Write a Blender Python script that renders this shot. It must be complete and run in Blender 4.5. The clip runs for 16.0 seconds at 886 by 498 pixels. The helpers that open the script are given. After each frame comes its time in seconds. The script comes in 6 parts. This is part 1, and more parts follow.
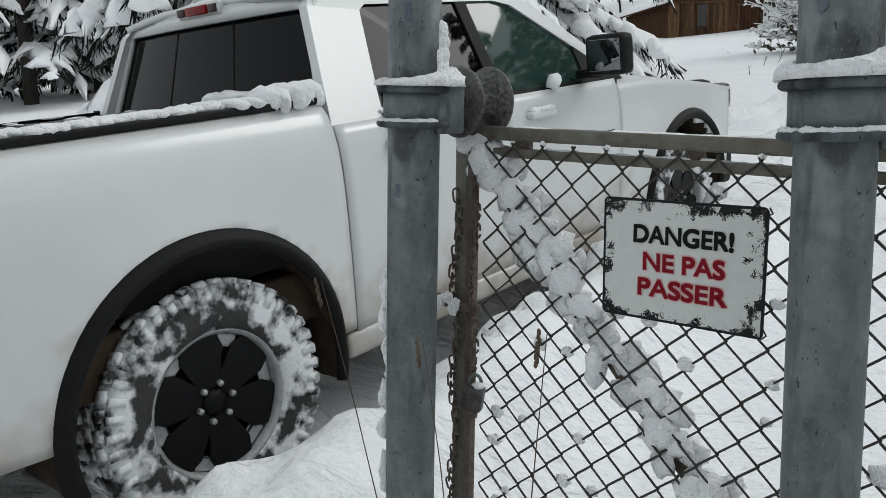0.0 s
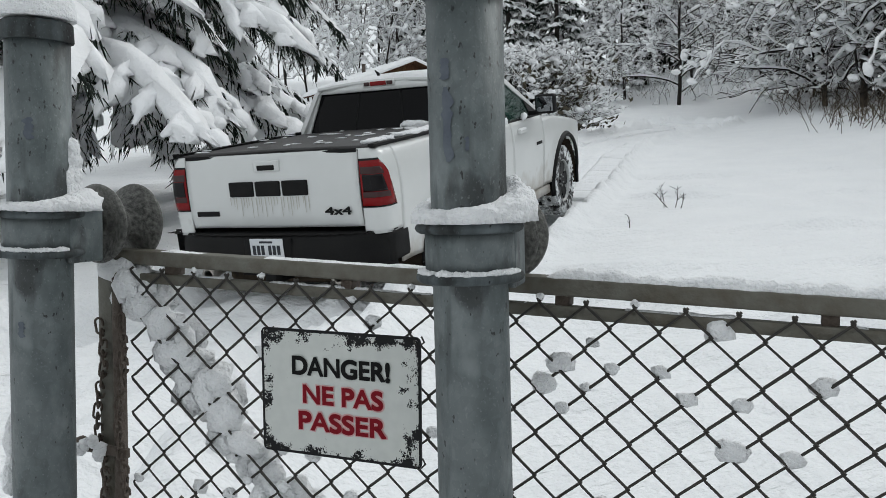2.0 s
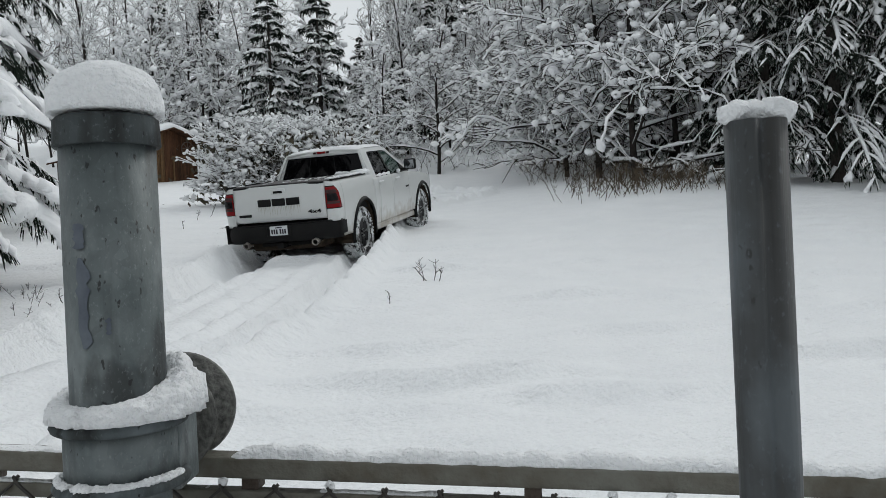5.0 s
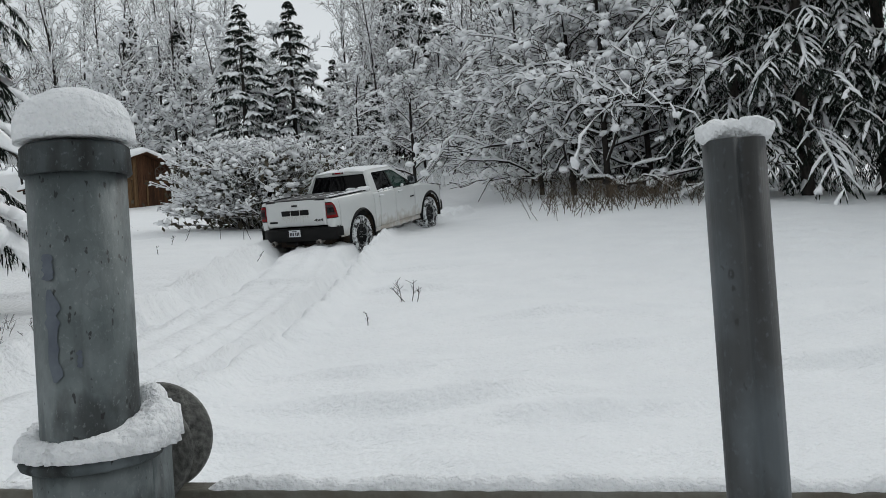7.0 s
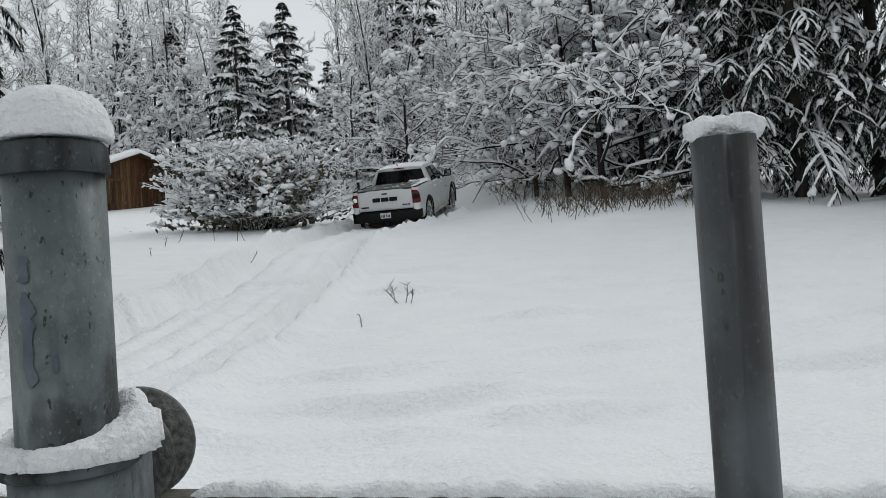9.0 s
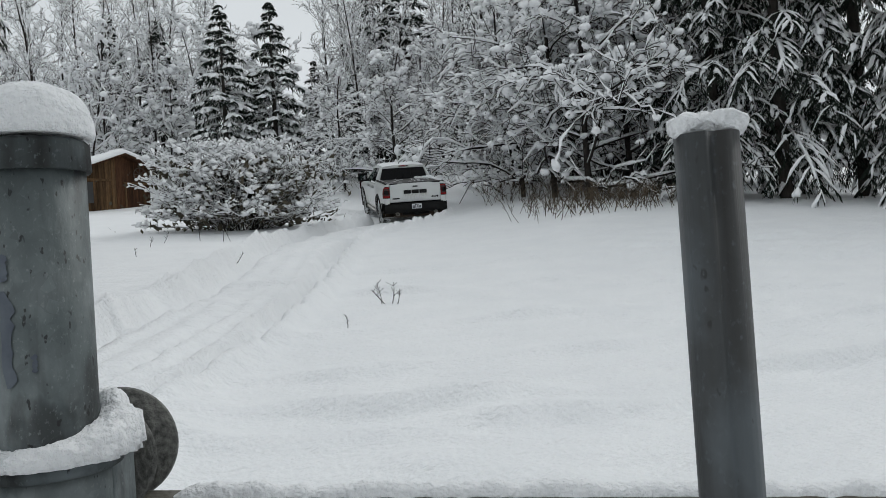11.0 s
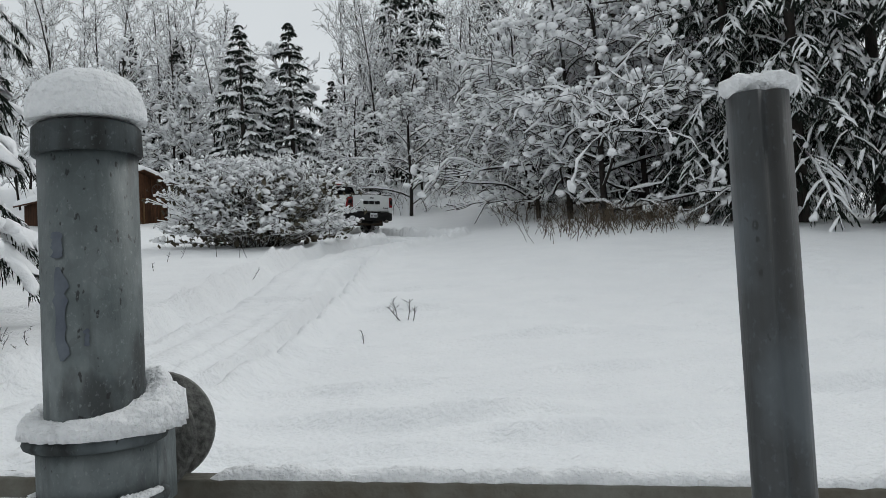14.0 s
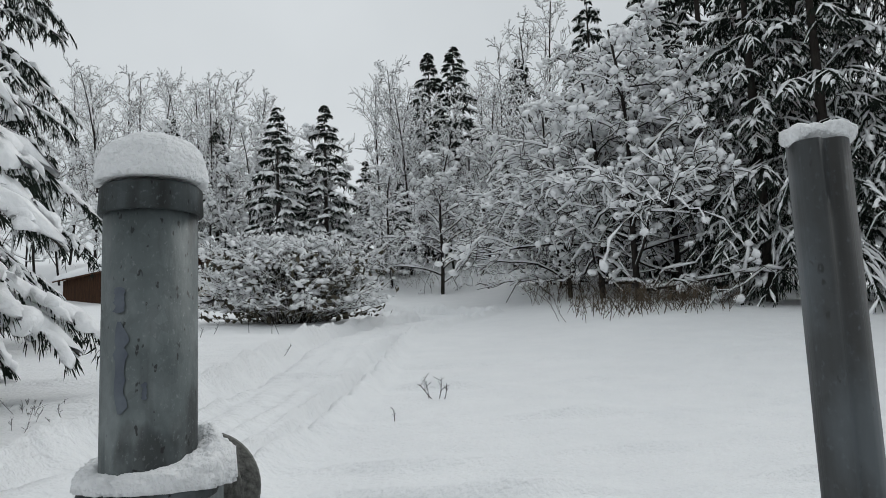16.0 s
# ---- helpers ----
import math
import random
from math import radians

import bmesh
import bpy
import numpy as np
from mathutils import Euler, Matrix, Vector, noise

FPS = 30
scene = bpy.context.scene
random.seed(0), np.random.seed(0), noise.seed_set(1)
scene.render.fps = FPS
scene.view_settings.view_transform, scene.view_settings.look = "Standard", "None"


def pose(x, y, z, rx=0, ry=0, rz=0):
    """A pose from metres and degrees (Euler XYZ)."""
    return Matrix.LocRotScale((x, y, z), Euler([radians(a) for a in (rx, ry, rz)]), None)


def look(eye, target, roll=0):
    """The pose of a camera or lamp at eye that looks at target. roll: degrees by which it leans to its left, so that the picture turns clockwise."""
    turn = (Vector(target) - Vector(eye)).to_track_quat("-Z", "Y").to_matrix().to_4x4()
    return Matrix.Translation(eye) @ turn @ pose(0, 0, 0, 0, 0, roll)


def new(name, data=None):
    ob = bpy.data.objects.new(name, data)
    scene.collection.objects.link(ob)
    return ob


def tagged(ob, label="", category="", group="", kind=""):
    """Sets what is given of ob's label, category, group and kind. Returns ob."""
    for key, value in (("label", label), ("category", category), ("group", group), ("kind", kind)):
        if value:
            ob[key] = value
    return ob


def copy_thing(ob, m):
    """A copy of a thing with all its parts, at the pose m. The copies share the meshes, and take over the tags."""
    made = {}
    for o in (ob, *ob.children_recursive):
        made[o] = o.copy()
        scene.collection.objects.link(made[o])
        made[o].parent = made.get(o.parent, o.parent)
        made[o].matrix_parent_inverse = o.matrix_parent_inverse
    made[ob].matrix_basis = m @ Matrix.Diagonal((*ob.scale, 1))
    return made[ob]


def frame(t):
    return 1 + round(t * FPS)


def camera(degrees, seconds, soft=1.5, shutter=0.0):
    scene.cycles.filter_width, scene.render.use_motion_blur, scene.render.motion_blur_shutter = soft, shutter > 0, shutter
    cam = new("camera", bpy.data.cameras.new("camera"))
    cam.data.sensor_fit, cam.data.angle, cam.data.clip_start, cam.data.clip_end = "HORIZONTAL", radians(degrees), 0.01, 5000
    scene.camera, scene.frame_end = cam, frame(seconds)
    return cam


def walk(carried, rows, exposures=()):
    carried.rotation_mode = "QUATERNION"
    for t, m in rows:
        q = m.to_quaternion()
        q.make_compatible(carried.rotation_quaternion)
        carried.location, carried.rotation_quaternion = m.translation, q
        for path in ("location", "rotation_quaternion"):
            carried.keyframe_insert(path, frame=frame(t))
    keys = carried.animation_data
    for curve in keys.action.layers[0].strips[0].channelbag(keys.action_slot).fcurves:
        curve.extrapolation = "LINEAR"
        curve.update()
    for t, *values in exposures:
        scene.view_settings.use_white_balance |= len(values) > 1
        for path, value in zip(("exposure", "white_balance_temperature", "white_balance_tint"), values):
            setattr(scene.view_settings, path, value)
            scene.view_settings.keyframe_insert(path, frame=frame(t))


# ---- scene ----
cam = camera(56.7, 16.0, 0.6)
METRES, EYE = 0.60, 1.55
ROWS = [
    (0.0, 0.0, 0.0, 0.0, -0.22, -8.7, 1.47),
    (0.5, 0.0474, 0.0099, 0.0243, -6.28, -7.06, 1.52),
    (1.0, 0.0525, 0.0235, 0.0313, -9.99, -5.97, 1.46),
    (1.5, 0.0587, 0.0296, 0.0516, -13.33, -4.97, 1.47),
    (2.0, 0.1542, 0.1182, 0.1628, -21.28, -4.18, 1.51),
    (2.5, 0.3394, 0.1868, 0.285, -29.02, -3.23, 1.47),
    (3.0, 0.4139, 0.2152, 0.342, -32.45, -1.97, 1.51),
    (3.5, 0.4494, 0.2263, 0.3504, -33.78, -1.33, 1.41),
    (4.0, 0.4695, 0.225, 0.3589, -35.28, -0.96, 1.38),
    (4.5, 0.4748, 0.2302, 0.3768, -36.43, -0.68, 1.81),
    (5.0, 0.4714, 0.2415, 0.3928, -37.17, -0.26, 2.63),
    (7.5, 0.4867, 0.2552, 0.3999, -38.83, 1.1, 3.8),
    (8.0, 0.4956, 0.2526, 0.4008, -38.8, 1.11, 3.78),
    (8.5, 0.5078, 0.2624, 0.4019, -38.9, 1.12, 3.79),
    (9.0, 0.5158, 0.2724, 0.3993, -39.14, 1.11, 3.79),
    (11.5, 0.5237, 0.2769, 0.3939, -40.11, 1.1, 3.81),
    (12.0, 0.513, 0.2939, 0.392, -40.08, 1.11, 3.82),
    (12.5, 0.504, 0.3045, 0.3922, -40.06, 1.14, 3.74),
    (13.0, 0.4966, 0.3112, 0.3837, -40.04, 1.15, 3.44),
    (13.5, 0.4981, 0.3011, 0.3622, -39.97, 1.4, 2.95),
    (14.0, 0.4566, 0.2777, 0.327, -39.11, 2.61, 2.97),
    (14.5, 0.4295, 0.2598, 0.3212, -37.85, 5.97, 3.08),
    (15.0, 0.4346, 0.2622, 0.3015, -37.66, 7.46, 3.06),
    (15.5, 0.4271, 0.2679, 0.2944, -37.54, 8.06, 2.83),
    (16.0, 0.4091, 0.2853, 0.2884, -37.02, 8.21, 2.29),
]
walk(cam, [(t, pose(METRES * x, METRES * y, EYE + METRES * z, 90 + pitch, roll, yaw)) for t, x, y, z, yaw, pitch, roll in ROWS], [(0.0, -0.12), (0.8, -0.02), (2.5, -0.07), (5.0, -0.21), (9.0, -0.23), (16.0, -0.28)])

# ---- sky and sun: an overcast winter day ----
SUN_UP, SUN_ROUND = radians(45), radians(76)
world = bpy.data.worlds.new("overcast_sky")
scene.world = world
world.use_nodes = True
wn, wl = world.node_tree.nodes, world.node_tree.links
sky = wn.new("ShaderNodeTexSky")
sky.sky_type, sky.sun_disc, sky.sun_elevation, sky.sun_rotation = "NISHITA", False, SUN_UP, SUN_ROUND
sky.air_density, sky.dust_density, sky.ozone_density = 1.0, 1.5, 1.0
scale_sky = wn.new("ShaderNodeMix")
scale_sky.data_type, scale_sky.blend_type = "RGBA", "MULTIPLY"
scale_sky.inputs[0].default_value = 1.0
scale_sky.inputs[7].default_value = (0.10, 0.10, 0.10, 1)
wl.new(sky.outputs[0], scale_sky.inputs[6])
# cloud deck: soft grey with broad brighter and darker banks
cloud_at = wn.new("ShaderNodeTexCoord")
cloud = wn.new("ShaderNodeTexNoise")
cloud.inputs["Scale"].default_value, cloud.inputs["Detail"].default_value = 2.2, 4.0
wl.new(cloud_at.outputs["Generated"], cloud.inputs["Vector"])
banks = wn.new("ShaderNodeValToRGB")
banks.color_ramp.elements[0].position, banks.color_ramp.elements[0].color = 0.3, (0.70, 0.745, 0.77, 1)
banks.color_ramp.elements[1].position, banks.color_ramp.elements[1].color = 0.7, (0.87, 0.915, 0.94, 1)
wl.new(cloud.outputs["Fac"], banks.inputs[0])
deck = wn.new("ShaderNodeMix")
deck.data_type = "RGBA"
deck.inputs[0].default_value = 0.95
wl.new(scale_sky.outputs[2], deck.inputs[6])
wl.new(banks.outputs[0], deck.inputs[7])
wl.new(deck.outputs[2], wn["Background"].inputs[0])
wn["Background"].inputs[1].default_value = 1.0
sun = new("sun", bpy.data.lights.new("sun", "SUN"))
sun.data.energy, sun.data.angle, sun.data.color = 0.95, radians(26), (1.0, 1.0, 0.98)
sun.matrix_world = look((math.sin(SUN_ROUND) * math.cos(SUN_UP) * 50, math.cos(SUN_ROUND) * math.cos(SUN_UP) * 50, math.sin(SUN_UP) * 50), (0, 0, 0))


# ---- materials ----
def material(name, colour, rough=0.6, metal=0.0, second=None, grain=30.0, blotch=3.0, mix=0.5, bump=0.15, bump_scale=None, spec=None, stretch=(1, 1, 1), random_tint=0.0):
    """Two scales of noise between two colours, with a fine bump."""
    m = bpy.data.materials.new(name)
    m.use_nodes = True
    n, l = m.node_tree.nodes, m.node_tree.links
    b = n["Principled BSDF"]
    at = n.new("ShaderNodeTexCoord")
    warp = n.new("ShaderNodeMapping")
    warp.inputs["Scale"].default_value = stretch
    l.new(at.outputs["Object"], warp.inputs[0])
    fine, broad = n.new("ShaderNodeTexNoise"), n.new("ShaderNodeTexNoise")
    fine.inputs["Scale"].default_value, fine.inputs["Detail"].default_value = grain, 6.0
    broad.inputs["Scale"].default_value, broad.inputs["Detail"].default_value = blotch, 4.0
    l.new(warp.outputs[0], fine.inputs["Vector"])
    l.new(warp.outputs[0], broad.inputs["Vector"])
    add = n.new("ShaderNodeMath")
    add.operation = "ADD"
    l.new(fine.outputs["Fac"], add.inputs[0])
    l.new(broad.outputs["Fac"], add.inputs[1])
    ramp = n.new("ShaderNodeMapRange")
    ramp.inputs["From Min"].default_value, ramp.inputs["From Max"].default_value = 1.0 - 0.35 * mix, 1.0 + 0.35 * mix
    l.new(add.outputs[0], ramp.inputs[0])
    col = n.new("ShaderNodeMix")
    col.data_type = "RGBA"
    second = second or tuple(c * 0.7 for c in colour)
    col.inputs[6].default_value, col.inputs[7].default_value = (*second, 1), (*colour, 1)
    l.new(ramp.outputs[0], col.inputs[0])
    out = col.outputs[2]
    if random_tint:
        info, hsv, rng = n.new("ShaderNodeObjectInfo"), n.new("ShaderNodeHueSaturation"), n.new("ShaderNodeMapRange")
        rng.inputs["To Min"].default_value, rng.inputs["To Max"].default_value = 1 - random_tint, 1 + random_tint
        l.new(info.outputs["Random"], rng.inputs[0])
        l.new(rng.outputs[0], hsv.inputs["Value"])
        l.new(out, hsv.inputs["Color"])
        out = hsv.outputs[0]
    l.new(out, b.inputs["Base Color"])
    b.inputs["Roughness"].default_value, b.inputs["Metallic"].default_value = rough, metal
    if spec is not None:
        b.inputs["Specular IOR Level"].default_value = spec
    if bump:
        bp, bn = n.new("ShaderNodeBump"), n.new("ShaderNodeTexNoise")
        bn.inputs["Scale"].default_value, bn.inputs["Detail"].default_value = bump_scale or grain, 5.0
        l.new(warp.outputs[0], bn.inputs["Vector"])
        bp.inputs["Strength"].default_value, bp.inputs["Distance"].default_value = bump, 0.02
        l.new(bn.outputs["Fac"], bp.inputs["Height"])
        l.new(bp.outputs[0], b.inputs["Normal"])
    return m


def plain(name, colour, rough=0.4, metal=0.0, **inputs):
    m = bpy.data.materials.new(name)
    m.use_nodes = True
    b = m.node_tree.nodes["Principled BSDF"]
    b.inputs["Base Color"].default_value = (*colour, 1)
    b.inputs["Roughness"].default_value, b.inputs["Metallic"].default_value = rough, metal
    for key, value in inputs.items():
        b.inputs[key.replace("_", " ")].default_value = value
    return m


SNOW = material("snow", (0.89, 0.90, 0.905), 0.75, second=(0.81, 0.825, 0.84), grain=60, blotch=1.4, mix=1.2, bump=0.9, bump_scale=22, spec=0.2)
# wind ripples on the open snow, long and low
sn, sl = SNOW.node_tree.nodes, SNOW.node_tree.links
ripple_at, ripple_map, ripple, ripple_bump = sn.new("ShaderNodeTexCoord"), sn.new("ShaderNodeMapping"), sn.new("ShaderNodeTexNoise"), sn.new("ShaderNodeBump")
ripple_map.inputs["Rotation"].default_value, ripple_map.inputs["Scale"].default_value = (0, 0, radians(-30)), (0.45, 1.6, 1)
ripple.inputs["Scale"].default_value, ripple.inputs["Detail"].default_value, ripple.inputs["Roughness"].default_value = 2.2, 5.0, 0.6
ripple_bump.inputs["Strength"].default_value, ripple_bump.inputs["Distance"].default_value = 1.0, 0.10
sl.new(ripple_at.outputs["Object"], ripple_map.inputs[0])
sl.new(ripple_map.outputs[0], ripple.inputs["Vector"])
sl.new(ripple.outputs["Fac"], ripple_bump.inputs["Height"])
fine_bump = [n for n in sn if n.type == "BUMP" and n != ripple_bump][0]
sl.new(ripple_bump.outputs[0], fine_bump.inputs["Normal"])
SNOW_CRUST = material("snow_crust", (0.90, 0.905, 0.91), 0.8, second=(0.80, 0.815, 0.83), grain=160, blotch=18, mix=1.3, bump=0.7, bump_scale=110, spec=0.2)
SNOW_TREE = material("snow_on_branches", (0.945, 0.95, 0.955), 0.8, second=(0.89, 0.90, 0.915), grain=9, blotch=2, mix=1.2, bump=0.9, bump_scale=17, spec=0.2)
def galvanised(name, light, dark, bloom, streak, metal=0.3):
    """Zinc-coated steel: crystal spangle, pale bloom, dark run marks."""
    m = material(name, light, 0.55, metal, second=dark, grain=30, blotch=8, mix=0.6, bump=0.10, bump_scale=90, stretch=(1, 1, streak))
    n, l = m.node_tree.nodes, m.node_tree.links
    b = n["Principled BSDF"]
    base = b.inputs["Base Color"].links[0].from_socket
    at = n.new("ShaderNodeTexCoord")
    cells = n.new("ShaderNodeTexVoronoi")
    cells.inputs["Scale"].default_value = 75.0
    l.new(at.outputs["Object"], cells.inputs["Vector"])
    grey = n.new("ShaderNodeRGBToBW")
    l.new(cells.outputs["Color"], grey.inputs[0])
    tone = n.new("ShaderNodeMapRange")
    tone.inputs["To Min"].default_value, tone.inputs["To Max"].default_value = 0.88, 1.12
    l.new(grey.outputs[0], tone.inputs[0])
    spangle = n.new("ShaderNodeHueSaturation")
    l.new(base, spangle.inputs["Color"])
    l.new(tone.outputs[0], spangle.inputs["Value"])
    out = spangle.outputs[0]
    for scale, detail, lo, hi, colour, amount, sx in ((14.0, 7.0, 0.55, 0.68, bloom, 0.75, 0.6), (9.0, 8.0, 0.60, 0.66, (0.022, 0.022, 0.022), 0.7, 0.5), (120.0, 2.0, 0.68, 0.72, (0.015, 0.015, 0.015), 0.85, 0.5), (260.0, 3.0, 0.60, 0.75, bloom, 0.6, 0.7), (28.0, 6.0, 0.58, 0.72, tuple(0.55 * c for c in dark), 0.8, 0.12)):
        warp, spot, cut, mix = n.new("ShaderNodeMapping"), n.new("ShaderNodeTexNoise"), n.new("ShaderNodeMapRange"), n.new("ShaderNodeMix")
        warp.inputs["Scale"].default_value, warp.inputs["Location"].default_value = (1, 1, sx), (scale, -scale, 0.3)
        l.new(at.outputs["Object"], warp.inputs[0])
        spot.inputs["Scale"].default_value, spot.inputs["Detail"].default_value = scale, detail
        l.new(warp.outputs[0], spot.inputs["Vector"])
        cut.inputs["From Min"].default_value, cut.inputs["From Max"].default_value, cut.inputs["To Max"].default_value = lo, hi, amount
        l.new(spot.outputs["Fac"], cut.inputs[0])
        mix.data_type = "RGBA"
        mix.inputs[7].default_value = (*colour, 1)
        l.new(cut.outputs[0], mix.inputs[0])
        l.new(out, mix.inputs[6])
        out = mix.outputs[2]
    l.new(out, b.inputs["Base Color"])
    return m


GALVANISED = galvanised("galvanised_steel", (0.148, 0.168, 0.17), (0.082, 0.10, 0.102), (0.215, 0.24, 0.242), 0.5)
GALVANISED_DARK = galvanised("weathered_galvanised_steel", (0.085, 0.10, 0.105), (0.025, 0.027, 0.026), (0.13, 0.15, 0.158), 0.10, 0.0)
GALVANISED_DARK.node_tree.nodes["Principled BSDF"].inputs["Roughness"].default_value = 0.8
GALVANISED_DARK.node_tree.nodes["Principled BSDF"].inputs["Specular IOR Level"].default_value = 0.2
PIPE = galvanised("streaked_pipe_steel", (0.078, 0.092, 0.102), (0.024, 0.023, 0.021), (0.092, 0.108, 0.120), 0.02, 0.1)
PIPE.node_tree.nodes["Principled BSDF"].inputs["Roughness"].default_value = 0.45
RAIL = material("weathered_steel_rail", (0.165, 0.165, 0.142), 0.6, 0.15, second=(0.075, 0.062, 0.042), grain=40, blotch=6, mix=1.2, bump=0.25, bump_scale=90)
RUST = material("rusty_steel", (0.14, 0.115, 0.095), 0.75, 0.2, second=(0.05, 0.034, 0.025), grain=60, blotch=12, mix=1.2, bump=0.4, bump_scale=120)
WIRE = material("dark_wire", (0.022, 0.022, 0.021), 0.5, 0.3, second=(0.05, 0.042, 0.034), grain=40, blotch=9, mix=1.2, bump=0.0)
DISC = material("pitted_roller_steel", (0.17, 0.17, 0.155), 0.55, 0.2, second=(0.022, 0.022, 0.02), grain=110, blotch=10, mix=0.8, bump=0.4, bump_scale=110)
PADLOCK = material("black_padlock", (0.025, 0.024, 0.023), 0.5, second=(0.07, 0.065, 0.06), grain=60, blotch=15)


# ---- helpers for meshes ----
def part(name, bm, mat, parent, label="", smooth=True):
    """Links a bmesh as one mesh object under a thing or a part."""
    me = bpy.data.meshes.new(name)
    bm.to_mesh(me)
    bm.free()
    me.materials.append(mat)
    if smooth:
        me.shade_smooth()
    ob = new(name, me)
    ob.parent = parent
    return tagged(ob, label=label) if label else ob


def soup(name, verts, faces, mat, parent=None, label="", smooth=True):
    """A mesh object out of arrays of corners and faces."""
    me = bpy.data.meshes.new(name)
    me.from_pydata([tuple(v) for v in verts], [], [tuple(f) for f in faces])
    me.materials.append(mat)
    if smooth:
        me.shade_smooth()
    ob = new(name, me)
    ob.parent = parent
    return tagged(ob, label=label) if label else ob


def thing(name, m, label, category, group="", kind=""):
    ob = new(name)
    ob.matrix_world = m
    ob.empty_display_size = 0.1
    return tagged(ob, label, category, group, kind)


def box(bm, x0, x1, y0, y1, z0, z1, bevel=0.0, m=None):
    made = bmesh.ops.create_cube(bm, size=1.0)["verts"]
    for v in made:
        v.co = Vector(((x0 + x1) / 2 + v.co.x * (x1 - x0), (y0 + y1) / 2 + v.co.y * (y1 - y0), (z0 + z1) / 2 + v.co.z * (z1 - z0)))
        if m:
            v.co = m @ v.co
    if bevel:
        edges = {e for v in made for e in v.link_edges}
        bmesh.ops.bevel(bm, geom=list(edges), offset=bevel, segments=2, affect="EDGES", profile=0.6)
    return bm


def tube(bm, pts, radii, sides=8, caps=True, flat=1.0):
    """A tube along pts; flat squashes it in z."""
    pts = [Vector(p) for p in pts]
    if not isinstance(radii, (list, tuple)):
        radii = [radii] * len(pts)
    rings, side = [], None
    for i, p in enumerate(pts):
        d = (pts[min(i + 1, len(pts) - 1)] - pts[max(i - 1, 0)]).normalized()
        if side is None:
            side = d.cross(Vector((0, 0, 1)) if abs(d.z) < 0.9 else Vector((1, 0, 0))).normalized()
        side = (side - d * side.dot(d)).normalized()
        up = side.cross(d)
        rings.append([bm.verts.new(p + radii[i] * (math.cos(a) * side + math.sin(a) * flat * up)) for a in (2 * math.pi * k / sides for k in range(sides))])
    for a, b in zip(rings, rings[1:]):
        for k in range(sides):
            bm.faces.new((a[k], a[(k + 1) % sides], b[(k + 1) % sides], b[k]))
    if caps:
        bm.faces.new(rings[0][::-1])
        bm.faces.new(rings[-1])
    return bm


def lathe(bm, profile, sides=32, m=Matrix(), closed=False):
    """Turns (radius, height) pairs round the z axis of m."""
    rings = [[bm.verts.new(m @ Vector((r * math.cos(a), r * math.sin(a), z))) for a in (2 * math.pi * k / sides for k in range(sides))] for r, z in profile]
    pairs = list(zip(rings, rings[1:])) + ([(rings[-1], rings[0])] if closed else [])
    for a, b in pairs:
        for k in range(sides):
            bm.faces.new((a[k], a[(k + 1) % sides], b[(k + 1) % sides], b[k]))
    if not closed:
        bm.faces.new(rings[0][::-1])
        bm.faces.new(rings[-1])
    return bm


def lump(bm, at, size, rough=0.25, detail=2, seed=0, turn=0.0):
    """A rounded, uneven clump."""
    made = bmesh.ops.create_icosphere(bm, subdivisions=detail, radius=1.0)["verts"]
    c, s = math.cos(turn), math.sin(turn)
    for v in made:
        k = 1 + rough * noise.noise(v.co * 1.7 + Vector((seed * 3.1, seed * 1.7, seed)))  + 0.4 * rough * noise.noise(v.co * 4.3 + Vector((seed, seed * 2.3, 0)))
        x, y, z = v.co.x * k * size[0], v.co.y * k * size[1], v.co.z * k * size[2]
        v.co = Vector((at[0] + c * x - s * y, at[1] + s * x + c * y, at[2] + z))
    return bm


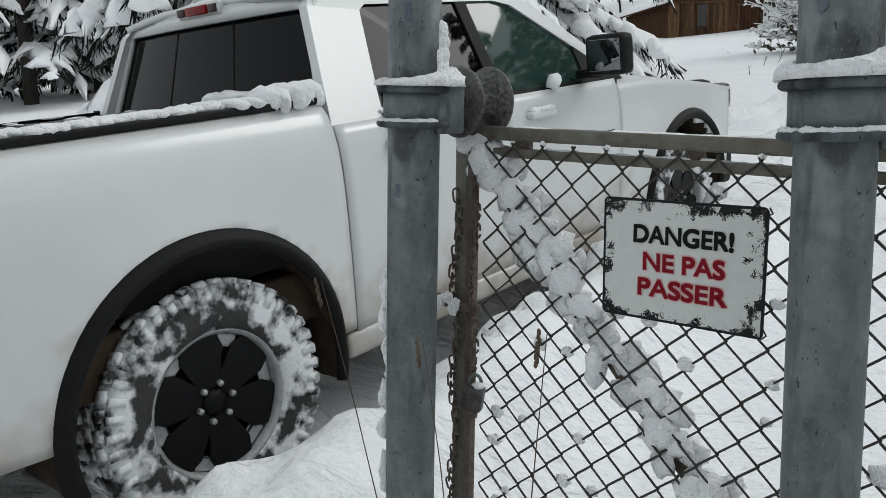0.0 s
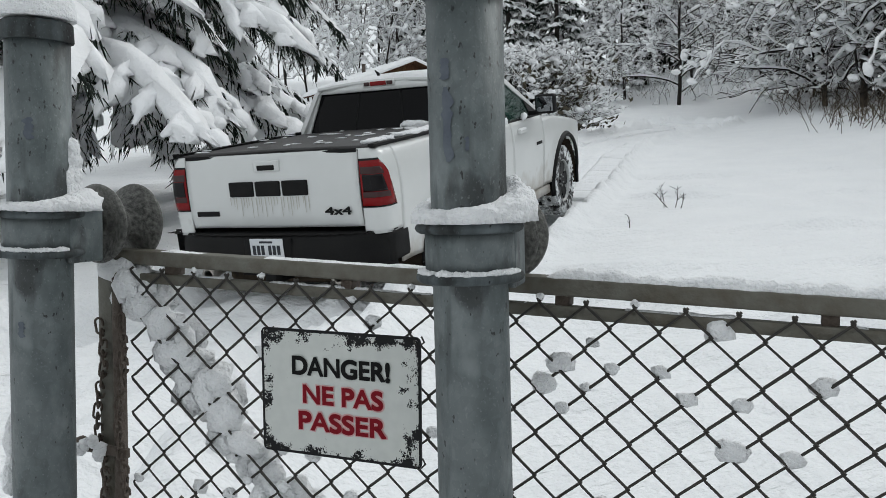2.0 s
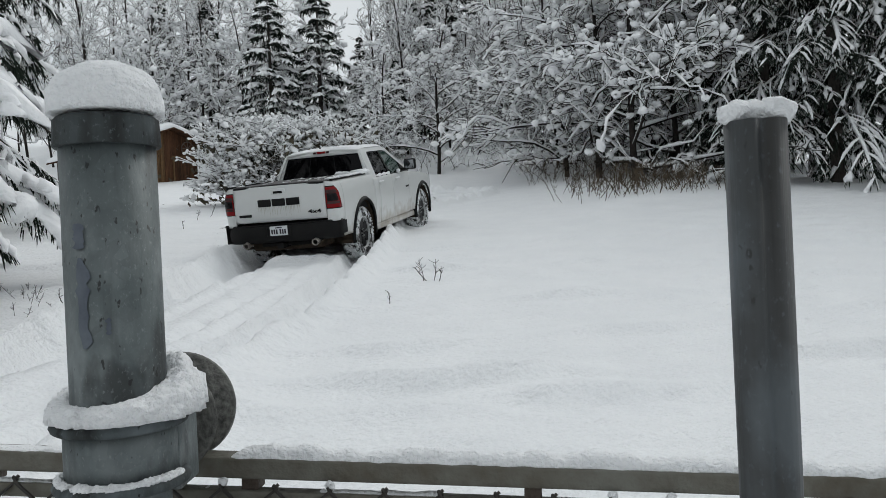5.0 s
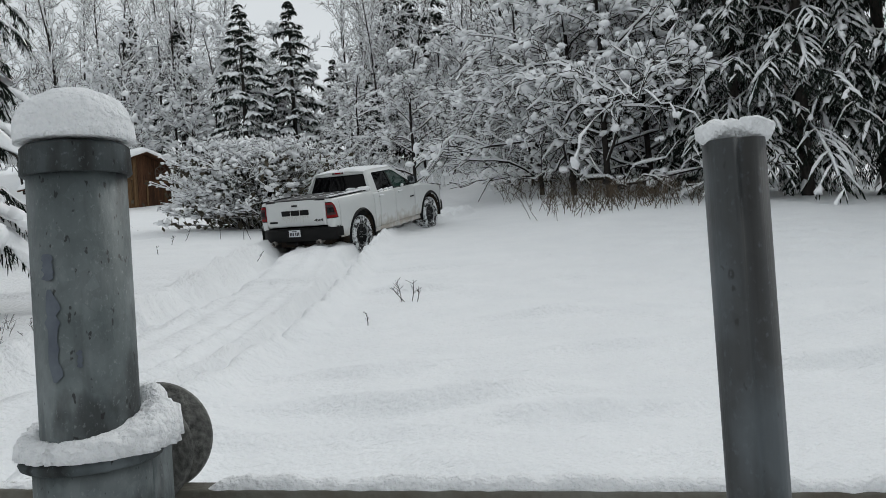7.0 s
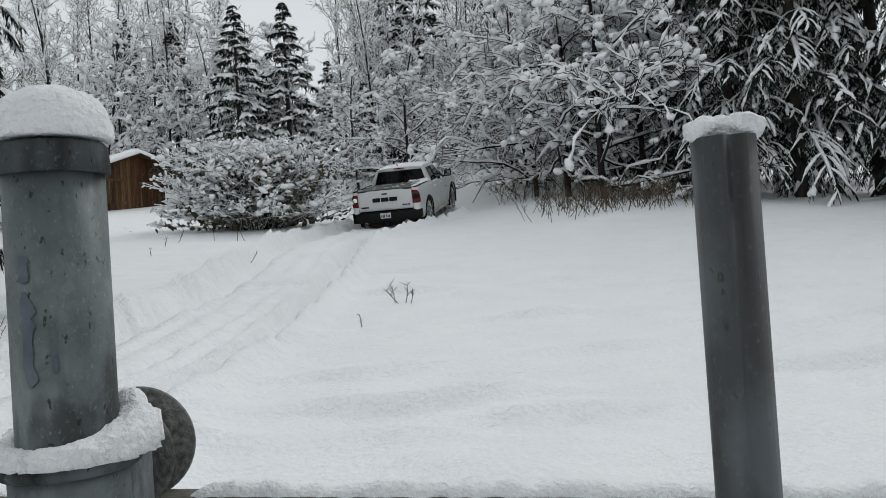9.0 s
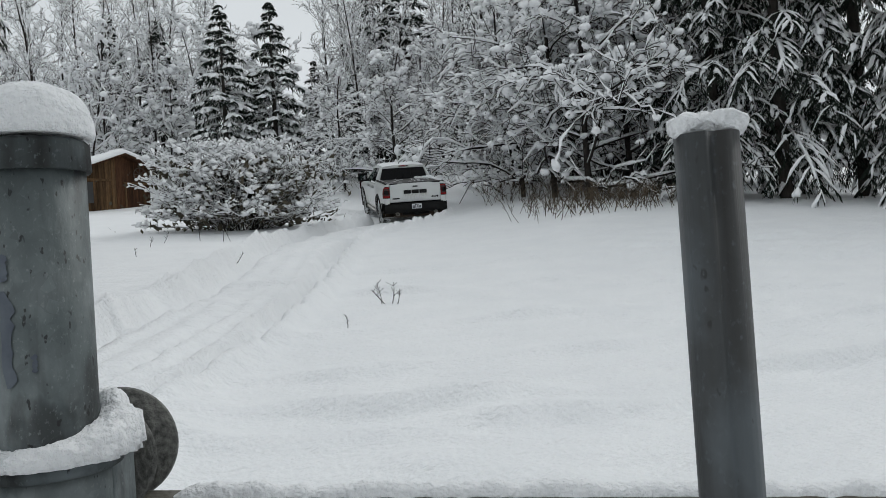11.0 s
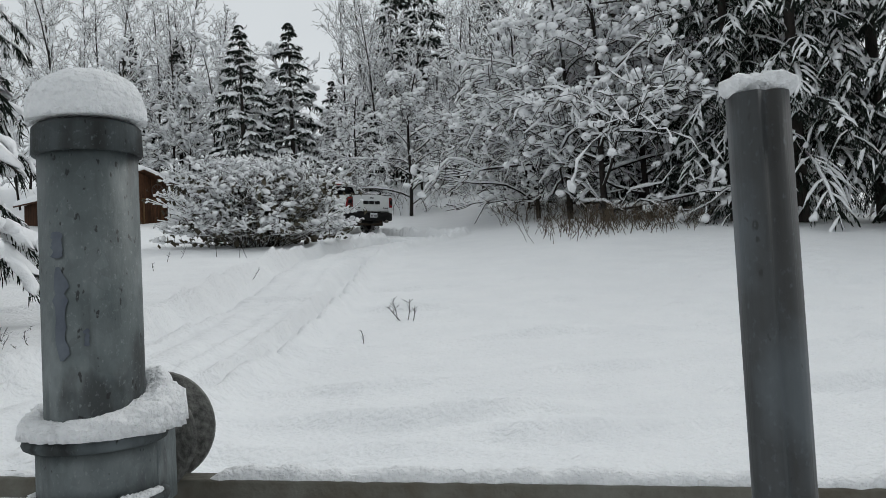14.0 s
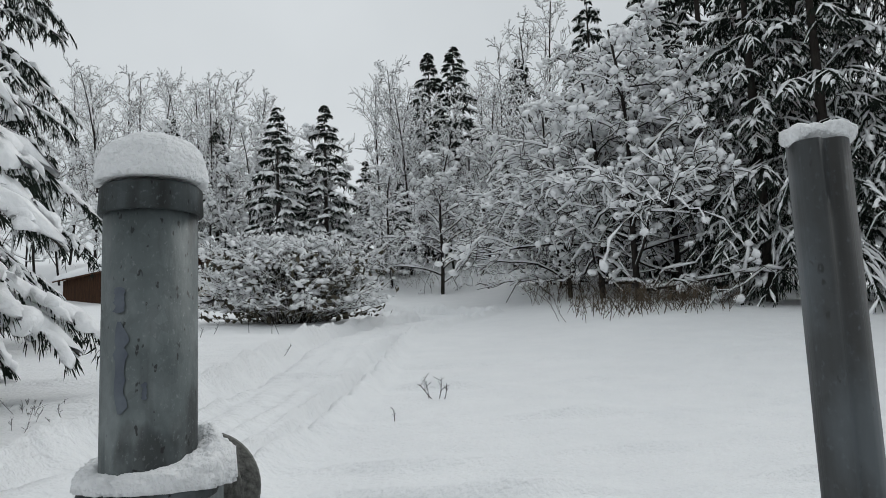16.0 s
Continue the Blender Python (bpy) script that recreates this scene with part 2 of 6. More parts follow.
# ---- the way the truck drives: seconds, x, y, z of the ground under the rear axle, pitch, lean, turn ----
DRIVE = [
    (0.0, -1.47, 3.42, 0.15, 6.1, -0.3, -41.4),
    (0.5, -0.76, 4.33, 0.25, 7.3, -0.2, -44.0),
    (1.0, 0.06, 5.43, 0.42, 7.2, -0.2, -47.9),
    (1.5, 1.03, 6.40, 0.56, 8.0, -0.0, -47.1),
    (2.0, 2.09, 7.38, 0.72, 8.6, -0.3, -45.3),
    (2.5, 3.06, 8.13, 0.86, 7.9, -1.3, -43.3),
    (3.0, 4.00, 9.15, 1.04, 9.1, -1.5, -42.8),
    (3.5, 4.94, 10.15, 1.21, 8.7, -1.9, -44.0),
    (4.0, 5.71, 11.04, 1.35, 8.5, -1.7, -46.1),
    (4.5, 6.41, 11.93, 1.46, 7.4, -1.0, -49.3),
    (5.0, 7.19, 12.95, 1.61, 7.9, -1.0, -52.0),
    (6.2, 9.15, 15.45, 1.98, 8.6, 0.3, -60.0),
    (7.5, 11.33, 17.89, 2.33, 9.6, 2.0, -64.9),
    (8.0, 12.40, 18.64, 2.51, 10.0, 1.5, -63.9),
    (8.5, 13.59, 19.33, 2.65, 10.2, 0.6, -60.3),
    (9.0, 14.85, 19.96, 2.83, 10.9, -0.6, -51.4),
    (10.0, 16.35, 20.75, 3.02, 10.5, -1.2, -40.0),
    (10.7, 16.65, 21.00, 3.12, 10.0, -1.4, -31.0),
    (11.5, 16.69, 21.51, 3.24, 9.1, -1.3, -23.6),
    (12.0, 16.70, 22.13, 3.34, 8.0, -1.5, -18.6),
    (12.5, 16.70, 22.74, 3.44, 6.9, -0.5, -13.6),
    (13.0, 16.67, 23.41, 3.53, 6.1, -0.8, -7.7),
    (13.5, 16.64, 24.08, 3.62, 5.4, -0.4, -1.7),
    (14.0, 16.35, 25.00, 3.74, 5.0, -0.5, 4.0),
    (14.5, 15.90, 26.30, 3.90, 5.0, 0.0, 10.0),
    (15.0, 15.40, 27.80, 4.06, 5.0, 0.0, 14.0),
    (16.0, 14.40, 31.00, 4.42, 5.0, 0.0, 18.0),
]


def drive_at(t):
    """The truck's pose between the rows."""
    for a, b in zip(DRIVE, DRIVE[1:]):
        if t <= b[0]:
            k = max(0.0, (t - a[0]) / (b[0] - a[0]))
            return [u + (v - u) * k for u, v in zip(a[1:], b[1:])]
    return list(DRIVE[-1][1:])


STEPS = 321
TRAIL = np.array([drive_at(16.0 * i / (STEPS - 1)) for i in range(STEPS)])
AXLE = TRAIL[:, :2]
NOSE = AXLE + 3.67 * np.stack([-np.sin(np.radians(TRAIL[:, 5])), np.cos(np.radians(TRAIL[:, 5]))], 1)
# the line between the ruts: from behind the first place of the rear axle to the last place of the front axle
BEFORE = AXLE[0] + np.outer(np.arange(-9.0, 0.0, 0.25), (NOSE[0] - AXLE[0]) / 3.67)
LINE = np.concatenate([BEFORE, AXLE, AXLE[-1] + np.outer(np.linspace(0.05, 1, 12), NOSE[-1] - AXLE[-1])])
keep = [0]
for i in range(1, len(LINE)):
    if np.hypot(*(LINE[i] - LINE[keep[-1]])) > 0.2:
        keep.append(i)
LINE = LINE[keep]
ALONG = np.concatenate([[0], np.cumsum(np.hypot(*np.diff(LINE, axis=0).T))])


# ---- the ground: one sheet of snow that climbs from the gate to the woods ----
def smooth_noise(x, y, s, seed=0.0):
    return noise.noise(Vector((x / s + seed, y / s - seed, seed * 0.7)))


def ease(k):
    k = min(1.0, max(0.0, k))
    return k * k * (3 - 2 * k)


def snow_top(x, y):
    """The untouched surface."""
    d = math.hypot(x, y)
    z = -0.04 + 0.0487 * x + 0.1222 * y
    far = max(0.0, 0.66 * x + 0.75 * y - 30.0)
    z += 0.0042 * min(far, 20.0) ** 2 + 0.04 * max(0.0, far - 20.0)
    z -= 0.13 * max(0.0, far - 40.0)
    aside, ahead = 0.77 * x - 0.64 * y, 0.64 * x + 0.77 * y
    z += 0.45 * ease((aside + 1.0) / 6.0) * ease((ahead - 8.0) / 16.0)
    back = max(0.0, -(0.2 * x + 0.98 * y) - 2.0)
    z += 0.11 * back
    z += 0.05 * smooth_noise(x, y, 4.0) + 0.10 * smooth_noise(x, y, 11.0, 3.0)
    if 1.5 < x < 16.0 and -1.0 < y < 14.0:
        # low crests that the wind has drawn across the field
        for c, high in ((6.05, 0.8), (6.62, 1.0), (7.9, 0.6), (9.6, 0.7), (12.0, 0.8), (14.5, 0.7)):
            q = (y + 0.42 * x - c + 0.28 * smooth_noise(x, y, 1.3, c) + 0.08 * smooth_noise(x, y, 0.4, c)) * 0.92
            if -0.5 < q < 0.5:
                here = max(0.0, 0.35 + smooth_noise(x, y, 1.6, 2.0 * c))
                z += 0.19 * high * here * (math.exp(-(q / 0.20) ** 2) if q > 0 else math.exp(-(q / 0.08) ** 2))
    if d < 22:
        rip = smooth_noise(x * 0.35 + y * 0.9, (y * 0.35 - x * 0.9) * 0.3, 0.9, 7.0)
        crest = smooth_noise(0.8 * x - 0.6 * y, (0.6 * x + 0.8 * y) * 2.6, 1.7, 12.0)
        z += 0.036 * rip + 0.018 * smooth_noise(x, y, 0.6, 4.0) + 0.10 * max(0.0, 0.16 - abs(crest)) / 0.16 * max(0.0, 0.1 + smooth_noise(x, y, 3.0, 8.0))
    return z


def off_line(x, y):
    """Distance to the line between the ruts (signed: right is positive) and how far along it."""
    d2 = (LINE[:, 0] - x) ** 2 + (LINE[:, 1] - y) ** 2
    i = int(d2.argmin())
    i = min(max(i, 1), len(LINE) - 2)
    t = LINE[i + 1] - LINE[i - 1]
    t = t / np.hypot(*t)
    r = np.array([x, y]) - LINE[i]
    return t[1] * r[0] - t[0] * r[1], ALONG[i] + t @ r, i


RUT, RUT_HALF = 0.87, 0.19


def rut(x, y):
    """Depth of the ruts and the height of the banks beside them."""
    side, along, i = off_line(x, y)
    if abs(side) > 2.2 or along < 0 or along > ALONG[-1] + 0.4:
        return 0.0
    a = abs(side)
    q = abs(a - RUT - 0.03 * smooth_noise(x, y, 0.5, 2.0))
    z = 0.0
    if q < RUT_HALF + 0.12:
        k = min(1.0, max(0.0, (RUT_HALF + 0.12 - q) / 0.14))
        z -= min(0.36, max(0.15, 0.165 + 0.0095 * (along - 9.0))) * k * k * (3 - 2 * k)
        z += 0.018 * math.sin(along * 38 + side * 9) * k
    if a < 1.75:
        z += 0.016 * smooth_noise(x, y, 0.16, 6.0)
    bank = math.exp(-((a - RUT - RUT_HALF - 0.2) / 0.13) ** 2)
    z += bank * ((0.13 + 0.07 * ease((along - 12.0) / 6.0)) + 0.13 * smooth_noise(x, y, 0.20, 5.0) + 0.07 * smooth_noise(x, y, 0.6, 1.0))
    if side > 0 and 5.0 < along < 14.5:
        heap = math.exp(-((side - 1.55) / 0.26) ** 2) * min(1.0, (along - 5.0) / 1.5, (14.5 - along) / 3.0)
        z += heap * (0.38 + 0.08 * smooth_noise(x, y, 0.3, 2.0) + 0.05 * smooth_noise(x, y, 0.12, 3.0))
    if a < RUT - RUT_HALF:
        z += -0.05 + 0.025 * smooth_noise(x, y, 0.25, 9.0) + 0.09 * smooth_noise(side * 6.0, along * 0.25, 1.0, 3.0)
    return z * min(1.0, max(0.0, (ALONG[-1] + 0.4 - along) / 0.8))


def ground_z(x, y):
    return snow_top(x, y) + rut(x, y)


def axis_steps(lo, hi, fine_lo, fine_hi, fine, grow=1.16):
    mid = list(np.arange(fine_lo, fine_hi + fine / 2, fine))
    a, s = [], fine
    while (a[-1] if a else fine_lo) > lo:
        s *= grow
        a.append((a[-1] if a else fine_lo) - s)
    b, s = [], fine
    while (b[-1] if b else fine_hi) < hi:
        s *= grow
        b.append((b[-1] if b else fine_hi) + s)
    return a[::-1] + mid + b


def build_ground():
    c, s = math.cos(radians(-45)), math.sin(radians(-45))
    # rows run along the drive (45 degrees), columns across it
    ys, xs = axis_steps(-500, 900, -2.0, 30.0, 0.075), axis_steps(-700, 700, -4.0, 7.0, 0.075, 1.13)
    verts, faces = [], []
    for v in ys:
        for u in xs:
            x, y = c * u - s * v, s * u + c * v
            near = -12 < v < 45 and -14 < u < 14
            verts.append((x, y, ground_z(x, y) if near else snow_top(x, y)))
    w = len(xs)
    for j in range(len(ys) - 1):
        for i in range(w - 1):
            a = j * w + i
            faces.append((a, a + 1, a + w + 1, a + w))
    return tagged(soup("ground", verts, faces, SNOW), "deep fresh snow field climbing to the woods, with two wheel ruts", "snow", kind="structure")


build_ground()

# ---- gate, posts and sign: x along the gate, y away from the road side, z up ----
GATE = pose(0, 0, 0, 0, 0, -43.1)
POST_R = 0.056


def band_post(name, u, n, lean, top, clamp_z, label):
    """A round terminal post with its cap, standing in the snow."""
    post = thing(name, GATE @ pose(u, n, 0, 0, lean, 0), label, "post", "gate posts")
    bm = bmesh.new()
    lathe(bm, [(POST_R, -0.3), (POST_R, clamp_z), (POST_R, top - 0.03)], 40)
    part("shaft", bm, GALVANISED, post)
    bm = bmesh.new()
    r = POST_R + 0.005
    lathe(bm, [(r, top - 0.036), (r + 0.0015, top - 0.034), (r, top - 0.004), (r - 0.004, top), (r - 0.03, top + 0.004)], 40)
    part("cap", bm, GALVANISED_DARK, post)
    return post


def cap_snow(post, u, n, z, r, h, label):
    bm = bmesh.new()
    made = bmesh.ops.create_uvsphere(bm, u_segments=48, v_segments=24, radius=1.0)["verts"]
    for v in made:
        d = v.co.copy()
        flat = math.hypot(d.x, d.y)
        k = 1 + 0.05 * noise.noise(d * 2.1 + Vector((u, n, 0))) + 0.012 * noise.noise(d * 9.0) + 0.006 * noise.noise(d * 23.0)
        zz = max(d.z, -0.12)
        if d.z > 0:
            zz = d.z ** 0.82
        v.co = Vector((d.x * r * k, d.y * r * k, 0.004 + h * (zz + 0.12) / 1.12 * (k if d.z > 0 else 1)))
    ob = part("snow_cap", bm, SNOW_CRUST, post, label)
    ob.location = (0, 0, z)
    return ob


def clamp_roller(u, n, z, lean, label, turn=5.0):
    """A two-ringed pipe clamp that carries a flanged roller on an axle over the rail."""
    t = thing("roller_bracket", GATE @ pose(u, n, z, 0, lean, 0) @ pose(0, 0, 0, 0, 0, turn), label, "bracket", "gate rollers")
    bm = bmesh.new()
    ri, ro = POST_R + 0.0008, POST_R + 0.010
    lathe(bm, [(ri, -0.034), (ro, -0.032), (ro, 0.032), (ri, 0.034)], 40, closed=True)
    part("sleeve", bm, GALVANISED, t)
    for zz in (-0.036, 0.036):
        bm = bmesh.new()
        rr = POST_R + 0.015
        lathe(bm, [(rr + 0.0095 * math.cos(a), zz + 0.008 * math.sin(a)) for a in (2 * math.pi * k / 10 for k in range(10))], 40, closed=True)
        part("ring", bm, GALVANISED_DARK, t)
    bm = bmesh.new()
    box(bm, -0.042, 0.042, POST_R + 0.012, POST_R + 0.022, -0.058, 0.056, 0.004)
    part("plate", bm, GALVANISED, t)
    for s in (-1, 1):
        bm = bmesh.new()
        box(bm, s * 0.060 - 0.006, s * 0.060 + 0.006, POST_R - 0.045, POST_R + 0.030, -0.056, 0.060, 0.004)
        part("ear", bm, GALVANISED, t)
        for zz in (-0.036, 0.036):
            bm = bmesh.new()
            lathe(bm, [(0.011, 0), (0.011, 0.008), (0.006, 0.009), (0.006, 0.018)], 6, pose(s * 0.045, POST_R + 0.02, zz, -90, 0, 0))
            part("nut", bm, RUST, t)
    out = pose(0, POST_R + 0.022, 0.01, -90, 0, 0)
    bm = bmesh.new()
    lathe(bm, [(0.024, -0.004), (0.024, 0.036), (0.016, 0.038), (0.016, 0.18), (0.011, 0.182)], 20, out)
    part("axle", bm, RUST, t)
    bm = bmesh.new()
    lathe(bm, [(0.017, 0.050), (0.032, 0.048), (0.040, 0.058), (0.074, 0.046), (0.080, 0.051), (0.078, 0.056), (0.046, 0.071), (0.034, 0.085), (0.030, 0.10), (0.034, 0.115), (0.046, 0.129), (0.078, 0.142), (0.080, 0.147), (0.074, 0.152), (0.040, 0.142), (0.017, 0.147)], 44, out, closed=True)
    part("wheel", bm, DISC, t, "pitted steel roller with two flanges")
    return t


def ring_snow(u, n, z, lean, seed, lift=0.03, r0=None):
    """Snow that lies on the clamp's ring round the post, heaped towards the roller."""
    bm = bmesh.new()
    sides, rings = 128, 18
    grid = []
    for i in range(sides):
        a = 2 * math.pi * i / sides
        heap = 0.5 + 0.5 * math.sin(a + 0.35)          # high towards the roller
        h = lift * (0.55 + 1.5 * heap ** 1.6)
        outer = 0.031 + 0.024 * heap
        row = []
        for j in range(rings):
            b = math.pi * j / (rings - 1)
            wob = 1 + 0.16 * noise.noise(Vector((math.cos(a) * 3, math.sin(a) * 3, b * 1.5 + seed))) + 0.10 * noise.noise(Vector((math.cos(a) * 11, math.sin(a) * 11, b * 4 + seed))) + 0.07 * noise.noise(Vector((math.cos(a) * 30, math.sin(a) * 30, b * 9 + seed)))
            rr = POST_R - 0.004 + outer * (0.5 - 0.5 * math.cos(b)) * wob
            zz = h * math.sin(b) ** 0.6 * wob * (1 - 0.45 * j / (rings - 1)) - (0.005 * wob if j == rings - 1 else 0)
            row.append(bm.verts.new((rr * math.cos(a), rr * math.sin(a), zz)))
        grid.append(row)
    for i in range(sides):
        a, b = grid[i], grid[(i + 1) % sides]
        for j in range(rings - 1):
            bm.faces.new((a[j], a[j + 1], b[j + 1], b[j]))
        bm.faces.new((a[0], b[0], b[-1], a[-1]))
    ob = part("snow_collar", bm, SNOW_CRUST, None)
    ob.matrix_world = GATE @ pose(u, n, z, 0, lean, 0)
    return tagged(ob, "crumbly snow lying on the post's clamp ring", "snow")


P1_U, P1_N, P1_LEAN = -1.347, 1.26, 3.4       # the post leans along the gate
P2_U, P2_N = -0.396, 1.252
P1 = pose(P1_U, P1_N, 0, 0, P1_LEAN, 0)
post_far = band_post("gate_post", P1_U, P1_N, P1_LEAN, 1.975, 1.59, "galvanised steel gate post with a roller bracket, leaning slightly")
post_near = band_post("gate_post", P2_U, P2_N, 0, 1.958, 1.555, "galvanised steel gate post under a dome of snow")


def on_p1(z):
    q = P1 @ Vector((0, 0, z))
    return q.x, q.y, q.z


cap_snow(post_far, P1_U, P1_N, 1.975, POST_R + 0.011, 0.066, "dome of fresh snow")
cap_snow(post_near, P2_U, P2_N, 1.958, POST_R + 0.011, 0.066, "dome of fresh snow")
clamp_roller(*on_p1(1.59), P1_LEAN, "galvanised pipe clamp with a flanged gate roller, dusted with snow", -5.0)
clamp_roller(P2_U, P2_N, 1.555, 0, "galvanised pipe clamp with a flanged gate roller, dusted with snow")
ring_snow(*on_p1(1.638), P1_LEAN, 3.0, 0.022)
ring_snow(P2_U, P2_N, 1.603, 0, 8.0, 0.038)


def paint_smear(post, z0, z1, a0, width, mat, seed):
    """An old dark mark on a post's face, a hair proud of it."""
    bm = bmesh.new()
    rows = []
    steps = 14
    for j in range(steps + 1):
        z = z0 + (z1 - z0) * j / steps
        w = width * (0.35 + 0.65 * abs(noise.noise(Vector((seed, j * 0.7, 0))))) * (0.4 if j in (0, steps) else 1)
        c = a0 + 0.35 * width * noise.noise(Vector((seed + 5, j * 0.4, 0)))
        rows.append([bm.verts.new(((POST_R + 0.0012) * math.cos(a), (POST_R + 0.0012) * math.sin(a), z)) for a in (c - w, c, c + w)])
    for a, b in zip(rows, rows[1:]):
        for k in range(2):
            bm.faces.new((a[k], a[k + 1], b[k + 1], b[k]))
    part("old_mark", bm, mat, post)


MARK = material("faded_dark_mark", (0.11, 0.13, 0.15), 0.6, second=(0.05, 0.06, 0.085), grain=80, blotch=30, mix=1.2, bump=0.0)
paint_smear(post_near, 1.685, 1.79, radians(-99), 0.26, MARK, 1.0)
paint_smear(post_near, 1.80, 1.83, radians(-101), 0.28, MARK, 4.0)
paint_smear(post_near, 1.70, 1.72, radians(-70), 0.09, MARK, 7.0)
paint_smear(post_far, 1.76, 1.80, radians(-60), 0.3, MARK, 2.0)
paint_smear(post_far, 1.40, 1.43, radians(-80), 0.25, MARK, 9.0)

# ---- the sliding gate leaf ----
LEAF_POSE = GATE @ pose(-1.2, 1.41, 1.5, 0, 2.8, 0)
leaf = thing("sliding_gate", LEAF_POSE, "chain-link sliding gate leaf with a steel top rail and rusty frame", "gate")
LEAF_LONG = 3.4
bm = bmesh.new()
box(bm, -0.045, LEAF_LONG, 0.010, 0.056, 0.012, 0.041, 0.004)
part("top_rail", bm, RAIL, leaf, "weathered steel track rail")
bm = bmesh.new()
box(bm, -0.045, LEAF_LONG, 0.008, 0.034, -0.024, -0.004, 0.003)
part("lower_bar", bm, RAIL, leaf)
for k in range(9):
    bm = bmesh.new()
    x = 0.10 + 0.40 * k
    box(bm, x - 0.012, x + 0.012, 0.016, 0.05, -0.006, 0.014, 0.002)
    part("hanger", bm, RUST, leaf)
bm = bmesh.new()
box(bm, -0.082, -0.045, 0.012, 0.052, -1.25, 0.012, 0.004)
part("end_upright", bm, RAIL, leaf, "steel end upright with flaking paint")
bm = bmesh.new()
box(bm, -0.030, -0.012, -0.004, 0.018, -1.25, -0.004, 0.003)
part("tension_bar", bm, RUST, leaf, "rusty flat bar that holds the mesh")
bm = bmesh.new()
box(bm, 0, 1.78, -0.014, 0.014, -0.016, 0.016, 0.003, pose(-0.03, 0.045, -0.03, 0, 47, 0))
part("brace", bm, RUST, leaf, "diagonal steel brace")
bm = bmesh.new()
box(bm, -0.045, LEAF_LONG, 0.008, 0.045, -1.29, -1.25, 0.004)
part("bottom_bar", bm, RAIL, leaf)

PITCH, DROP = 0.0770, 0.0735


def wire_mesh(phase):
    """One zigzag wire of the woven mesh, bent round its neighbours at each corner."""
    bm = bmesh.new()
    pts, half = [], PITCH / 4 + 0.0022
    for j in range(34):
        s = 1 if (j + phase) % 2 else -1
        z = 0.004 - DROP / 2 * j
        f = 0.0028
        pts += [(s * (half - 0.0055), -f * s, z + 0.0048), (s * half, 0, z), (s * (half - 0.0055), f * s, z - 0.0048)]
    tube(bm, pts, 0.0027, 4)
    me = bpy.data.meshes.new("wire")
    bm.to_mesh(me)
    bm.free()
    me.materials.append(WIRE)
    me.shade_smooth()
    return me


WIRES = (wire_mesh(0), wire_mesh(1))
for k in range(int(2 * LEAF_LONG / PITCH) - 1):
    w = new("wire", WIRES[k % 2])
    w.parent = leaf
    w.location = (PITCH / 2 * (k + 1), 0.0, 0.0)

# ---- the warning sign ----
sign = thing("warning_sign", GATE @ pose(-0.706, 1.395, 1.281, 0, 1.2, 0), "white enamel warning sign with worn black border", "sign")
SIGN_W, SIGN_H = 0.162, 0.1165


def sign_material():
    m = bpy.data.materials.new("worn_enamel")
    m.use_nodes = True
    n, l = m.node_tree.nodes, m.node_tree.links
    b = n["Principled BSDF"]
    at = n.new("ShaderNodeTexCoord")
    split = n.new("ShaderNodeSeparateXYZ")
    l.new(at.outputs["Object"], split.inputs[0])

    def math_node(op, a, c):
        k = n.new("ShaderNodeMath")
        k.operation = op
        for i, v in enumerate((a, c)):
            if isinstance(v, (int, float)):
                k.inputs[i].default_value = v
            elif v is not None:
                l.new(v, k.inputs[i])
        return k.outputs[0]
    ex = math_node("SUBTRACT", SIGN_W, math_node("ABSOLUTE", split.outputs[0], None))
    ez = math_node("SUBTRACT", SIGN_H, math_node("ABSOLUTE", split.outputs[2], None))
    edge = math_node("MINIMUM", ex, ez)
    wear, grit = n.new("ShaderNodeTexNoise"), n.new("ShaderNodeTexNoise")
    wear.inputs["Scale"].default_value, wear.inputs["Detail"].default_value = 26.0, 3.0
    grit.inputs["Scale"].default_value, grit.inputs["Detail"].default_value = 420.0, 2.0
    l.new(at.outputs["Object"], wear.inputs["Vector"])
    l.new(at.outputs["Object"], grit.inputs["Vector"])
    w = math_node("MULTIPLY", math_node("SUBTRACT", wear.outputs["Fac"], 0.47), 0.17)
    g = math_node("MULTIPLY", math_node("SUBTRACT", grit.outputs["Fac"], 0.5), 0.07)
    worn = math_node("ADD", math_node("ADD", w, g), 0.0)
    black = math_node("LESS_THAN", edge, math_node("MAXIMUM", 0.005, worn))
    spots = n.new("ShaderNodeTexNoise")
    spots.inputs["Scale"].default_value = 45.0
    l.new(at.outputs["Object"], spots.inputs["Vector"])
    col, face = n.new("ShaderNodeMix"), n.new("ShaderNodeMix")
    face.data_type = col.data_type = "RGBA"
    face.inputs[6].default_value, face.inputs[7].default_value = (0.62, 0.64, 0.61, 1), (0.52, 0.54, 0.52, 1)
    l.new(spots.outputs["Fac"], face.inputs[0])
    l.new(face.outputs[2], col.inputs[6])
    col.inputs[7].default_value = (0.010, 0.010, 0.011, 1)
    l.new(black, col.inputs[0])
    l.new(col.outputs[2], b.inputs["Base Color"])
    b.inputs["Roughness"].default_value = 0.6
    b.inputs["Specular IOR Level"].default_value = 0.2
    return m


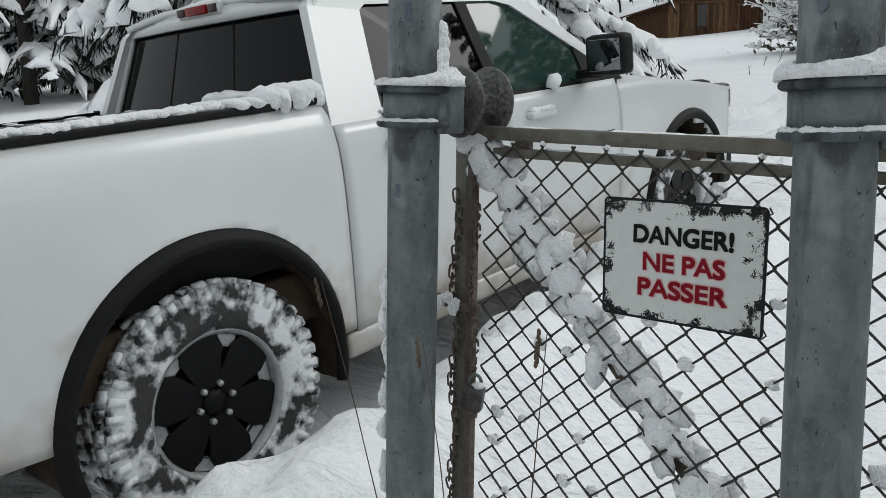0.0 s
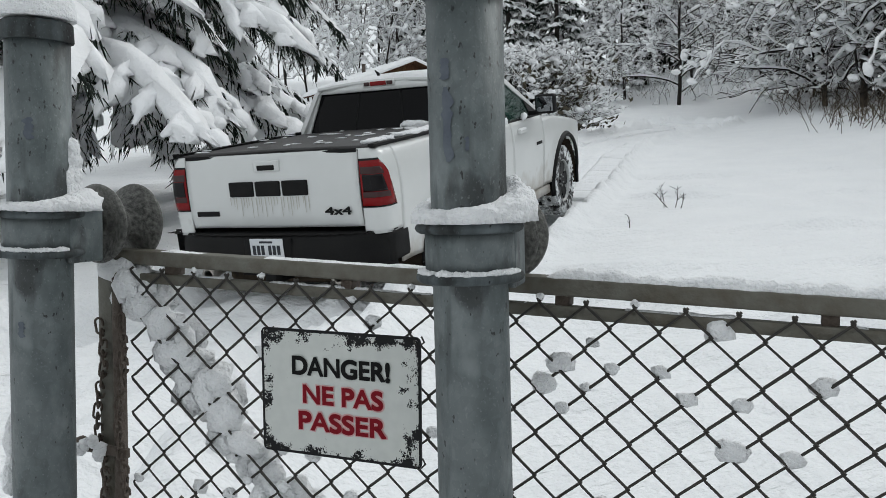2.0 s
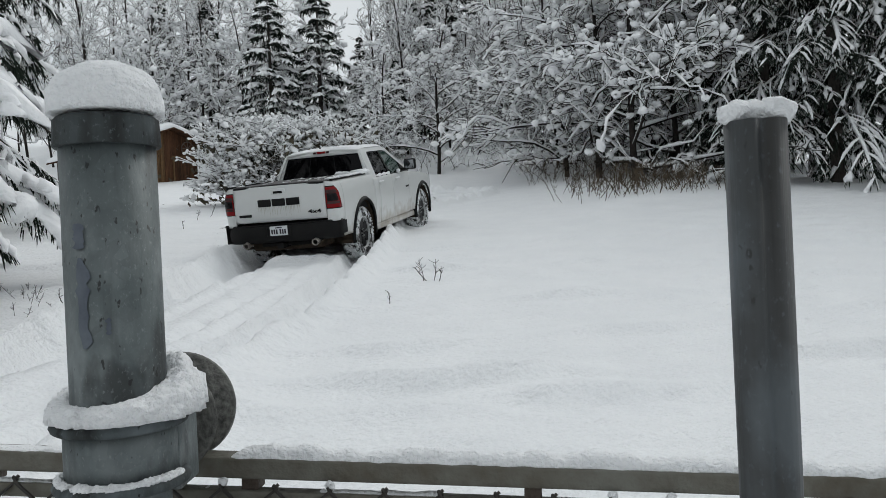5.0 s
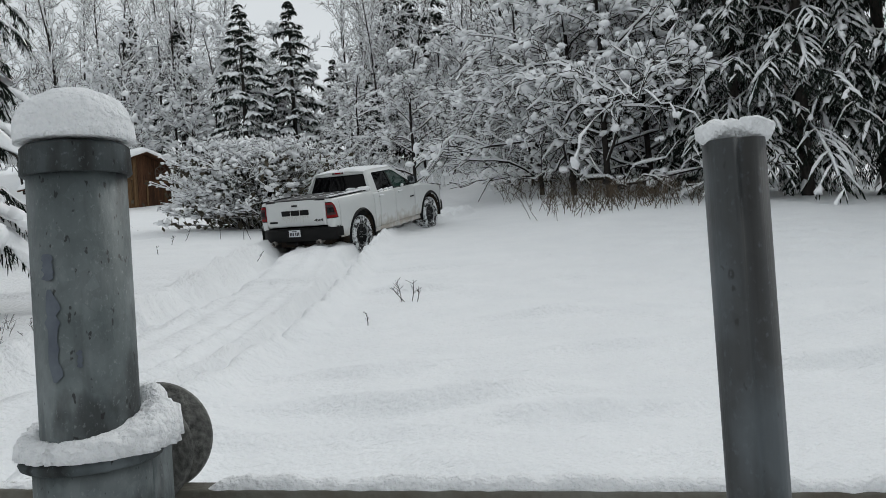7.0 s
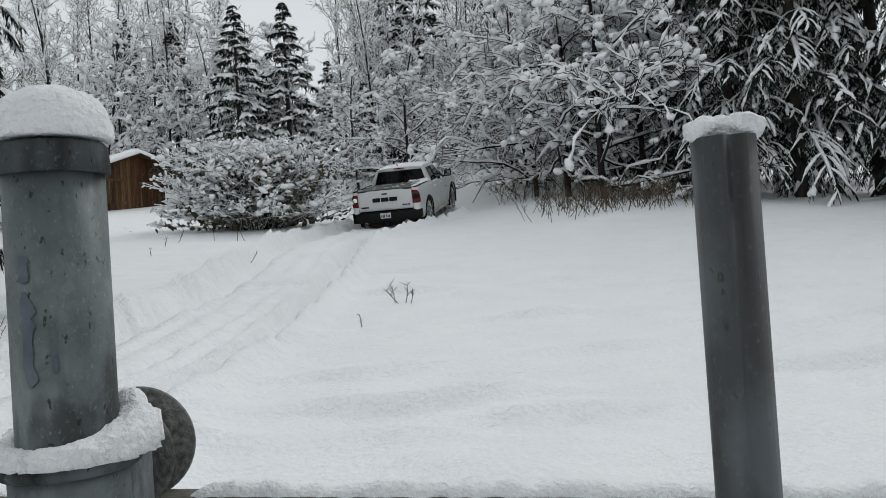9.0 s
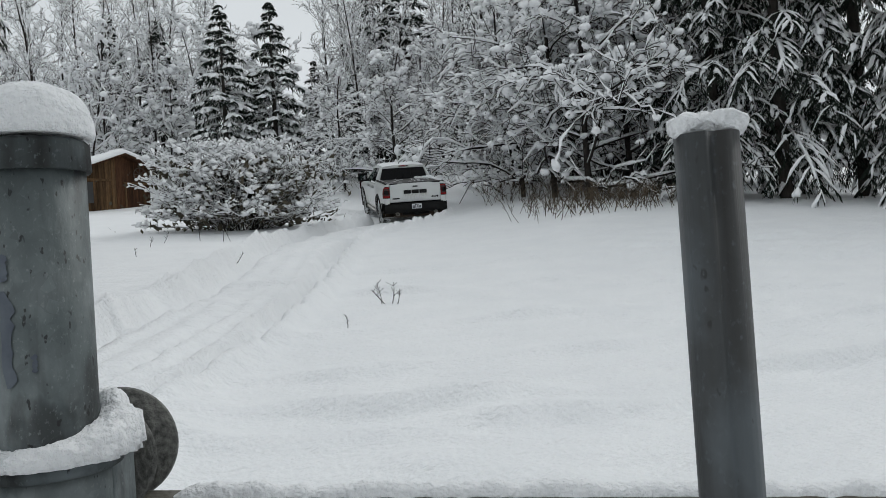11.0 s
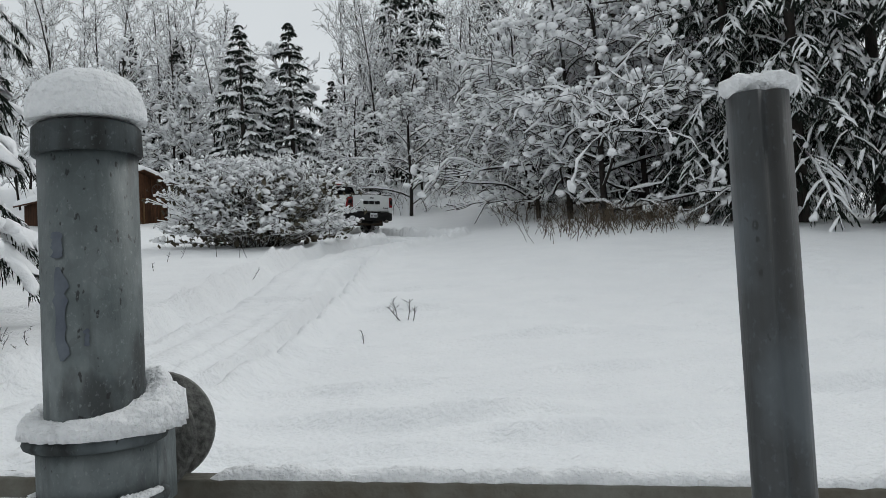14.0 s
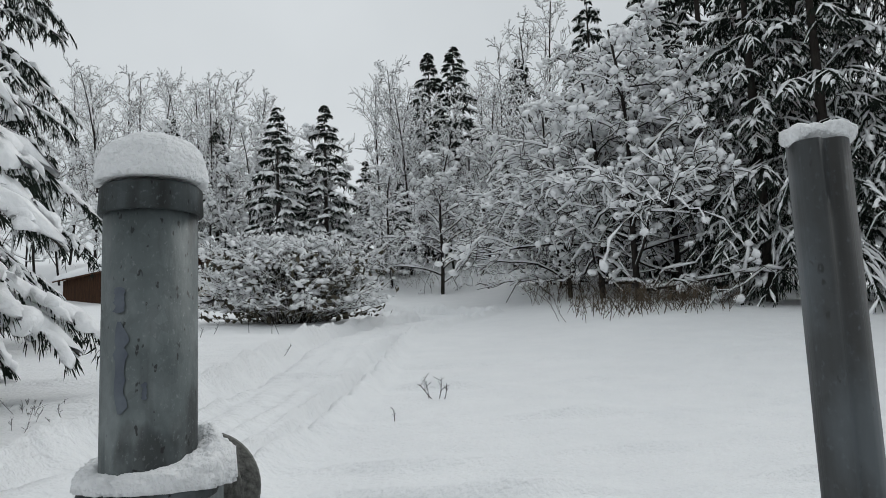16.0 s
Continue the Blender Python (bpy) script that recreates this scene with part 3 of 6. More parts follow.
bm = bmesh.new()
box(bm, -SIGN_W, SIGN_W, -0.0015, 0.0015, -SIGN_H, SIGN_H)
corners = [e for e in bm.edges if abs(e.verts[0].co.x - e.verts[1].co.x) < 1e-6 and abs(e.verts[0].co.z - e.verts[1].co.z) < 1e-6]
bmesh.ops.bevel(bm, geom=corners, offset=0.010, segments=5, affect="EDGES", profile=0.5)
part("plate", bm, sign_material(), sign, "worn white enamel plate with a black edge", smooth=False)
INK, RED_INK, PALE_EDGE = plain("black_enamel", (0.006, 0.006, 0.006), 0.7, Specular_IOR_Level=0.15), plain("red_enamel", (0.19, 0.005, 0.012), 0.7, Specular_IOR_Level=0.15), plain("pale_red_edge", (0.62, 0.36, 0.36), 0.6)


def lettering(words, x, z, height, wide, mat, parent, y=-0.0035, bold=0.002, name="lettering"):
    """Words as flat raised letters, centred on x, with their foot at z."""
    cu = bpy.data.curves.new("lettering", "FONT")
    cu.body, cu.align_x, cu.size, cu.extrude, cu.offset = words, "CENTER", 1.0, 0.0, 0.0
    ob = new("lettering", cu)
    me = bpy.data.meshes.new_from_object(ob.evaluated_get(bpy.context.evaluated_depsgraph_get()))
    bpy.data.objects.remove(ob)
    pts = np.array([v.co for v in me.vertices])
    lo, hi = pts.min(0), pts.max(0)
    for v in me.vertices:
        v.co = ((v.co.x - (lo[0] + hi[0]) / 2) / (hi[0] - lo[0]) * wide, 0, (v.co.y - 0.0) / 0.73 * height)
    bm = bmesh.new()
    bm.from_mesh(me)
    bmesh.ops.remove_doubles(bm, verts=bm.verts, dist=1e-5)
    if bold:
        rim = [v for v in bm.verts if v.is_boundary]
        moves = {}
        for v in rim:
            d = Vector((0, 0, 0))
            for e in v.link_edges:
                if e.is_boundary and e.link_faces:
                    f = e.link_faces[0]
                    a, c = e.verts
                    t = (c.co - a.co).normalized()
                    nrm = Vector((t.z, 0, -t.x))
                    if nrm.dot((a.co + c.co) / 2 - f.calc_center_median()) < 0:
                        nrm = -nrm
                    d += nrm
            moves[v] = d.normalized() * bold if d.length > 1e-6 else d
        for v, d in moves.items():
            v.co += d
    for v in bm.verts:
        v.co += Vector((x, y, z))
    ob = part(name, bm, mat, parent, smooth=False)
    bpy.data.meshes.remove(me)
    return ob


for words, x, z, wide, mat, pale in (("DANGER!", 0.004, 0.034, 0.196, INK, False), ("NE PAS", 0.008, -0.018, 0.160, RED_INK, True), ("PASSER", 0.006, -0.068, 0.176, RED_INK, True)):
    if pale:
        lettering(words, x, z, 0.034, wide, PALE_EDGE, sign, -0.0022, 0.0048, "letter_edge")
    lettering(words, x, z, 0.034, wide, mat, sign, -0.0032, 0.0021)
for x, z in ((-0.152, 0.108), (0.152, 0.108), (-0.15, -0.108), (0.152, -0.110)):
    bm = bmesh.new()
    tube(bm, [(x, -0.004, z + 0.004), (x, -0.006, z), (x + 0.004, 0.004, z - 0.008), (x + 0.008, 0.02, z - 0.004), (x + 0.002, 0.02, z + 0.006)], 0.0018, 5)
    part("tie_wire", bm, WIRE, sign)

# ---- the small pipe post beside the camera's way ----
pipe = thing("pipe_post", pose(0.7370, 0.4255, 0), "slim weathered steel pipe post, open-seamed, capped with snow", "post")
bm = bmesh.new()
prof = []
for k in range(40):
    a = radians(-140) + 2 * math.pi * k / 40
    dent = 0.0045 * math.exp(-((k - 1) / 1.6) ** 2) + 0.0018 * math.exp(-((k - 12) / 2.0) ** 2)
    prof.append((math.cos(a) * (0.0184 - dent), math.sin(a) * (0.0184 - dent)))
rings = [[bm.verts.new((x, y, z)) for x, y in prof] for z in (-0.3, 0.6, 1.2, 1.852)]
for a, b in zip(rings, rings[1:]):
    for k in range(40):
        bm.faces.new((a[k], a[(k + 1) % 40], b[(k + 1) % 40], b[k]))
bm.faces.new(rings[-1])
part("pipe", bm, PIPE, pipe)
bm = bmesh.new()
for k, (x, y, s) in enumerate(((-0.0075, 0.0075, 1.0), (0.009, -0.008, 1.05), (0.0, 0.0, 0.9))):
    lump(bm, (x, y, 1.857), (0.0115 * s, 0.0115 * s, 0.0085 * s), 0.2, 3, k)
part("snow_cap", bm, SNOW_CRUST, pipe, "small heap of snow")


# ---- the truck: x to its right, y ahead, z up, the origin on the ground under the rear axle ----
def paint_material():
    m = material("white_paint", (0.64, 0.655, 0.65), 0.28, second=(0.60, 0.615, 0.605), grain=6, blotch=1.2, mix=1.4, bump=0.02, bump_scale=3)
    n, l = m.node_tree.nodes, m.node_tree.links
    b = n["Principled BSDF"]
    b.inputs["Coat Weight"].default_value, b.inputs["Coat Roughness"].default_value = 0.35, 0.12
    clean = b.inputs["Base Color"].links[0].from_socket
    at, split = n.new("ShaderNodeTexCoord"), n.new("ShaderNodeSeparateXYZ")
    l.new(at.outputs["Object"], split.inputs[0])
    splash = n.new("ShaderNodeTexNoise")
    splash.inputs["Scale"].default_value, splash.inputs["Detail"].default_value = 5.0, 8.0
    l.new(at.outputs["Object"], splash.inputs["Vector"])
    low = n.new("ShaderNodeMapRange")
    low.inputs["From Min"].default_value, low.inputs["From Max"].default_value = 0.98, 0.50
    low.inputs["To Min"].default_value, low.inputs["To Max"].default_value = -0.10, 0.42
    l.new(split.outputs[2], low.inputs[0])
    add, cut = n.new("ShaderNodeMath"), n.new("ShaderNodeMapRange")
    add.operation = "ADD"
    l.new(splash.outputs["Fac"], add.inputs[0])
    l.new(low.outputs[0], add.inputs[1])
    cut.inputs["From Min"].default_value, cut.inputs["From Max"].default_value, cut.inputs["To Max"].default_value = 0.62, 1.0, 0.75
    l.new(add.outputs[0], cut.inputs[0])
    mud = n.new("ShaderNodeMix")
    mud.data_type = "RGBA"
    mud.inputs[7].default_value = (0.30, 0.25, 0.19, 1)
    l.new(cut.outputs[0], mud.inputs[0])
    l.new(clean, mud.inputs[6])
    l.new(mud.outputs[2], b.inputs["Base Color"])
    return m


def tyre_material():
    m = material("snowy_tyre", (0.022, 0.022, 0.023), 0.8, second=(0.035, 0.034, 0.033), grain=60, blotch=9, bump=0.3)
    n, l = m.node_tree.nodes, m.node_tree.links
    b = n["Principled BSDF"]
    rubber = b.inputs["Base Color"].links[0].from_socket
    at, pack, cut, mix = n.new("ShaderNodeTexCoord"), n.new("ShaderNodeTexNoise"), n.new("ShaderNodeMapRange"), n.new("ShaderNodeMix")
    pack.inputs["Scale"].default_value, pack.inputs["Detail"].default_value = 11.0, 8.0
    l.new(at.outputs["Object"], pack.inputs["Vector"])
    # snow packs into the lugs and shoulder more than on the flank
    split, flank, span, lean = n.new("ShaderNodeSeparateXYZ"), n.new("ShaderNodeCombineXYZ"), n.new("ShaderNodeVectorMath"), n.new("ShaderNodeMapRange")
    l.new(at.outputs["Object"], split.inputs[0])
    l.new(split.outputs[1], flank.inputs[1])
    l.new(split.outputs[2], flank.inputs[2])
    span.operation = "LENGTH"
    l.new(flank.outputs[0], span.inputs[0])
    lean.inputs["From Min"].default_value, lean.inputs["From Max"].default_value = 0.30, 0.40
    lean.inputs["To Min"].default_value, lean.inputs["To Max"].default_value = -0.05, 0.05
    l.new(span.outputs["Value"], lean.inputs[0])
    more = n.new("ShaderNodeMath")
    more.operation = "ADD"
    l.new(pack.outputs["Fac"], more.inputs[0])
    l.new(lean.outputs[0], more.inputs[1])
    cut.inputs["From Min"].default_value, cut.inputs["From Max"].default_value = 0.43, 0.55
    l.new(more.outputs[0], cut.inputs[0])
    mix.data_type = "RGBA"
    mix.inputs[7].default_value = (0.72, 0.74, 0.75, 1)
    l.new(cut.outputs[0], mix.inputs[0])
    l.new(rubber, mix.inputs[6])
    l.new(mix.outputs[2], b.inputs["Base Color"])
    return m


PAINT, TYRE = paint_material(), tyre_material()
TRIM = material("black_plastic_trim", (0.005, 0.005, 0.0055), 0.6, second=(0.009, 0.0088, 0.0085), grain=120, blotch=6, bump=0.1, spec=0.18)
UNDER = material("muddy_underbody", (0.018, 0.016, 0.014), 0.95, second=(0.075, 0.055, 0.038), spec=0.1, grain=18, blotch=5, mix=1.2)
RIM_BLACK = plain("black_rim", (0.006, 0.006, 0.0065), 0.4, Specular_IOR_Level=0.15)
RIM_PALE = material("dull_alloy", (0.42, 0.43, 0.43), 0.45, 0.5, grain=30, blotch=8)
COVER = material("black_vinyl_cover", (0.035, 0.034, 0.034), 0.6, second=(0.055, 0.053, 0.052), grain=90, blotch=4, bump=0.15)
TINTED = plain("tinted_glass", (0.0025, 0.0025, 0.003), 0.02, Specular_IOR_Level=0.12)
GREEN_GLASS = plain("green_tinted_glass", (0.02, 0.045, 0.036), 0.03, Specular_IOR_Level=0.6)
LAMP_RED = plain("red_lens", (0.16, 0.004, 0.006), 0.2, Specular_IOR_Level=0.2, Emission_Color=(1.0, 0.03, 0.02, 1), Emission_Strength=0.02)
LAMP_CLEAR = plain("clear_lens", (0.05, 0.025, 0.025), 0.2, Specular_IOR_Level=0.25)
LAMP_BLACK = plain("smoked_lens", (0.006, 0.005, 0.006), 0.15, Specular_IOR_Level=0.2)
CHROME = plain("grey_exhaust_tip", (0.35, 0.33, 0.30), 0.35, 0.8)
PLATE_WHITE, PLATE_INK = plain("plate_white", (0.62, 0.64, 0.66), 0.5), plain("plate_ink", (0.012, 0.014, 0.022), 0.5)
MIRROR = plain("mirror_glass", (0.22, 0.23, 0.24), 0.02, 1.0)

truck = thing("pickup_truck", Matrix(), "white four-door pickup truck, muddy low down and dusted with snow", "truck")
Z_KNOTS, X_KNOTS = (0.45, 0.60, 0.80, 0.98, 1.14, 1.26, 1.34, 1.39, 1.42), (0.945, 0.965, 0.985, 0.995, 0.998, 0.990, 0.968, 0.945, 0.915)
WHEEL_Z, WHEEL_R, BASE = 0.45, 0.44, 3.67
ARCH_R = 0.57


def side_x(z):
    return float(np.interp(z, Z_KNOTS, X_KNOTS))


def sheet(bm, fn, us, vs, keep=None, depth=0.0):
    """A curved sheet fn(u, v), left out where keep says so."""
    grid = [[bm.verts.new(fn(u, v)) for v in vs] for u in us]
    for i in range(len(us) - 1):
        for j in range(len(vs) - 1):
            if keep is None or keep(us[i], us[i + 1], vs[j], vs[j + 1]):
                bm.faces.new((grid[i][j], grid[i + 1][j], grid[i + 1][j + 1], grid[i][j + 1]))
    bmesh.ops.delete(bm, geom=[v for v in bm.verts if not v.link_faces], context="VERTS")
    if depth:
        bmesh.ops.recalc_face_normals(bm, faces=bm.faces)
        bmesh.ops.solidify(bm, geom=list(bm.faces), thickness=depth)
    return bm


def lin(a, b, n):
    return list(np.linspace(a, b, n))


def round_arch(s, y, z):
    """Slides points near a wheel arch on to its circle."""
    for yc in (0.0, BASE):
        dy, dz = y - yc, z - WHEEL_Z - 0.03
        d = math.hypot(dy, dz)
        if ARCH_R - 0.045 < d < ARCH_R and d > 0:
            return yc + dy * ARCH_R / d, WHEEL_Z + 0.03 + dz * ARCH_R / d
    return y, z


def arch_free(y, z):
    return all(math.hypot(y - yc, z - WHEEL_Z - 0.03) > ARCH_R - 0.045 for yc in (0.0, BASE))


def body_side(name, s, y0, y1, z0, z1, label="", top=None):
    """A painted side panel with its share of the wheel arches."""
    bm = bmesh.new()
    us, vs = lin(y0, y1, max(3, int((y1 - y0) / 0.04))), lin(z0, z1, max(3, int((z1 - z0) / 0.04)))

    def fn(y, v):
        z = v if top is None else z0 + (v - z0) / (z1 - z0) * (top(y) - z0)
        y2, z2 = round_arch(s, y, z)
        bulge = 0.022 * sum(math.exp(-((math.hypot(y2 - yc, z2 - WHEEL_Z) - ARCH_R) / 0.10) ** 2) for yc in (0.0, BASE))
        return Vector((s * (side_x(z2) + bulge), y2, z2))
    sheet(bm, fn, us, vs, lambda a, b, c, d: all(arch_free(y, z) for y in (a, b) for z in (c, d)), 0.018)
    return part(name, bm, PAINT, truck, label)


def corner_path(k):
    """Plan of the bed's rear corner: from the tailgate's gap round to the side."""
    if k < 0.35:
        return 0.80 + 0.10 * k / 0.35, -1.155
    if k < 0.75:
        a = (k - 0.35) / 0.40 * math.pi / 2
        return 0.90 + 0.10 * math.sin(a), -1.155 + 0.10 * (1 - math.cos(a))
    return 1.0, -1.055 + 0.155 * (k - 0.75) / 0.25


def corner_point(s, k, z, proud=0.0):
    x, y = corner_path(k)
    f = side_x(z) / 1.0
    out = 0.0 if k < 0.35 else min(1.0, (k - 0.35) / 0.4)
    return Vector((s * (x * (f if k > 0.35 else 1 - (1 - f) * k / 0.35) + proud * out), y - proud * (1 - out) + (0.012 * max(0.0, (z - 1.2) / 0.2)), z))


for s in (1, -1):
    body_side("bed_side", s, -0.895, 0.655, 0.52, 1.42)
    bm = bmesh.new()
    sheet(bm, lambda k, z: corner_point(s, k, z), lin(0, 1, 22), lin(0.79, 1.42, 18), None, 0.015)
    part("bed_corner", bm, PAINT, truck)
    body_side("cab_corner", s, 0.668, 0.93, 0.50, 1.335)
    body_side("rear_door", s, 0.938, 1.735, 0.50, 1.335)
    body_side("front_door", s, 1.743, 2.80, 0.50, 1.335)
    body_side("front_fender", s, 2.808, 4.35, 0.52, 1.30, top=lambda y: 1.30 - 0.16 * max(0.0, (y - 3.1) / 1.25) ** 1.5)
    # sill under the doors
    bm = bmesh.new()
    box(bm, s * 0.88, s * 0.965, 0.60, 3.05, 0.40, 0.505, 0.02)
    part("sill", bm, PAINT, truck, "mud-stained sill")
    # flares: a black band round each arch
    for yc in (0.0, BASE):
        bm = bmesh.new()
        a0, a1 = radians(-14), radians(194)

        def flare(a, w):
            r = ARCH_R + 0.004 - 0.050 * (1 - w)
            y, z = yc + r * math.cos(a), WHEEL_Z + 0.03 + r * math.sin(a)
            return Vector((s * (side_x(max(z, 0.5)) + 0.018 + 0.035 * math.sin(math.pi * min(1, 0.15 + 0.7 * w))), y, z))
        sheet(bm, flare, lin(a0, a1, 40), lin(-0.1, 1.3, 9), None, 0.02)
        part("wheel_arch_flare", bm, TRIM, truck, "black plastic wheel-arch flare")
        bm = bmesh.new()
        sheet(bm, lambda a, w: Vector((s * (0.60 + 0.37 * w), yc + (ARCH_R - 0.01) * math.cos(a), WHEEL_Z + 0.03 + (ARCH_R - 0.01) * math.sin(a))), lin(a0, a1, 24), lin(0, 1, 3), None, 0.01)
        part("arch_liner", bm, UNDER, truck, "muddy wheel-arch liner")
    # tail lamp: dark bezel, red lens, two clear bands and a smoked centre
    lamp = [("bezel", LAMP_BLACK, 0.004, 0.985, 1.345, -0.005, 0.0), ("red_lens", LAMP_RED, 0.009, 0.998, 1.330, 0.02, -0.02), ("smoked_lens", LAMP_BLACK, 0.013, 1.105, 1.228, 0.09, -0.16), ("clear_band", LAMP_CLEAR, 0.0125, 1.06, 1.10, 0.07, -0.12), ("clear_band", LAMP_CLEAR, 0.0125, 1.232, 1.285, 0.05, -0.12)]
    holder = None
    for nm, mat, proud, z0, z1, k0, k1 in lamp:
        bm = bmesh.new()

        def lens(k, z):
            w = (z - 0.985) / 0.36
            end = 0.86 - 0.20 * w - 0.10 * max(0.0, w - 0.75) / 0.25
            return corner_point(s, max(0.0, k0) + k * (end + k1 - max(0.0, k0)), z, proud)
        sheet(bm, lens, lin(0, 1, 18), lin(z0, z1, 8), None, 0.004)
        ob = part(nm if holder else "tail_lamp", bm, mat, holder or truck, "" if holder else "wraparound red and smoked tail lamp")
        holder = holder or ob
    # door handles
    for y in (1.02, 2.0):
        bm = bmesh.new()
        box(bm, s * 0.985, s * 1.035, y - 0.11, y + 0.11, 1.205, 1.245, 0.014)
        part("door_handle", bm, PAINT, truck)
    # mirror
    bm = bmesh.new()
    box(bm, s * 0.94, s * 1.10, 2.44, 2.52, 1.36, 1.41, 0.015)
    box(bm, s * 1.04, s * 1.27, 2.38, 2.50, 1.37, 1.58, 0.035)
    mir = part("side_mirror", bm, TRIM, truck, "black folding side mirror")
    bm = bmesh.new()
    box(bm, s * 1.065, s * 1.25, 2.373, 2.381, 1.395, 1.555, 0.003)
    part("mirror_glass", bm, MIRROR, mir)

# badge on the front door
bm = bmesh.new()
box(bm, 0.997, 1.004, 2.52, 2.72, 1.02, 1.055, 0.003)
part("door_badge", bm, TRIM, truck)


# cab above the belt: sides lean in towards the roof
def green_x(z):
    return 0.955 - 0.235 * max(0.0, z - 1.32) / 0.55 - 0.03 * max(0.0, z - 1.78) / 0.1


def side_shape(name, s, outline, mat, inset=0.0, thick=0.03, parent=None, label=""):
    """A flat piece of the cab's side, given by (y, z) corners."""
    bm = bmesh.new()
    f = bm.faces.new([bm.verts.new((s * (green_x(z) - inset), y, z)) for y, z in outline])
    bmesh.ops.recalc_face_normals(bm, faces=[f])
    made = bmesh.ops.extrude_face_region(bm, geom=[f])
    for v in made["geom"]:
        if isinstance(v, bmesh.types.BMVert):
            v.co.x -= s * thick
    bmesh.ops.recalc_face_normals(bm, faces=bm.faces)
    return part(name, bm, mat, parent or truck, label, smooth=False)


for s in (1, -1):
    side_shape("rear_pillar", s, [(0.668, 1.32), (0.955, 1.32), (0.975, 1.42), (1.07, 1.775), (1.12, 1.80), (1.12, 1.868), (0.86, 1.862), (0.80, 1.80)], PAINT, 0, 0.05)
    side_shape("roof_rail", s, [(1.12, 1.80), (2.02, 1.80), (2.14, 1.775), (2.92, 1.32), (3.02, 1.32), (2.26, 1.83), (2.12, 1.875), (1.12, 1.868)], PAINT, 0, 0.05)
    side_shape("belt_strip", s, [(0.95, 1.325), (2.92, 1.325), (2.90, 1.352), (0.955, 1.352)], TRIM, -0.004, 0.03)
    side_shape("window_frame", s, [(1.725, 1.352), (1.80, 1.352), (1.80, 1.80), (1.72, 1.80)], TRIM, 0.002, 0.03)
    side_shape("rear_side_window", s, [(0.955, 1.345), (1.74, 1.345), (1.74, 1.80), (1.10, 1.80), (1.06, 1.775)], TINTED, 0.014, 0.006, label="dark tinted side window")
    side_shape("front_side_window", s, [(1.78, 1.345), (2.88, 1.345), (2.14, 1.775), (2.02, 1.80), (1.78, 1.80)], GREEN_GLASS, 0.014, 0.006, label="green-tinted side window")
    side_shape("window_seal", s, [(2.55, 1.345), (2.90, 1.345), (2.62, 1.52), (2.55, 1.56)], TRIM, 0.004, 0.012)
    # snow lying along the window foot
    bm = bmesh.new()
    for k in range(9):
        y = 1.0 + 0.085 * k
        lump(bm, (s * (green_x(1.36) + 0.006), y, 1.358), (0.022, 0.06, 0.016 + 0.012 * ((k * 7) % 3)), 0.3, 2, k + 3)
    tagged(part("window_snow", bm, SNOW_CRUST, truck), kind="stuff")
# roof
bm = bmesh.new()
sheet(bm, lambda x, y: Vector((x, y, 1.868 + 0.045 * (1 - (x / 0.74) ** 2) - 0.03 * max(0.0, (y - 1.9) / 0.36) ** 2 - 0.02 * max(0.0, (1.0 - y) / 0.2) ** 2)), lin(-0.70, 0.70, 25), lin(0.81, 2.25, 25), None, 0.03)
part("roof", bm, PAINT, truck)
# rear window and its surround
REAR = lambda x, v: Vector((x * (0.905 - 0.185 * v), 0.685 + 0.14 * v - 0.05 * (x * x) * -1 * 0 + 0.05 * x * x, 1.325 + 0.535 * v))
bm = bmesh.new()
sheet(bm, lambda x, v: REAR(x, v), lin(-1, 1, 25), lin(0, 1, 9), lambda a, b, c, d: max(abs(a), abs(b)) > 0.935 or d > 0.88, 0.02)
part("rear_cab_panel", bm, PAINT, truck)
bm = bmesh.new()
sheet(bm, lambda x, v: REAR(x * 0.985, v) + Vector((0, 0.008, 0)), lin(-1, 1, 25), lin(0.0, 0.93, 9), None, 0.006)
part("rear_window", bm, TINTED, truck, "dark tinted rear window")
for x in (-0.30, 0.30):
    bm = bmesh.new()
    sheet(bm, lambda u, v: REAR(u, v) + Vector((0, 0.004, 0)), [x - 0.010, x + 0.010], lin(0.02, 0.86, 6), None, 0.004)
    part("window_bar", bm, TRIM, truck)
bm = bmesh.new()
box(bm, -0.17, 0.17, 0.785, 0.86, 1.832, 1.892, 0.015)
stop = part("high_stop_lamp", bm, PAINT, truck, "high-mounted stop lamp in a white housing")
bm = bmesh.new()
box(bm, -0.085, 0.085, 0.772, 0.80, 1.842, 1.882, 0.006)
part("red_lens", bm, LAMP_RED, stop)
for a, b in ((-0.155, -0.095), (0.095, 0.155)):
    bm = bmesh.new()
    box(bm, a, b, 0.774, 0.80, 1.844, 1.880, 0.006)
    part("clear_lens", bm, LAMP_CLEAR, stop)
bm = bmesh.new()
tube(bm, [(-0.10, 1.02, 1.90), (-0.10, 1.0, 1.95), (-0.10, 0.94, 1.985)], [0.02, 0.016, 0.006], 8)
part("antenna", bm, TRIM, truck, "short black roof antenna")
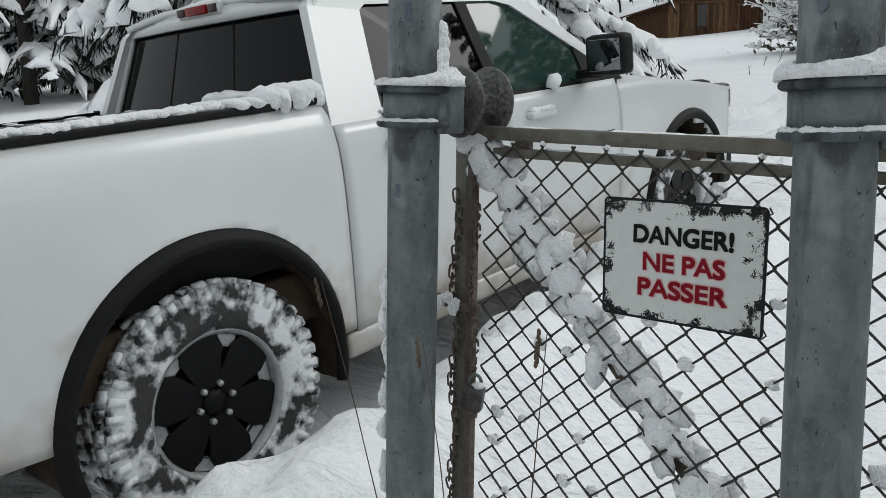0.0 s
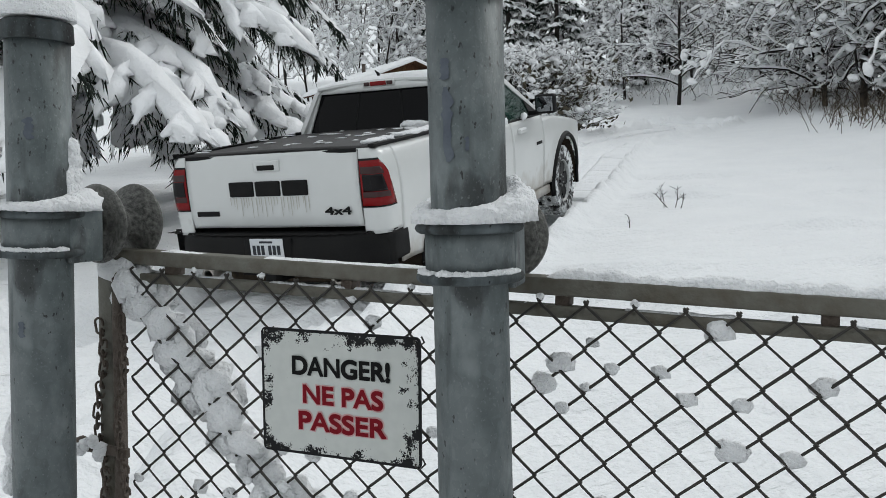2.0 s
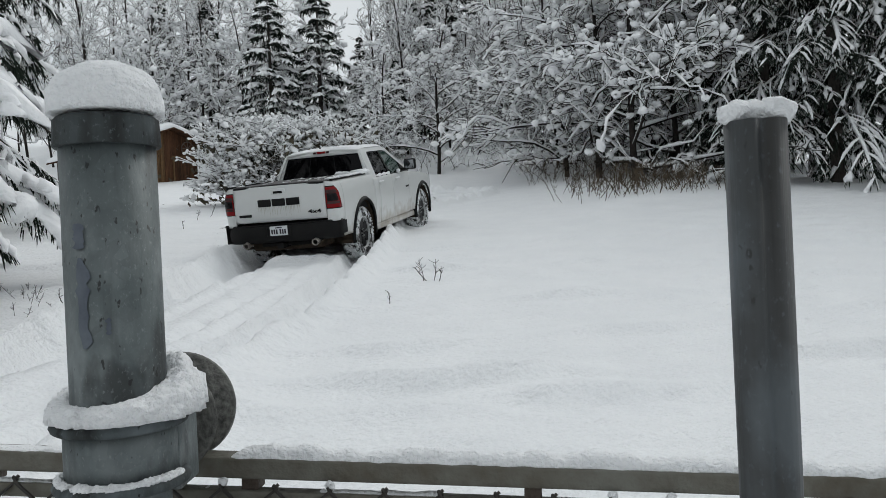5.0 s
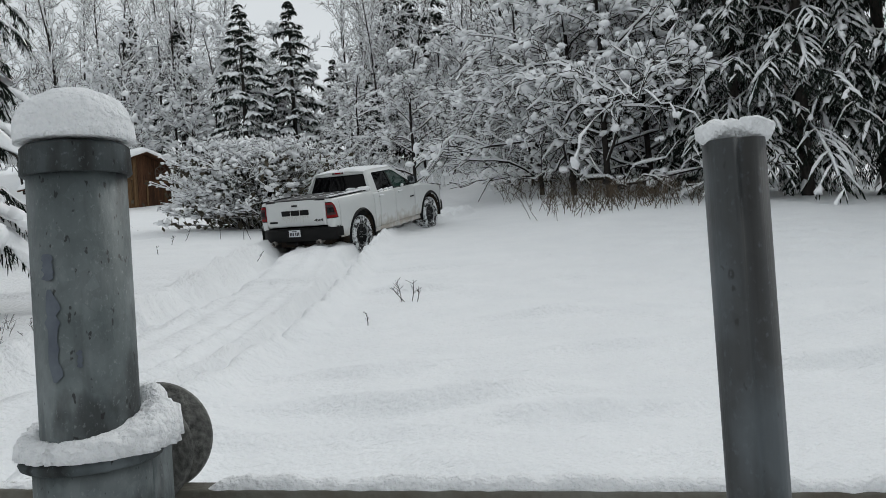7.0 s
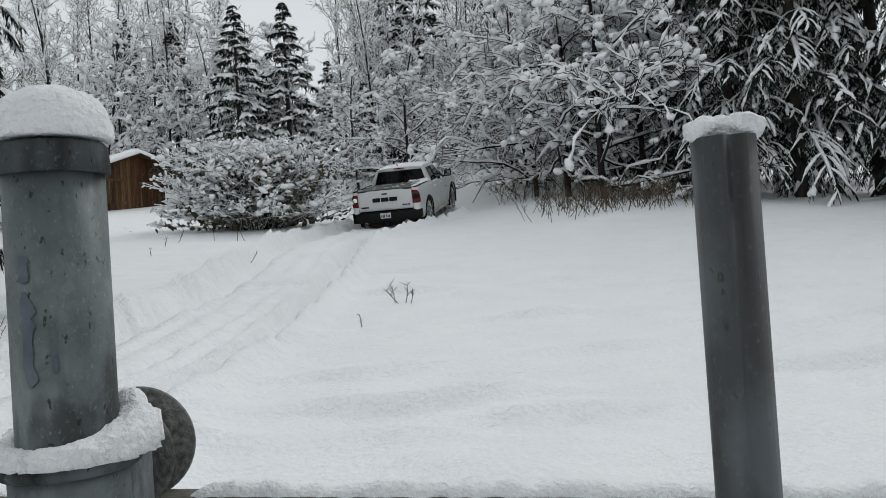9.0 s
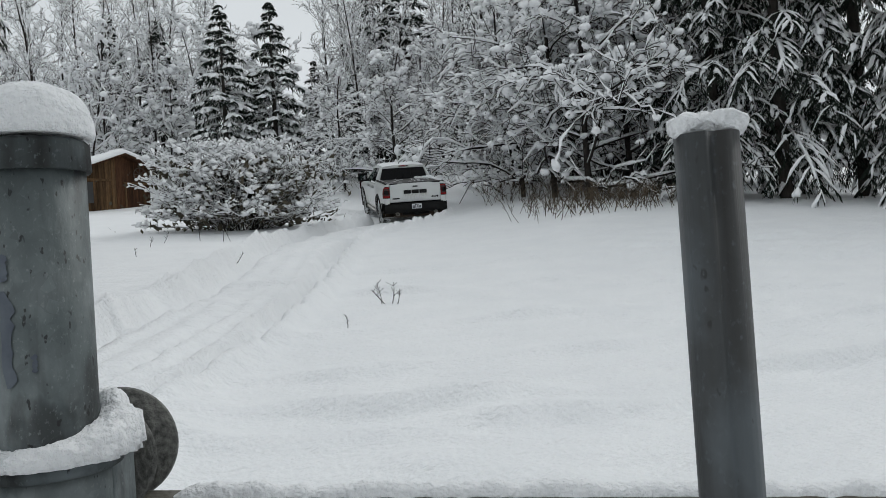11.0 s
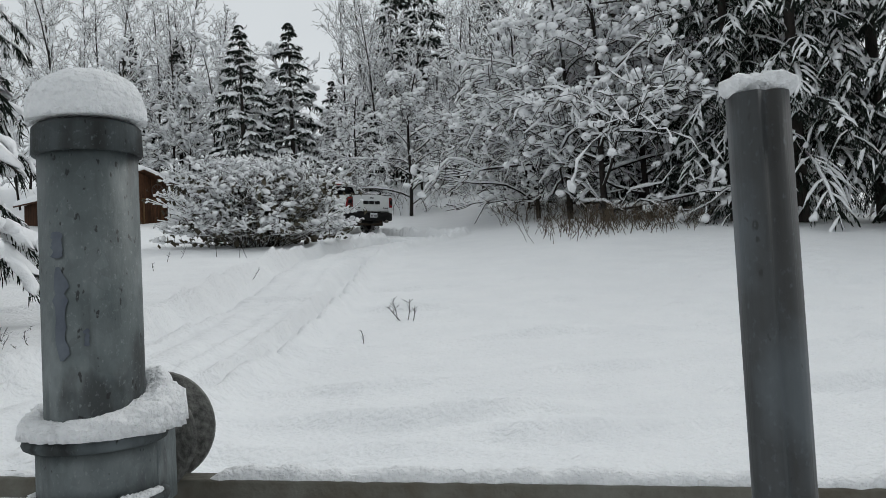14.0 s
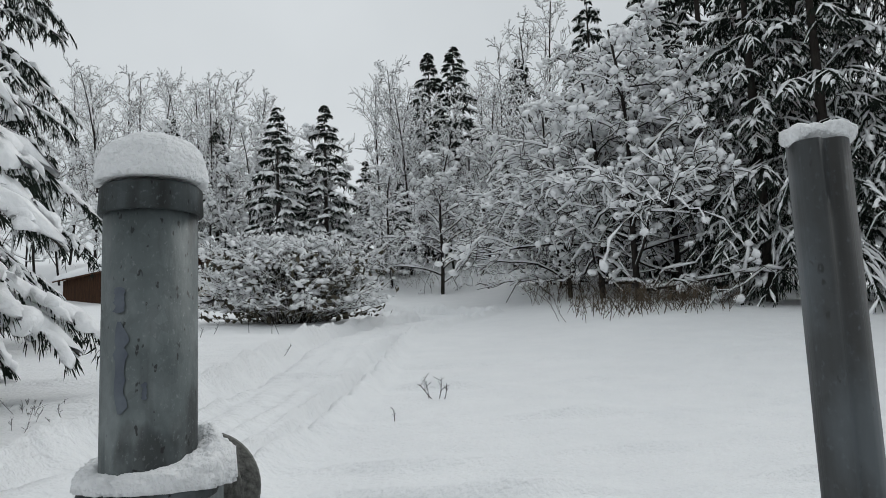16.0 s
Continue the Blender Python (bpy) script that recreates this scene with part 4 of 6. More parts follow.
# windscreen, bonnet, nose
bm = bmesh.new()
sheet(bm, lambda x, v: Vector((x * (0.90 - 0.20 * v), 3.0 - 0.76 * v - 0.12 * x * x * (1 - 0.3 * v), 1.30 + 0.565 * v)), lin(-1, 1, 15), lin(0, 1, 7), None, 0.006)
part("windscreen", bm, GREEN_GLASS, truck, "green-tinted windscreen")
bm = bmesh.new()
sheet(bm, lambda x, y: Vector((x * 0.97, y, 1.335 - 0.07 * abs(x) ** 4 - 0.12 * max(0.0, (y - 3.0) / 1.4) ** 1.6 + 0.025 * math.exp(-((abs(x) - 0.45) / 0.12) ** 2))), lin(-1, 1, 25), lin(2.80, 4.45, 15), None, 0.03)
part("bonnet", bm, PAINT, truck)
bm = bmesh.new()
box(bm, -0.80, 0.80, 4.38, 4.56, 0.72, 1.20, 0.06)
part("grille", bm, TRIM, truck)
bm = bmesh.new()
box(bm, -0.93, 0.93, 4.24, 4.60, 0.42, 0.74, 0.08)
part("front_bumper", bm, TRIM, truck)
for s in (1, -1):
    bm = bmesh.new()
    box(bm, s * 0.72, s * 0.965, 4.22, 4.50, 0.98, 1.17, 0.05)
    part("headlamp", bm, LAMP_CLEAR, truck)

# tailgate
bm = bmesh.new()
sheet(bm, lambda x, z: Vector((x, -1.155 - 0.012 * (1 - (x / 0.79) ** 2) - 0.014 * math.exp(-((z - 1.06) / 0.2) ** 2) + 0.02 * max(0.0, (0.93 - z) / 0.1) + 0.012 * max(0.0, (z - 1.2) / 0.2), z)), lin(-0.79, 0.79, 33), lin(0.845, 1.42, 24), None, 0.03)
gate_t = part("tailgate", bm, PAINT, truck, "white tailgate with dirty melt streaks")
bm = bmesh.new()
box(bm, -0.79, 0.79, -1.15, -1.08, 1.392, 1.424, 0.01)
part("top_edge", bm, TRIM, gate_t)
bm = bmesh.new()
box(bm, -0.12, 0.12, -1.178, -1.15, 1.282, 1.372, 0.012)
handle_t = part("handle_plate", bm, PAINT, gate_t)
bm = bmesh.new()
box(bm, -0.078, 0.078, -1.184, -1.176, 1.296, 1.334, 0.008)
part("grip", bm, TRIM, handle_t)


for i in range(3):
    bm = bmesh.new()
    x0 = -0.365 + 0.247 * i
    box(bm, x0, x0 + 0.228, -1.192, -1.16, 1.095, 1.212, 0.012)
    part("emblem_block", bm, TRIM, gate_t, "black emblem block", smooth=False)
bm = bmesh.new()
box(bm, -0.72, -0.50, -1.182, -1.16, 0.945, 0.985, 0.004)
part("badge_bar", bm, TRIM, gate_t)
four = lettering("4x4", 0.60, 0.945, 0.055, 0.22, TRIM, gate_t, -1.181, 0.006, "badge_lettering")
# streaks of grey melt water under the emblem
STREAK = plain("grime_streak", (0.46, 0.45, 0.40), 0.5)
random.seed(4)
for k in range(26):
    bm = bmesh.new()
    x = -0.36 + 0.72 * k / 25 + random.uniform(-0.01, 0.01)
    ln = random.uniform(0.05, 0.17)
    f = bm.faces.new([bm.verts.new(c) for c in ((x - 0.004, -1.1835, 1.09), (x + 0.005, -1.1835, 1.09), (x + 0.003, -1.1840, 1.09 - ln), (x - 0.001, -1.1840, 1.09 - ln))])
    part("melt_streak", bm, STREAK, gate_t, smooth=False)

# rear bumper, plate, hitch, exhausts
bm = bmesh.new()
sheet(bm, lambda k, z: Vector((1.0 * k, -1.285 + 0.20 * abs(k) ** 5 + 0.03 * ((z - 0.66) / 0.14) ** 2, z)), lin(-1, 1, 41), lin(0.52, 0.80, 10), None, 0.03)
sheet(bm, lambda k, y: Vector((0.985 * k, y + 0.20 * abs(k) ** 5 * (1 if y < -1.15 else 0.2), 0.80 + 0.004 * math.sin(60 * k))), lin(-1, 1, 41), lin(-1.26, -1.03, 5), None, 0.01)
for s in (1, -1):
    box(bm, s * 0.90, s * 0.985, -1.12, -0.80, 0.56, 0.80, 0.035)
bump = part("rear_bumper", bm, TRIM, truck, "black rear bumper crusted with road dirt")
bm = bmesh.new()
box(bm, -0.22, 0.22, -1.292, -1.26, 0.615, 0.79, 0.02)
part("plate_recess", bm, TRIM, bump)
bm = bmesh.new()
box(bm, -0.152, 0.152, -1.302, -1.294, 0.635, 0.787, 0.006)
plate = part("number_plate", bm, PLATE_WHITE, bump, "white number plate with dark bars")
for i, x in enumerate((-0.115, -0.075, -0.035, 0.03, 0.07, 0.11)):
    bm = bmesh.new()
    box(bm, x - 0.014, x + 0.014, -1.305, -1.3, 0.66, 0.735, 0.002)
    part("plate_bar", bm, PLATE_INK, plate, smooth=False)
bm = bmesh.new()
box(bm, -0.06, 0.06, -1.305, -1.3, 0.752, 0.768, 0.002)
part("plate_bar", bm, PLATE_INK, plate, smooth=False)
bm = bmesh.new()
box(bm, -0.05, 0.05, -1.30, -0.9, 0.42, 0.51, 0.01)
box(bm, -0.42, 0.42, -1.10, -1.02, 0.44, 0.50, 0.01)
part("tow_hitch", bm, TRIM, truck, "black tow hitch receiver")
for s in (1, -1):
    bm = bmesh.new()
    lathe(bm, [(0.052, 0), (0.056, 0.004), (0.056, 0.22), (0.046, 0.22), (0.046, 0.02), (0.03, 0.02)], 20, pose(s * 0.60, -1.31, 0.49, -80, 0, 0), closed=True)
    part("exhaust_tip", bm, CHROME, truck, "dulled exhaust tip")
# underbody
bm = bmesh.new()
box(bm, -0.62, 0.62, -1.02, 4.40, 0.36, 0.62, 0.05)
box(bm, -0.90, 0.90, -1.05, 0.66, 0.60, 0.80, 0.02)
box(bm, -0.90, 0.90, 0.66, 4.30, 0.52, 0.80, 0.02)
for yc in (0.0, BASE):
    tube(bm, [(-0.75, yc, WHEEL_Z), (0.75, yc, WHEEL_Z)], 0.06, 10)
part("underbody", bm, UNDER, truck, "muddy dark underbody")
# cabin: floor and seats behind the glass
bm = bmesh.new()
for x in (-0.42, 0.42):
    for y in (1.15, 2.05):
        box(bm, x - 0.26, x + 0.26, y - 0.07, y + 0.10, 0.85, 1.48, 0.05)
        box(bm, x - 0.12, x + 0.12, y - 0.10, y + 0.02, 1.50, 1.66, 0.04)
part("seats", bm, TRIM, truck, "dark seats behind the glass")
# bed cover
bm = bmesh.new()
sheet(bm, lambda x, y: Vector((x, y, 1.428 + 0.014 * (1 - (x / 0.9) ** 2) + 0.004 * noise.noise(Vector((x * 3, y * 3, 1))))), lin(-0.885, 0.885, 21), lin(-1.11, 0.675, 21), None, 0.02)
cover = part("bed_cover", bm, COVER, truck, "black vinyl bed cover with a little snow")
for s in (1, -1):
    bm = bmesh.new()
    box(bm, s * 0.872, s * 0.925, -1.12, 0.67, 1.418, 1.446, 0.008)
    part("cover_rail", bm, TRIM, cover)
# snow on the truck
bm = bmesh.new()
random.seed(11)
for k in range(46):
    y = -1.0 + 1.66 * (k / 45)
    big = 0.35 + 0.65 * (k / 45) ** 3
    if 8 < k < 14 or random.random() < 0.12:
        continue
    lump(bm, (0.86 - random.uniform(0, 0.06), y, 1.452), (0.05 + 0.07 * big, 0.045, 0.014 + 0.05 * big * (1 if k > 38 else 0.35)), 0.35, 2, k)
for k in range(26):
    lump(bm, (0.80 - random.random() ** 2 * 0.45, 0.63 - 0.09 * random.random(), 1.46), (0.07, 0.06, 0.03 + 0.02 * random.random()), 0.35, 2, k + 90)
tagged(part("snow_edge", bm, SNOW_CRUST, cover, "snow left along the bed cover's edge"), kind="stuff")
bm = bmesh.new()
for k in range(38):
    x, y = random.uniform(-0.85, 0.8), random.uniform(-1.05, 0.55)
    lump(bm, (x, y, 1.445), (random.uniform(0.02, 0.10), random.uniform(0.02, 0.06), 0.006), 0.4, 1, k)
tagged(part("snow_patch", bm, SNOW_CRUST, cover), kind="stuff")
bm = bmesh.new()


def roof_snow(x, y):
    k = 0.5 + 0.9 * noise.noise(Vector((x * 1.6 + 4, y * 1.6, 2.0))) + 0.4 * noise.noise(Vector((x * 5, y * 5, 3.0)))
    edge = min(1.0, (0.70 - abs(x)) / 0.10, (y - 0.84) / 0.08, (2.2 - y) / 0.15)
    h = 0.05 * min(1.0, max(0.0, k + 0.45)) * max(0.0, edge) ** 0.5
    return Vector((x, y, 1.862 + 0.045 * (1 - (x / 0.74) ** 2) - 0.03 * max(0.0, (y - 1.9) / 0.36) ** 2 - 0.02 * max(0.0, (1.0 - y) / 0.2) ** 2 + h))


sheet(bm, roof_snow, lin(-0.69, 0.69, 50), lin(0.84, 2.2, 50))
part("roof_snow", bm, SNOW_CRUST, truck, "uneven snow left on the roof")
for y in (1.02, 2.0):
    bm = bmesh.new()
    for k in range(4):
        lump(bm, (1.015, y - 0.07 + 0.045 * k, 1.247), (0.025, 0.035, 0.016), 0.35, 2, k + 30)
    tagged(part("handle_snow", bm, SNOW_CRUST, truck), kind="stuff")
bm = bmesh.new()
lump(bm, (0.985, 2.16, 1.372), (0.035, 0.05, 0.04), 0.4, 2, 77)
tagged(part("window_snow", bm, SNOW_CRUST, truck), kind="stuff")
# black sheets added inside the body stand in for shade in the panel gaps
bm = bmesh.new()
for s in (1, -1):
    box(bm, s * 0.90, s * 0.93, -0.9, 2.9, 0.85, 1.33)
part("gap_shade_sheet", bm, TRIM, truck)

# wheels
wheel_one = None


def build_wheel():
    w = new("wheel")
    w.parent = truck
    turn = pose(0, 0, 0, 0, 90, 0)
    bm = bmesh.new()
    R = WHEEL_R - 0.012
    lathe(bm, [(0.262, -0.125), (0.275, -0.138), (0.33, -0.145), (0.395, -0.138), (R - 0.012, -0.125), (R, -0.10), (R + 0.002, 0), (R, 0.10), (R - 0.012, 0.125), (0.395, 0.138), (0.33, 0.145), (0.275, 0.138), (0.262, 0.125)], 72, turn, closed=True)
    tyre = part("tyre", bm, TYRE, w, "knobbly off-road tyre packed with snow")
    bm = bmesh.new()
    for k in range(44):
        for row, (x, wd) in enumerate(((-0.108, 0.05), (-0.04, 0.055), (0.04, 0.055), (0.108, 0.05))):
            a = 360 * (k + 0.5 * (row % 2)) / 44
            box(bm, x - wd / 2, x + wd / 2, -0.019, 0.019, R - 0.006, R + 0.012, 0, pose(0, 0, 0, a, 0, 0) @ pose(0, 0, 0, 0, 0, 14 * (1 if row in (1, 3) else -1)))
        a = 360 * (k + 0.25) / 44
        for sgn in (-1, 1):
            box(bm, sgn * 0.126, sgn * 0.145, -0.014, 0.014, R - 0.06, R - 0.004, 0, pose(0, 0, 0, a, 0, 0))
    tagged(part("tread", bm, TYRE, tyre), kind="stuff")
    bm = bmesh.new()
    lathe(bm, [(0.266, -0.12), (0.255, -0.11), (0.244, 0.07), (0.250, 0.118), (0.268, 0.130), (0.277, 0.122)], 60, turn, closed=True)
    rim = part("rim", bm, RIM_PALE, w, "black alloy rim with dull inserts, caked with snow")
    bm = bmesh.new()
    lathe(bm, [(0.247, 0.02), (0.10, 0.06), (0.02, 0.065)], 40, turn)
    part("dish", bm, RIM_BLACK, rim)
    for k in range(6):
        bm = bmesh.new()
        m = pose(0, 0, 0, 60 * k + 8, 0, 0)
        pts = [(-0.038, 0.05), (0.038, 0.05), (0.086, 0.185), (0.072, 0.244), (-0.072, 0.244), (-0.086, 0.185)]
        front = [bm.verts.new(m @ Vector((0.100 - 0.02 * (1 - r / 0.244), a, r))) for a, r in pts]
        rear = [bm.verts.new(m @ Vector((0.05, a * 1.05, r))) for a, r in pts]
        bm.faces.new(front)
        for i in range(6):
            bm.faces.new((front[i], rear[i], rear[(i + 1) % 6], front[(i + 1) % 6]))
        bmesh.ops.recalc_face_normals(bm, faces=bm.faces)
        part("spoke", bm, RIM_BLACK, rim, smooth=False)
        bm = bmesh.new()
        m2 = pose(0, 0, 0, 60 * k + 38, 0, 0)
        box(bm, 0.075, 0.088, -0.040, 0.040, 0.195, 0.243, 0.006, m2)
        part("insert", bm, RIM_PALE, rim, "dull alloy insert")
        bm = bmesh.new()
        lathe(bm, [(0.012, 0.085), (0.012, 0.105), (0.006, 0.109)], 6, m2 @ pose(0, 0, 0.068) @ turn)
        part("wheel_nut", bm, RIM_PALE, rim)
    bm = bmesh.new()
    lathe(bm, [(0.05, 0.06), (0.046, 0.092), (0.02, 0.098)], 24, turn)
    part("centre_cap", bm, RIM_BLACK, rim)
    return w


WHEELS = []
first = build_wheel()
for sx in (1, -1):
    for y in (0.0, BASE):
        place = pose(sx * 0.83, y, WHEEL_Z, 0, 0, 0 if sx > 0 else 180)
        if sx > 0 and y == 0.0:
            wheel, first.matrix_basis = first, place
        else:
            wheel = copy_thing(first, place)
        WHEELS.append((wheel, sx, y))


# ---- trees: bark, needles and the snow that lies on them ----
BARK = material("dark_bark", (0.07, 0.062, 0.055), 0.9, second=(0.035, 0.03, 0.027), grain=30, blotch=6, mix=1.2, bump=0.4, stretch=(1, 1, 0.3), spec=0.1)
TWIG = material("grey_brown_twigs", (0.042, 0.036, 0.032), 0.9, second=(0.015, 0.013, 0.012), grain=12, blotch=3, mix=1.2, bump=0.0, spec=0.1)
NEEDLE = material("spruce_needles", (0.020, 0.029, 0.021), 0.85, second=(0.009, 0.012, 0.010), grain=9, blotch=1.6, mix=1.2, bump=0.0, spec=0.15)
WITHERED = material("withered_leaves", (0.12, 0.10, 0.07), 0.9, second=(0.05, 0.05, 0.04), grain=9, blotch=2, mix=1.2, bump=0.0, spec=0.1)
STRAW = material("dry_stalks", (0.14, 0.11, 0.08), 0.9, second=(0.05, 0.04, 0.03), grain=20, blotch=4, mix=1.0, bump=0.0, spec=0.1)


def tubes(P, R, sides, flat=1.0):
    """Many tapered tubes at once: P (tubes, rings, 3), R (tubes, rings)."""
    P, R = np.asarray(P, float), np.asarray(R, float)
    F, m = R.shape
    T = np.gradient(P, axis=1)
    T /= np.linalg.norm(T, axis=2, keepdims=True) + 1e-9
    side = np.cross(T, np.array([0.0, 0.0, 1.0]))
    weak = np.linalg.norm(side, axis=2) < 0.15
    side[weak] = np.cross(T[weak], np.array([1.0, 0.0, 0.0]))
    side /= np.linalg.norm(side, axis=2, keepdims=True) + 1e-9
    up = np.cross(side, T)
    a = 2 * np.pi * np.arange(sides) / sides
    V = P[:, :, None] + R[:, :, None, None] * (np.cos(a)[None, None, :, None] * side[:, :, None] + flat * np.sin(a)[None, None, :, None] * up[:, :, None])
    base = (np.arange(F) * m * sides)[:, None, None] + (np.arange(m - 1) * sides)[None, :, None] + np.arange(sides)[None, None, :]
    nxt = (np.arange(F) * m * sides)[:, None, None] + (np.arange(m - 1) * sides)[None, :, None] + ((np.arange(sides) + 1) % sides)[None, None, :]
    Q = np.stack([base, nxt, nxt + sides, base + sides], -1).reshape(-1, 4)
    return V.reshape(-1, 3), Q


def array_mesh(name, V, Q, mat, smooth=True):
    """A mesh out of arrays, all faces with the same number of corners."""
    V, Q = np.asarray(V, np.float32), np.asarray(Q, np.int32)
    me = bpy.data.meshes.new(name)
    me.vertices.add(len(V))
    me.vertices.foreach_set("co", V.ravel())
    n = Q.shape[1]
    me.loops.add(Q.size)
    me.loops.foreach_set("vertex_index", Q.ravel())
    me.polygons.add(len(Q))
    me.polygons.foreach_set("loop_start", np.arange(len(Q), dtype=np.int32) * n)
    me.polygons.foreach_set("loop_total", np.full(len(Q), n, np.int32))
    me.materials.append(mat)
    me.update(calc_edges=True)
    if smooth:
        me.shade_smooth()
    return me


def mesh_part(name, me, parent, label=""):
    ob = new(name, me)
    ob.parent = parent
    return tagged(ob, label=label) if label else ob


def snow_pads(rng, A, W, H, rings=8, around=9, droop=0.55, rough=0.22):
    """Thick pads of snow lying along boughs and twigs: rounded on top, thin below, sagging at both sides."""
    n, m = A.shape[:2]
    s = np.linspace(0, 1, rings)
    t = np.clip(s * (m - 1), 0, m - 1.001)
    j = t.astype(int)
    f = (t - j)[None, :, None]
    C = A[:, j] * (1 - f) + A[:, j + 1] * f
    T = np.gradient(C, axis=1)
    T /= np.linalg.norm(T, axis=2, keepdims=True) + 1e-9
    S = np.cross(T, np.array([0.0, 0.0, 1.0]))
    S /= np.linalg.norm(S, axis=2, keepdims=True) + 1e-9
    N = np.cross(S, T)
    prof = np.clip(0.12 + 2.6 * s, 0, 1) ** 0.6 * np.sqrt(np.clip(1.003 - np.clip((s - 0.62) / 0.38, 0, 1) ** 2.4, 0, 1))
    w = W[:, None] * prof[None] * rng.uniform(max(0.15, 1 - 1.6 * rough), 1 + 1.6 * rough, (n, rings))
    h = H[:, None] * prof[None] ** 0.8 * rng.uniform(1 - rough, 1 + rough, (n, rings))
    th = 2 * np.pi * np.arange(around) / around + 0.2
    c, u = np.cos(th), np.where(np.sin(th) > 0, np.sin(th), 0.25 * np.sin(th))
    V = C[:, :, None] + S[:, :, None] * (w[:, :, None] * c)[..., None] + N[:, :, None] * (h[:, :, None] * u)[..., None]
    V[..., 2] -= droop * w[:, :, None] * c[None, None] ** 2
    k = 2 * np.pi / (2.6 * np.median(W) + 0.05)
    V += (0.30 * H)[:, None, None, None] * np.stack([np.sin(k * V[..., 1] + 1.7 * np.sin(k * V[..., 2])), np.sin(k * V[..., 2] + 1.9 * np.sin(k * V[..., 0])), 0.8 * np.sin(k * V[..., 0] + 2.1 * np.sin(k * V[..., 1]))], -1)
    V += rng.normal(0, 1.0, V.shape) * (0.45 * rough * H)[:, None, None, None]
    g = np.arange(rings - 1)[:, None] * around + np.arange(around)[None]
    e = np.arange(rings - 1)[:, None] * around + ((np.arange(around) + 1) % around)[None]
    q = np.stack([g, e, e + around, g + around], -1).reshape(-1, 4)
    return V.reshape(-1, 3), (q[None] + (np.arange(n) * around * rings)[:, None, None]).reshape(-1, 4)


def spruce_meshes(rng, height, radius, whorls, per, fingers, blades=26, blade=0.22, base=0.25, droop=0.45, cover=0.9, main=(0.09, 0.06), finger=(0.05, 0.05), thick=0.45, reach=0.42, slim=0.09, shape=(8, 9), spread=(32, 62), rings=5, rough=0.22, cushions=0.0, heap=1.0):
    """Trunk, boughs, needles and snow of a spruce whose boughs hang under their load."""
    axis, wide, snowy = [], [], []
    s = np.linspace(0, 1, rings)
    for w in range(whorls):
        h = (w + 0.5) / whorls
        for k in range(per):
            hh = min(0.985, max(0.0, h + rng.uniform(-0.5, 0.5) / whorls))
            phi = 2 * math.pi * (k / per + 0.37 * w) + rng.uniform(-0.3, 0.3)
            L = radius * (1 - hh) ** 0.85 * rng.uniform(0.70, 1.10) + 0.04 + 0.08 * (1 - hh)
            out, z0 = np.array([math.cos(phi), math.sin(phi), 0.0]), base + hh * (height - base)
            dr = droop * rng.uniform(0.75, 1.25) * (1 - 0.45 * hh)
            rise = rng.uniform(0.14, 0.30) + 0.25 * hh

            def along(q):
                return out * (L * q) + np.array([0, 0, z0 + L * (rise * q - (dr + rise * 0.55) * q * q)])
            start = 0.22
            axis.append(np.array([along(start + (1 - start) * q) for q in s]))
            slight = min(1.0, 0.25 + 2.2 * (1 - hh))
            wide.append(slight * (main[0] * L + main[1]))
            snowy.append(rng.random() < cover)
            for f in range(fingers):
                q = 0.30 + 0.66 * (f + rng.random() * 0.7) / fingers
                sign = 1 if f % 2 else -1
                turn = sign * radians(rng.uniform(*spread)) * (1.15 - 0.35 * q)
                d = np.array([out[0] * math.cos(turn) - out[1] * math.sin(turn), out[0] * math.sin(turn) + out[1] * math.cos(turn), 0])
                l = L * reach * (1.12 - q) * rng.uniform(0.7, 1.25) + 0.10
                p0 = along(q)
                slope = rise - 2 * (dr + rise * 0.55) * q
                fall = rng.uniform(0.35, 0.95) * droop / 0.5
                axis.append(np.array([p0 + d * (l * t) + np.array([0, 0, l * (0.5 * slope * t - fall * t * t)]) for t in s]))
                wide.append(slight * (finger[0] * L + finger[1]) * rng.uniform(0.7, 1.2))
                snowy.append(rng.random() < cover * 0.95)
    A, W, S = np.array(axis), np.array(wide), np.array(snowy)
    up = np.zeros((1, 1, 3))
    up[..., 2] = 0.02
    snow = snow_pads(rng, (A + up)[S], W[S], thick * W[S], *shape, 0.55, rough)
    if cushions:
        # fat rounded heaps towards the tips
        C = A[S & (rng.random(len(A)) < cushions)]
        k = rng.uniform(0.35, 0.95, len(C)) * (rings - 1.001)
        j = k.astype(int)
        n = np.arange(len(C))
        mid = C[n, j] + (C[n, j + 1] - C[n, j]) * (k - j)[:, None]
        way = C[n, j + 1] - C[n, j]
        way /= np.linalg.norm(way, axis=1, keepdims=True) + 1e-9
        half = heap * rng.uniform(0.12, 0.26, len(C))
        mid[:, 2] += 0.25 * half
        heaps = snow_pads(rng, mid[:, None] + way[:, None] * (np.linspace(-1, 1, 4)[None, :] * half[:, None])[..., None], 0.85 * half, 0.55 * half, *((7, 8) if heap > 0.8 else (5, 6)), 0.5, 0.22)
        snow = np.concatenate([snow[0], heaps[0]]), np.concatenate([snow[1], heaps[1] + len(snow[0])])
    first = np.arange(len(A)) % (fingers + 1) == 0
    wood = tubes(A[first], np.outer(W[first], np.linspace(0.16, 0.05, rings)), 3)
    # needles: thin dark blades to both sides and below
    n = len(A)
    i = np.repeat(np.arange(n), blades)
    t = rng.uniform(0.02, 1.0, len(i)) * (rings - 1.001)
    j = t.astype(int)
    f = (t - j)[:, None]
    at = A[i, j] * (1 - f) + A[i, j + 1] * f
    d = A[i, j + 1] - A[i, j]
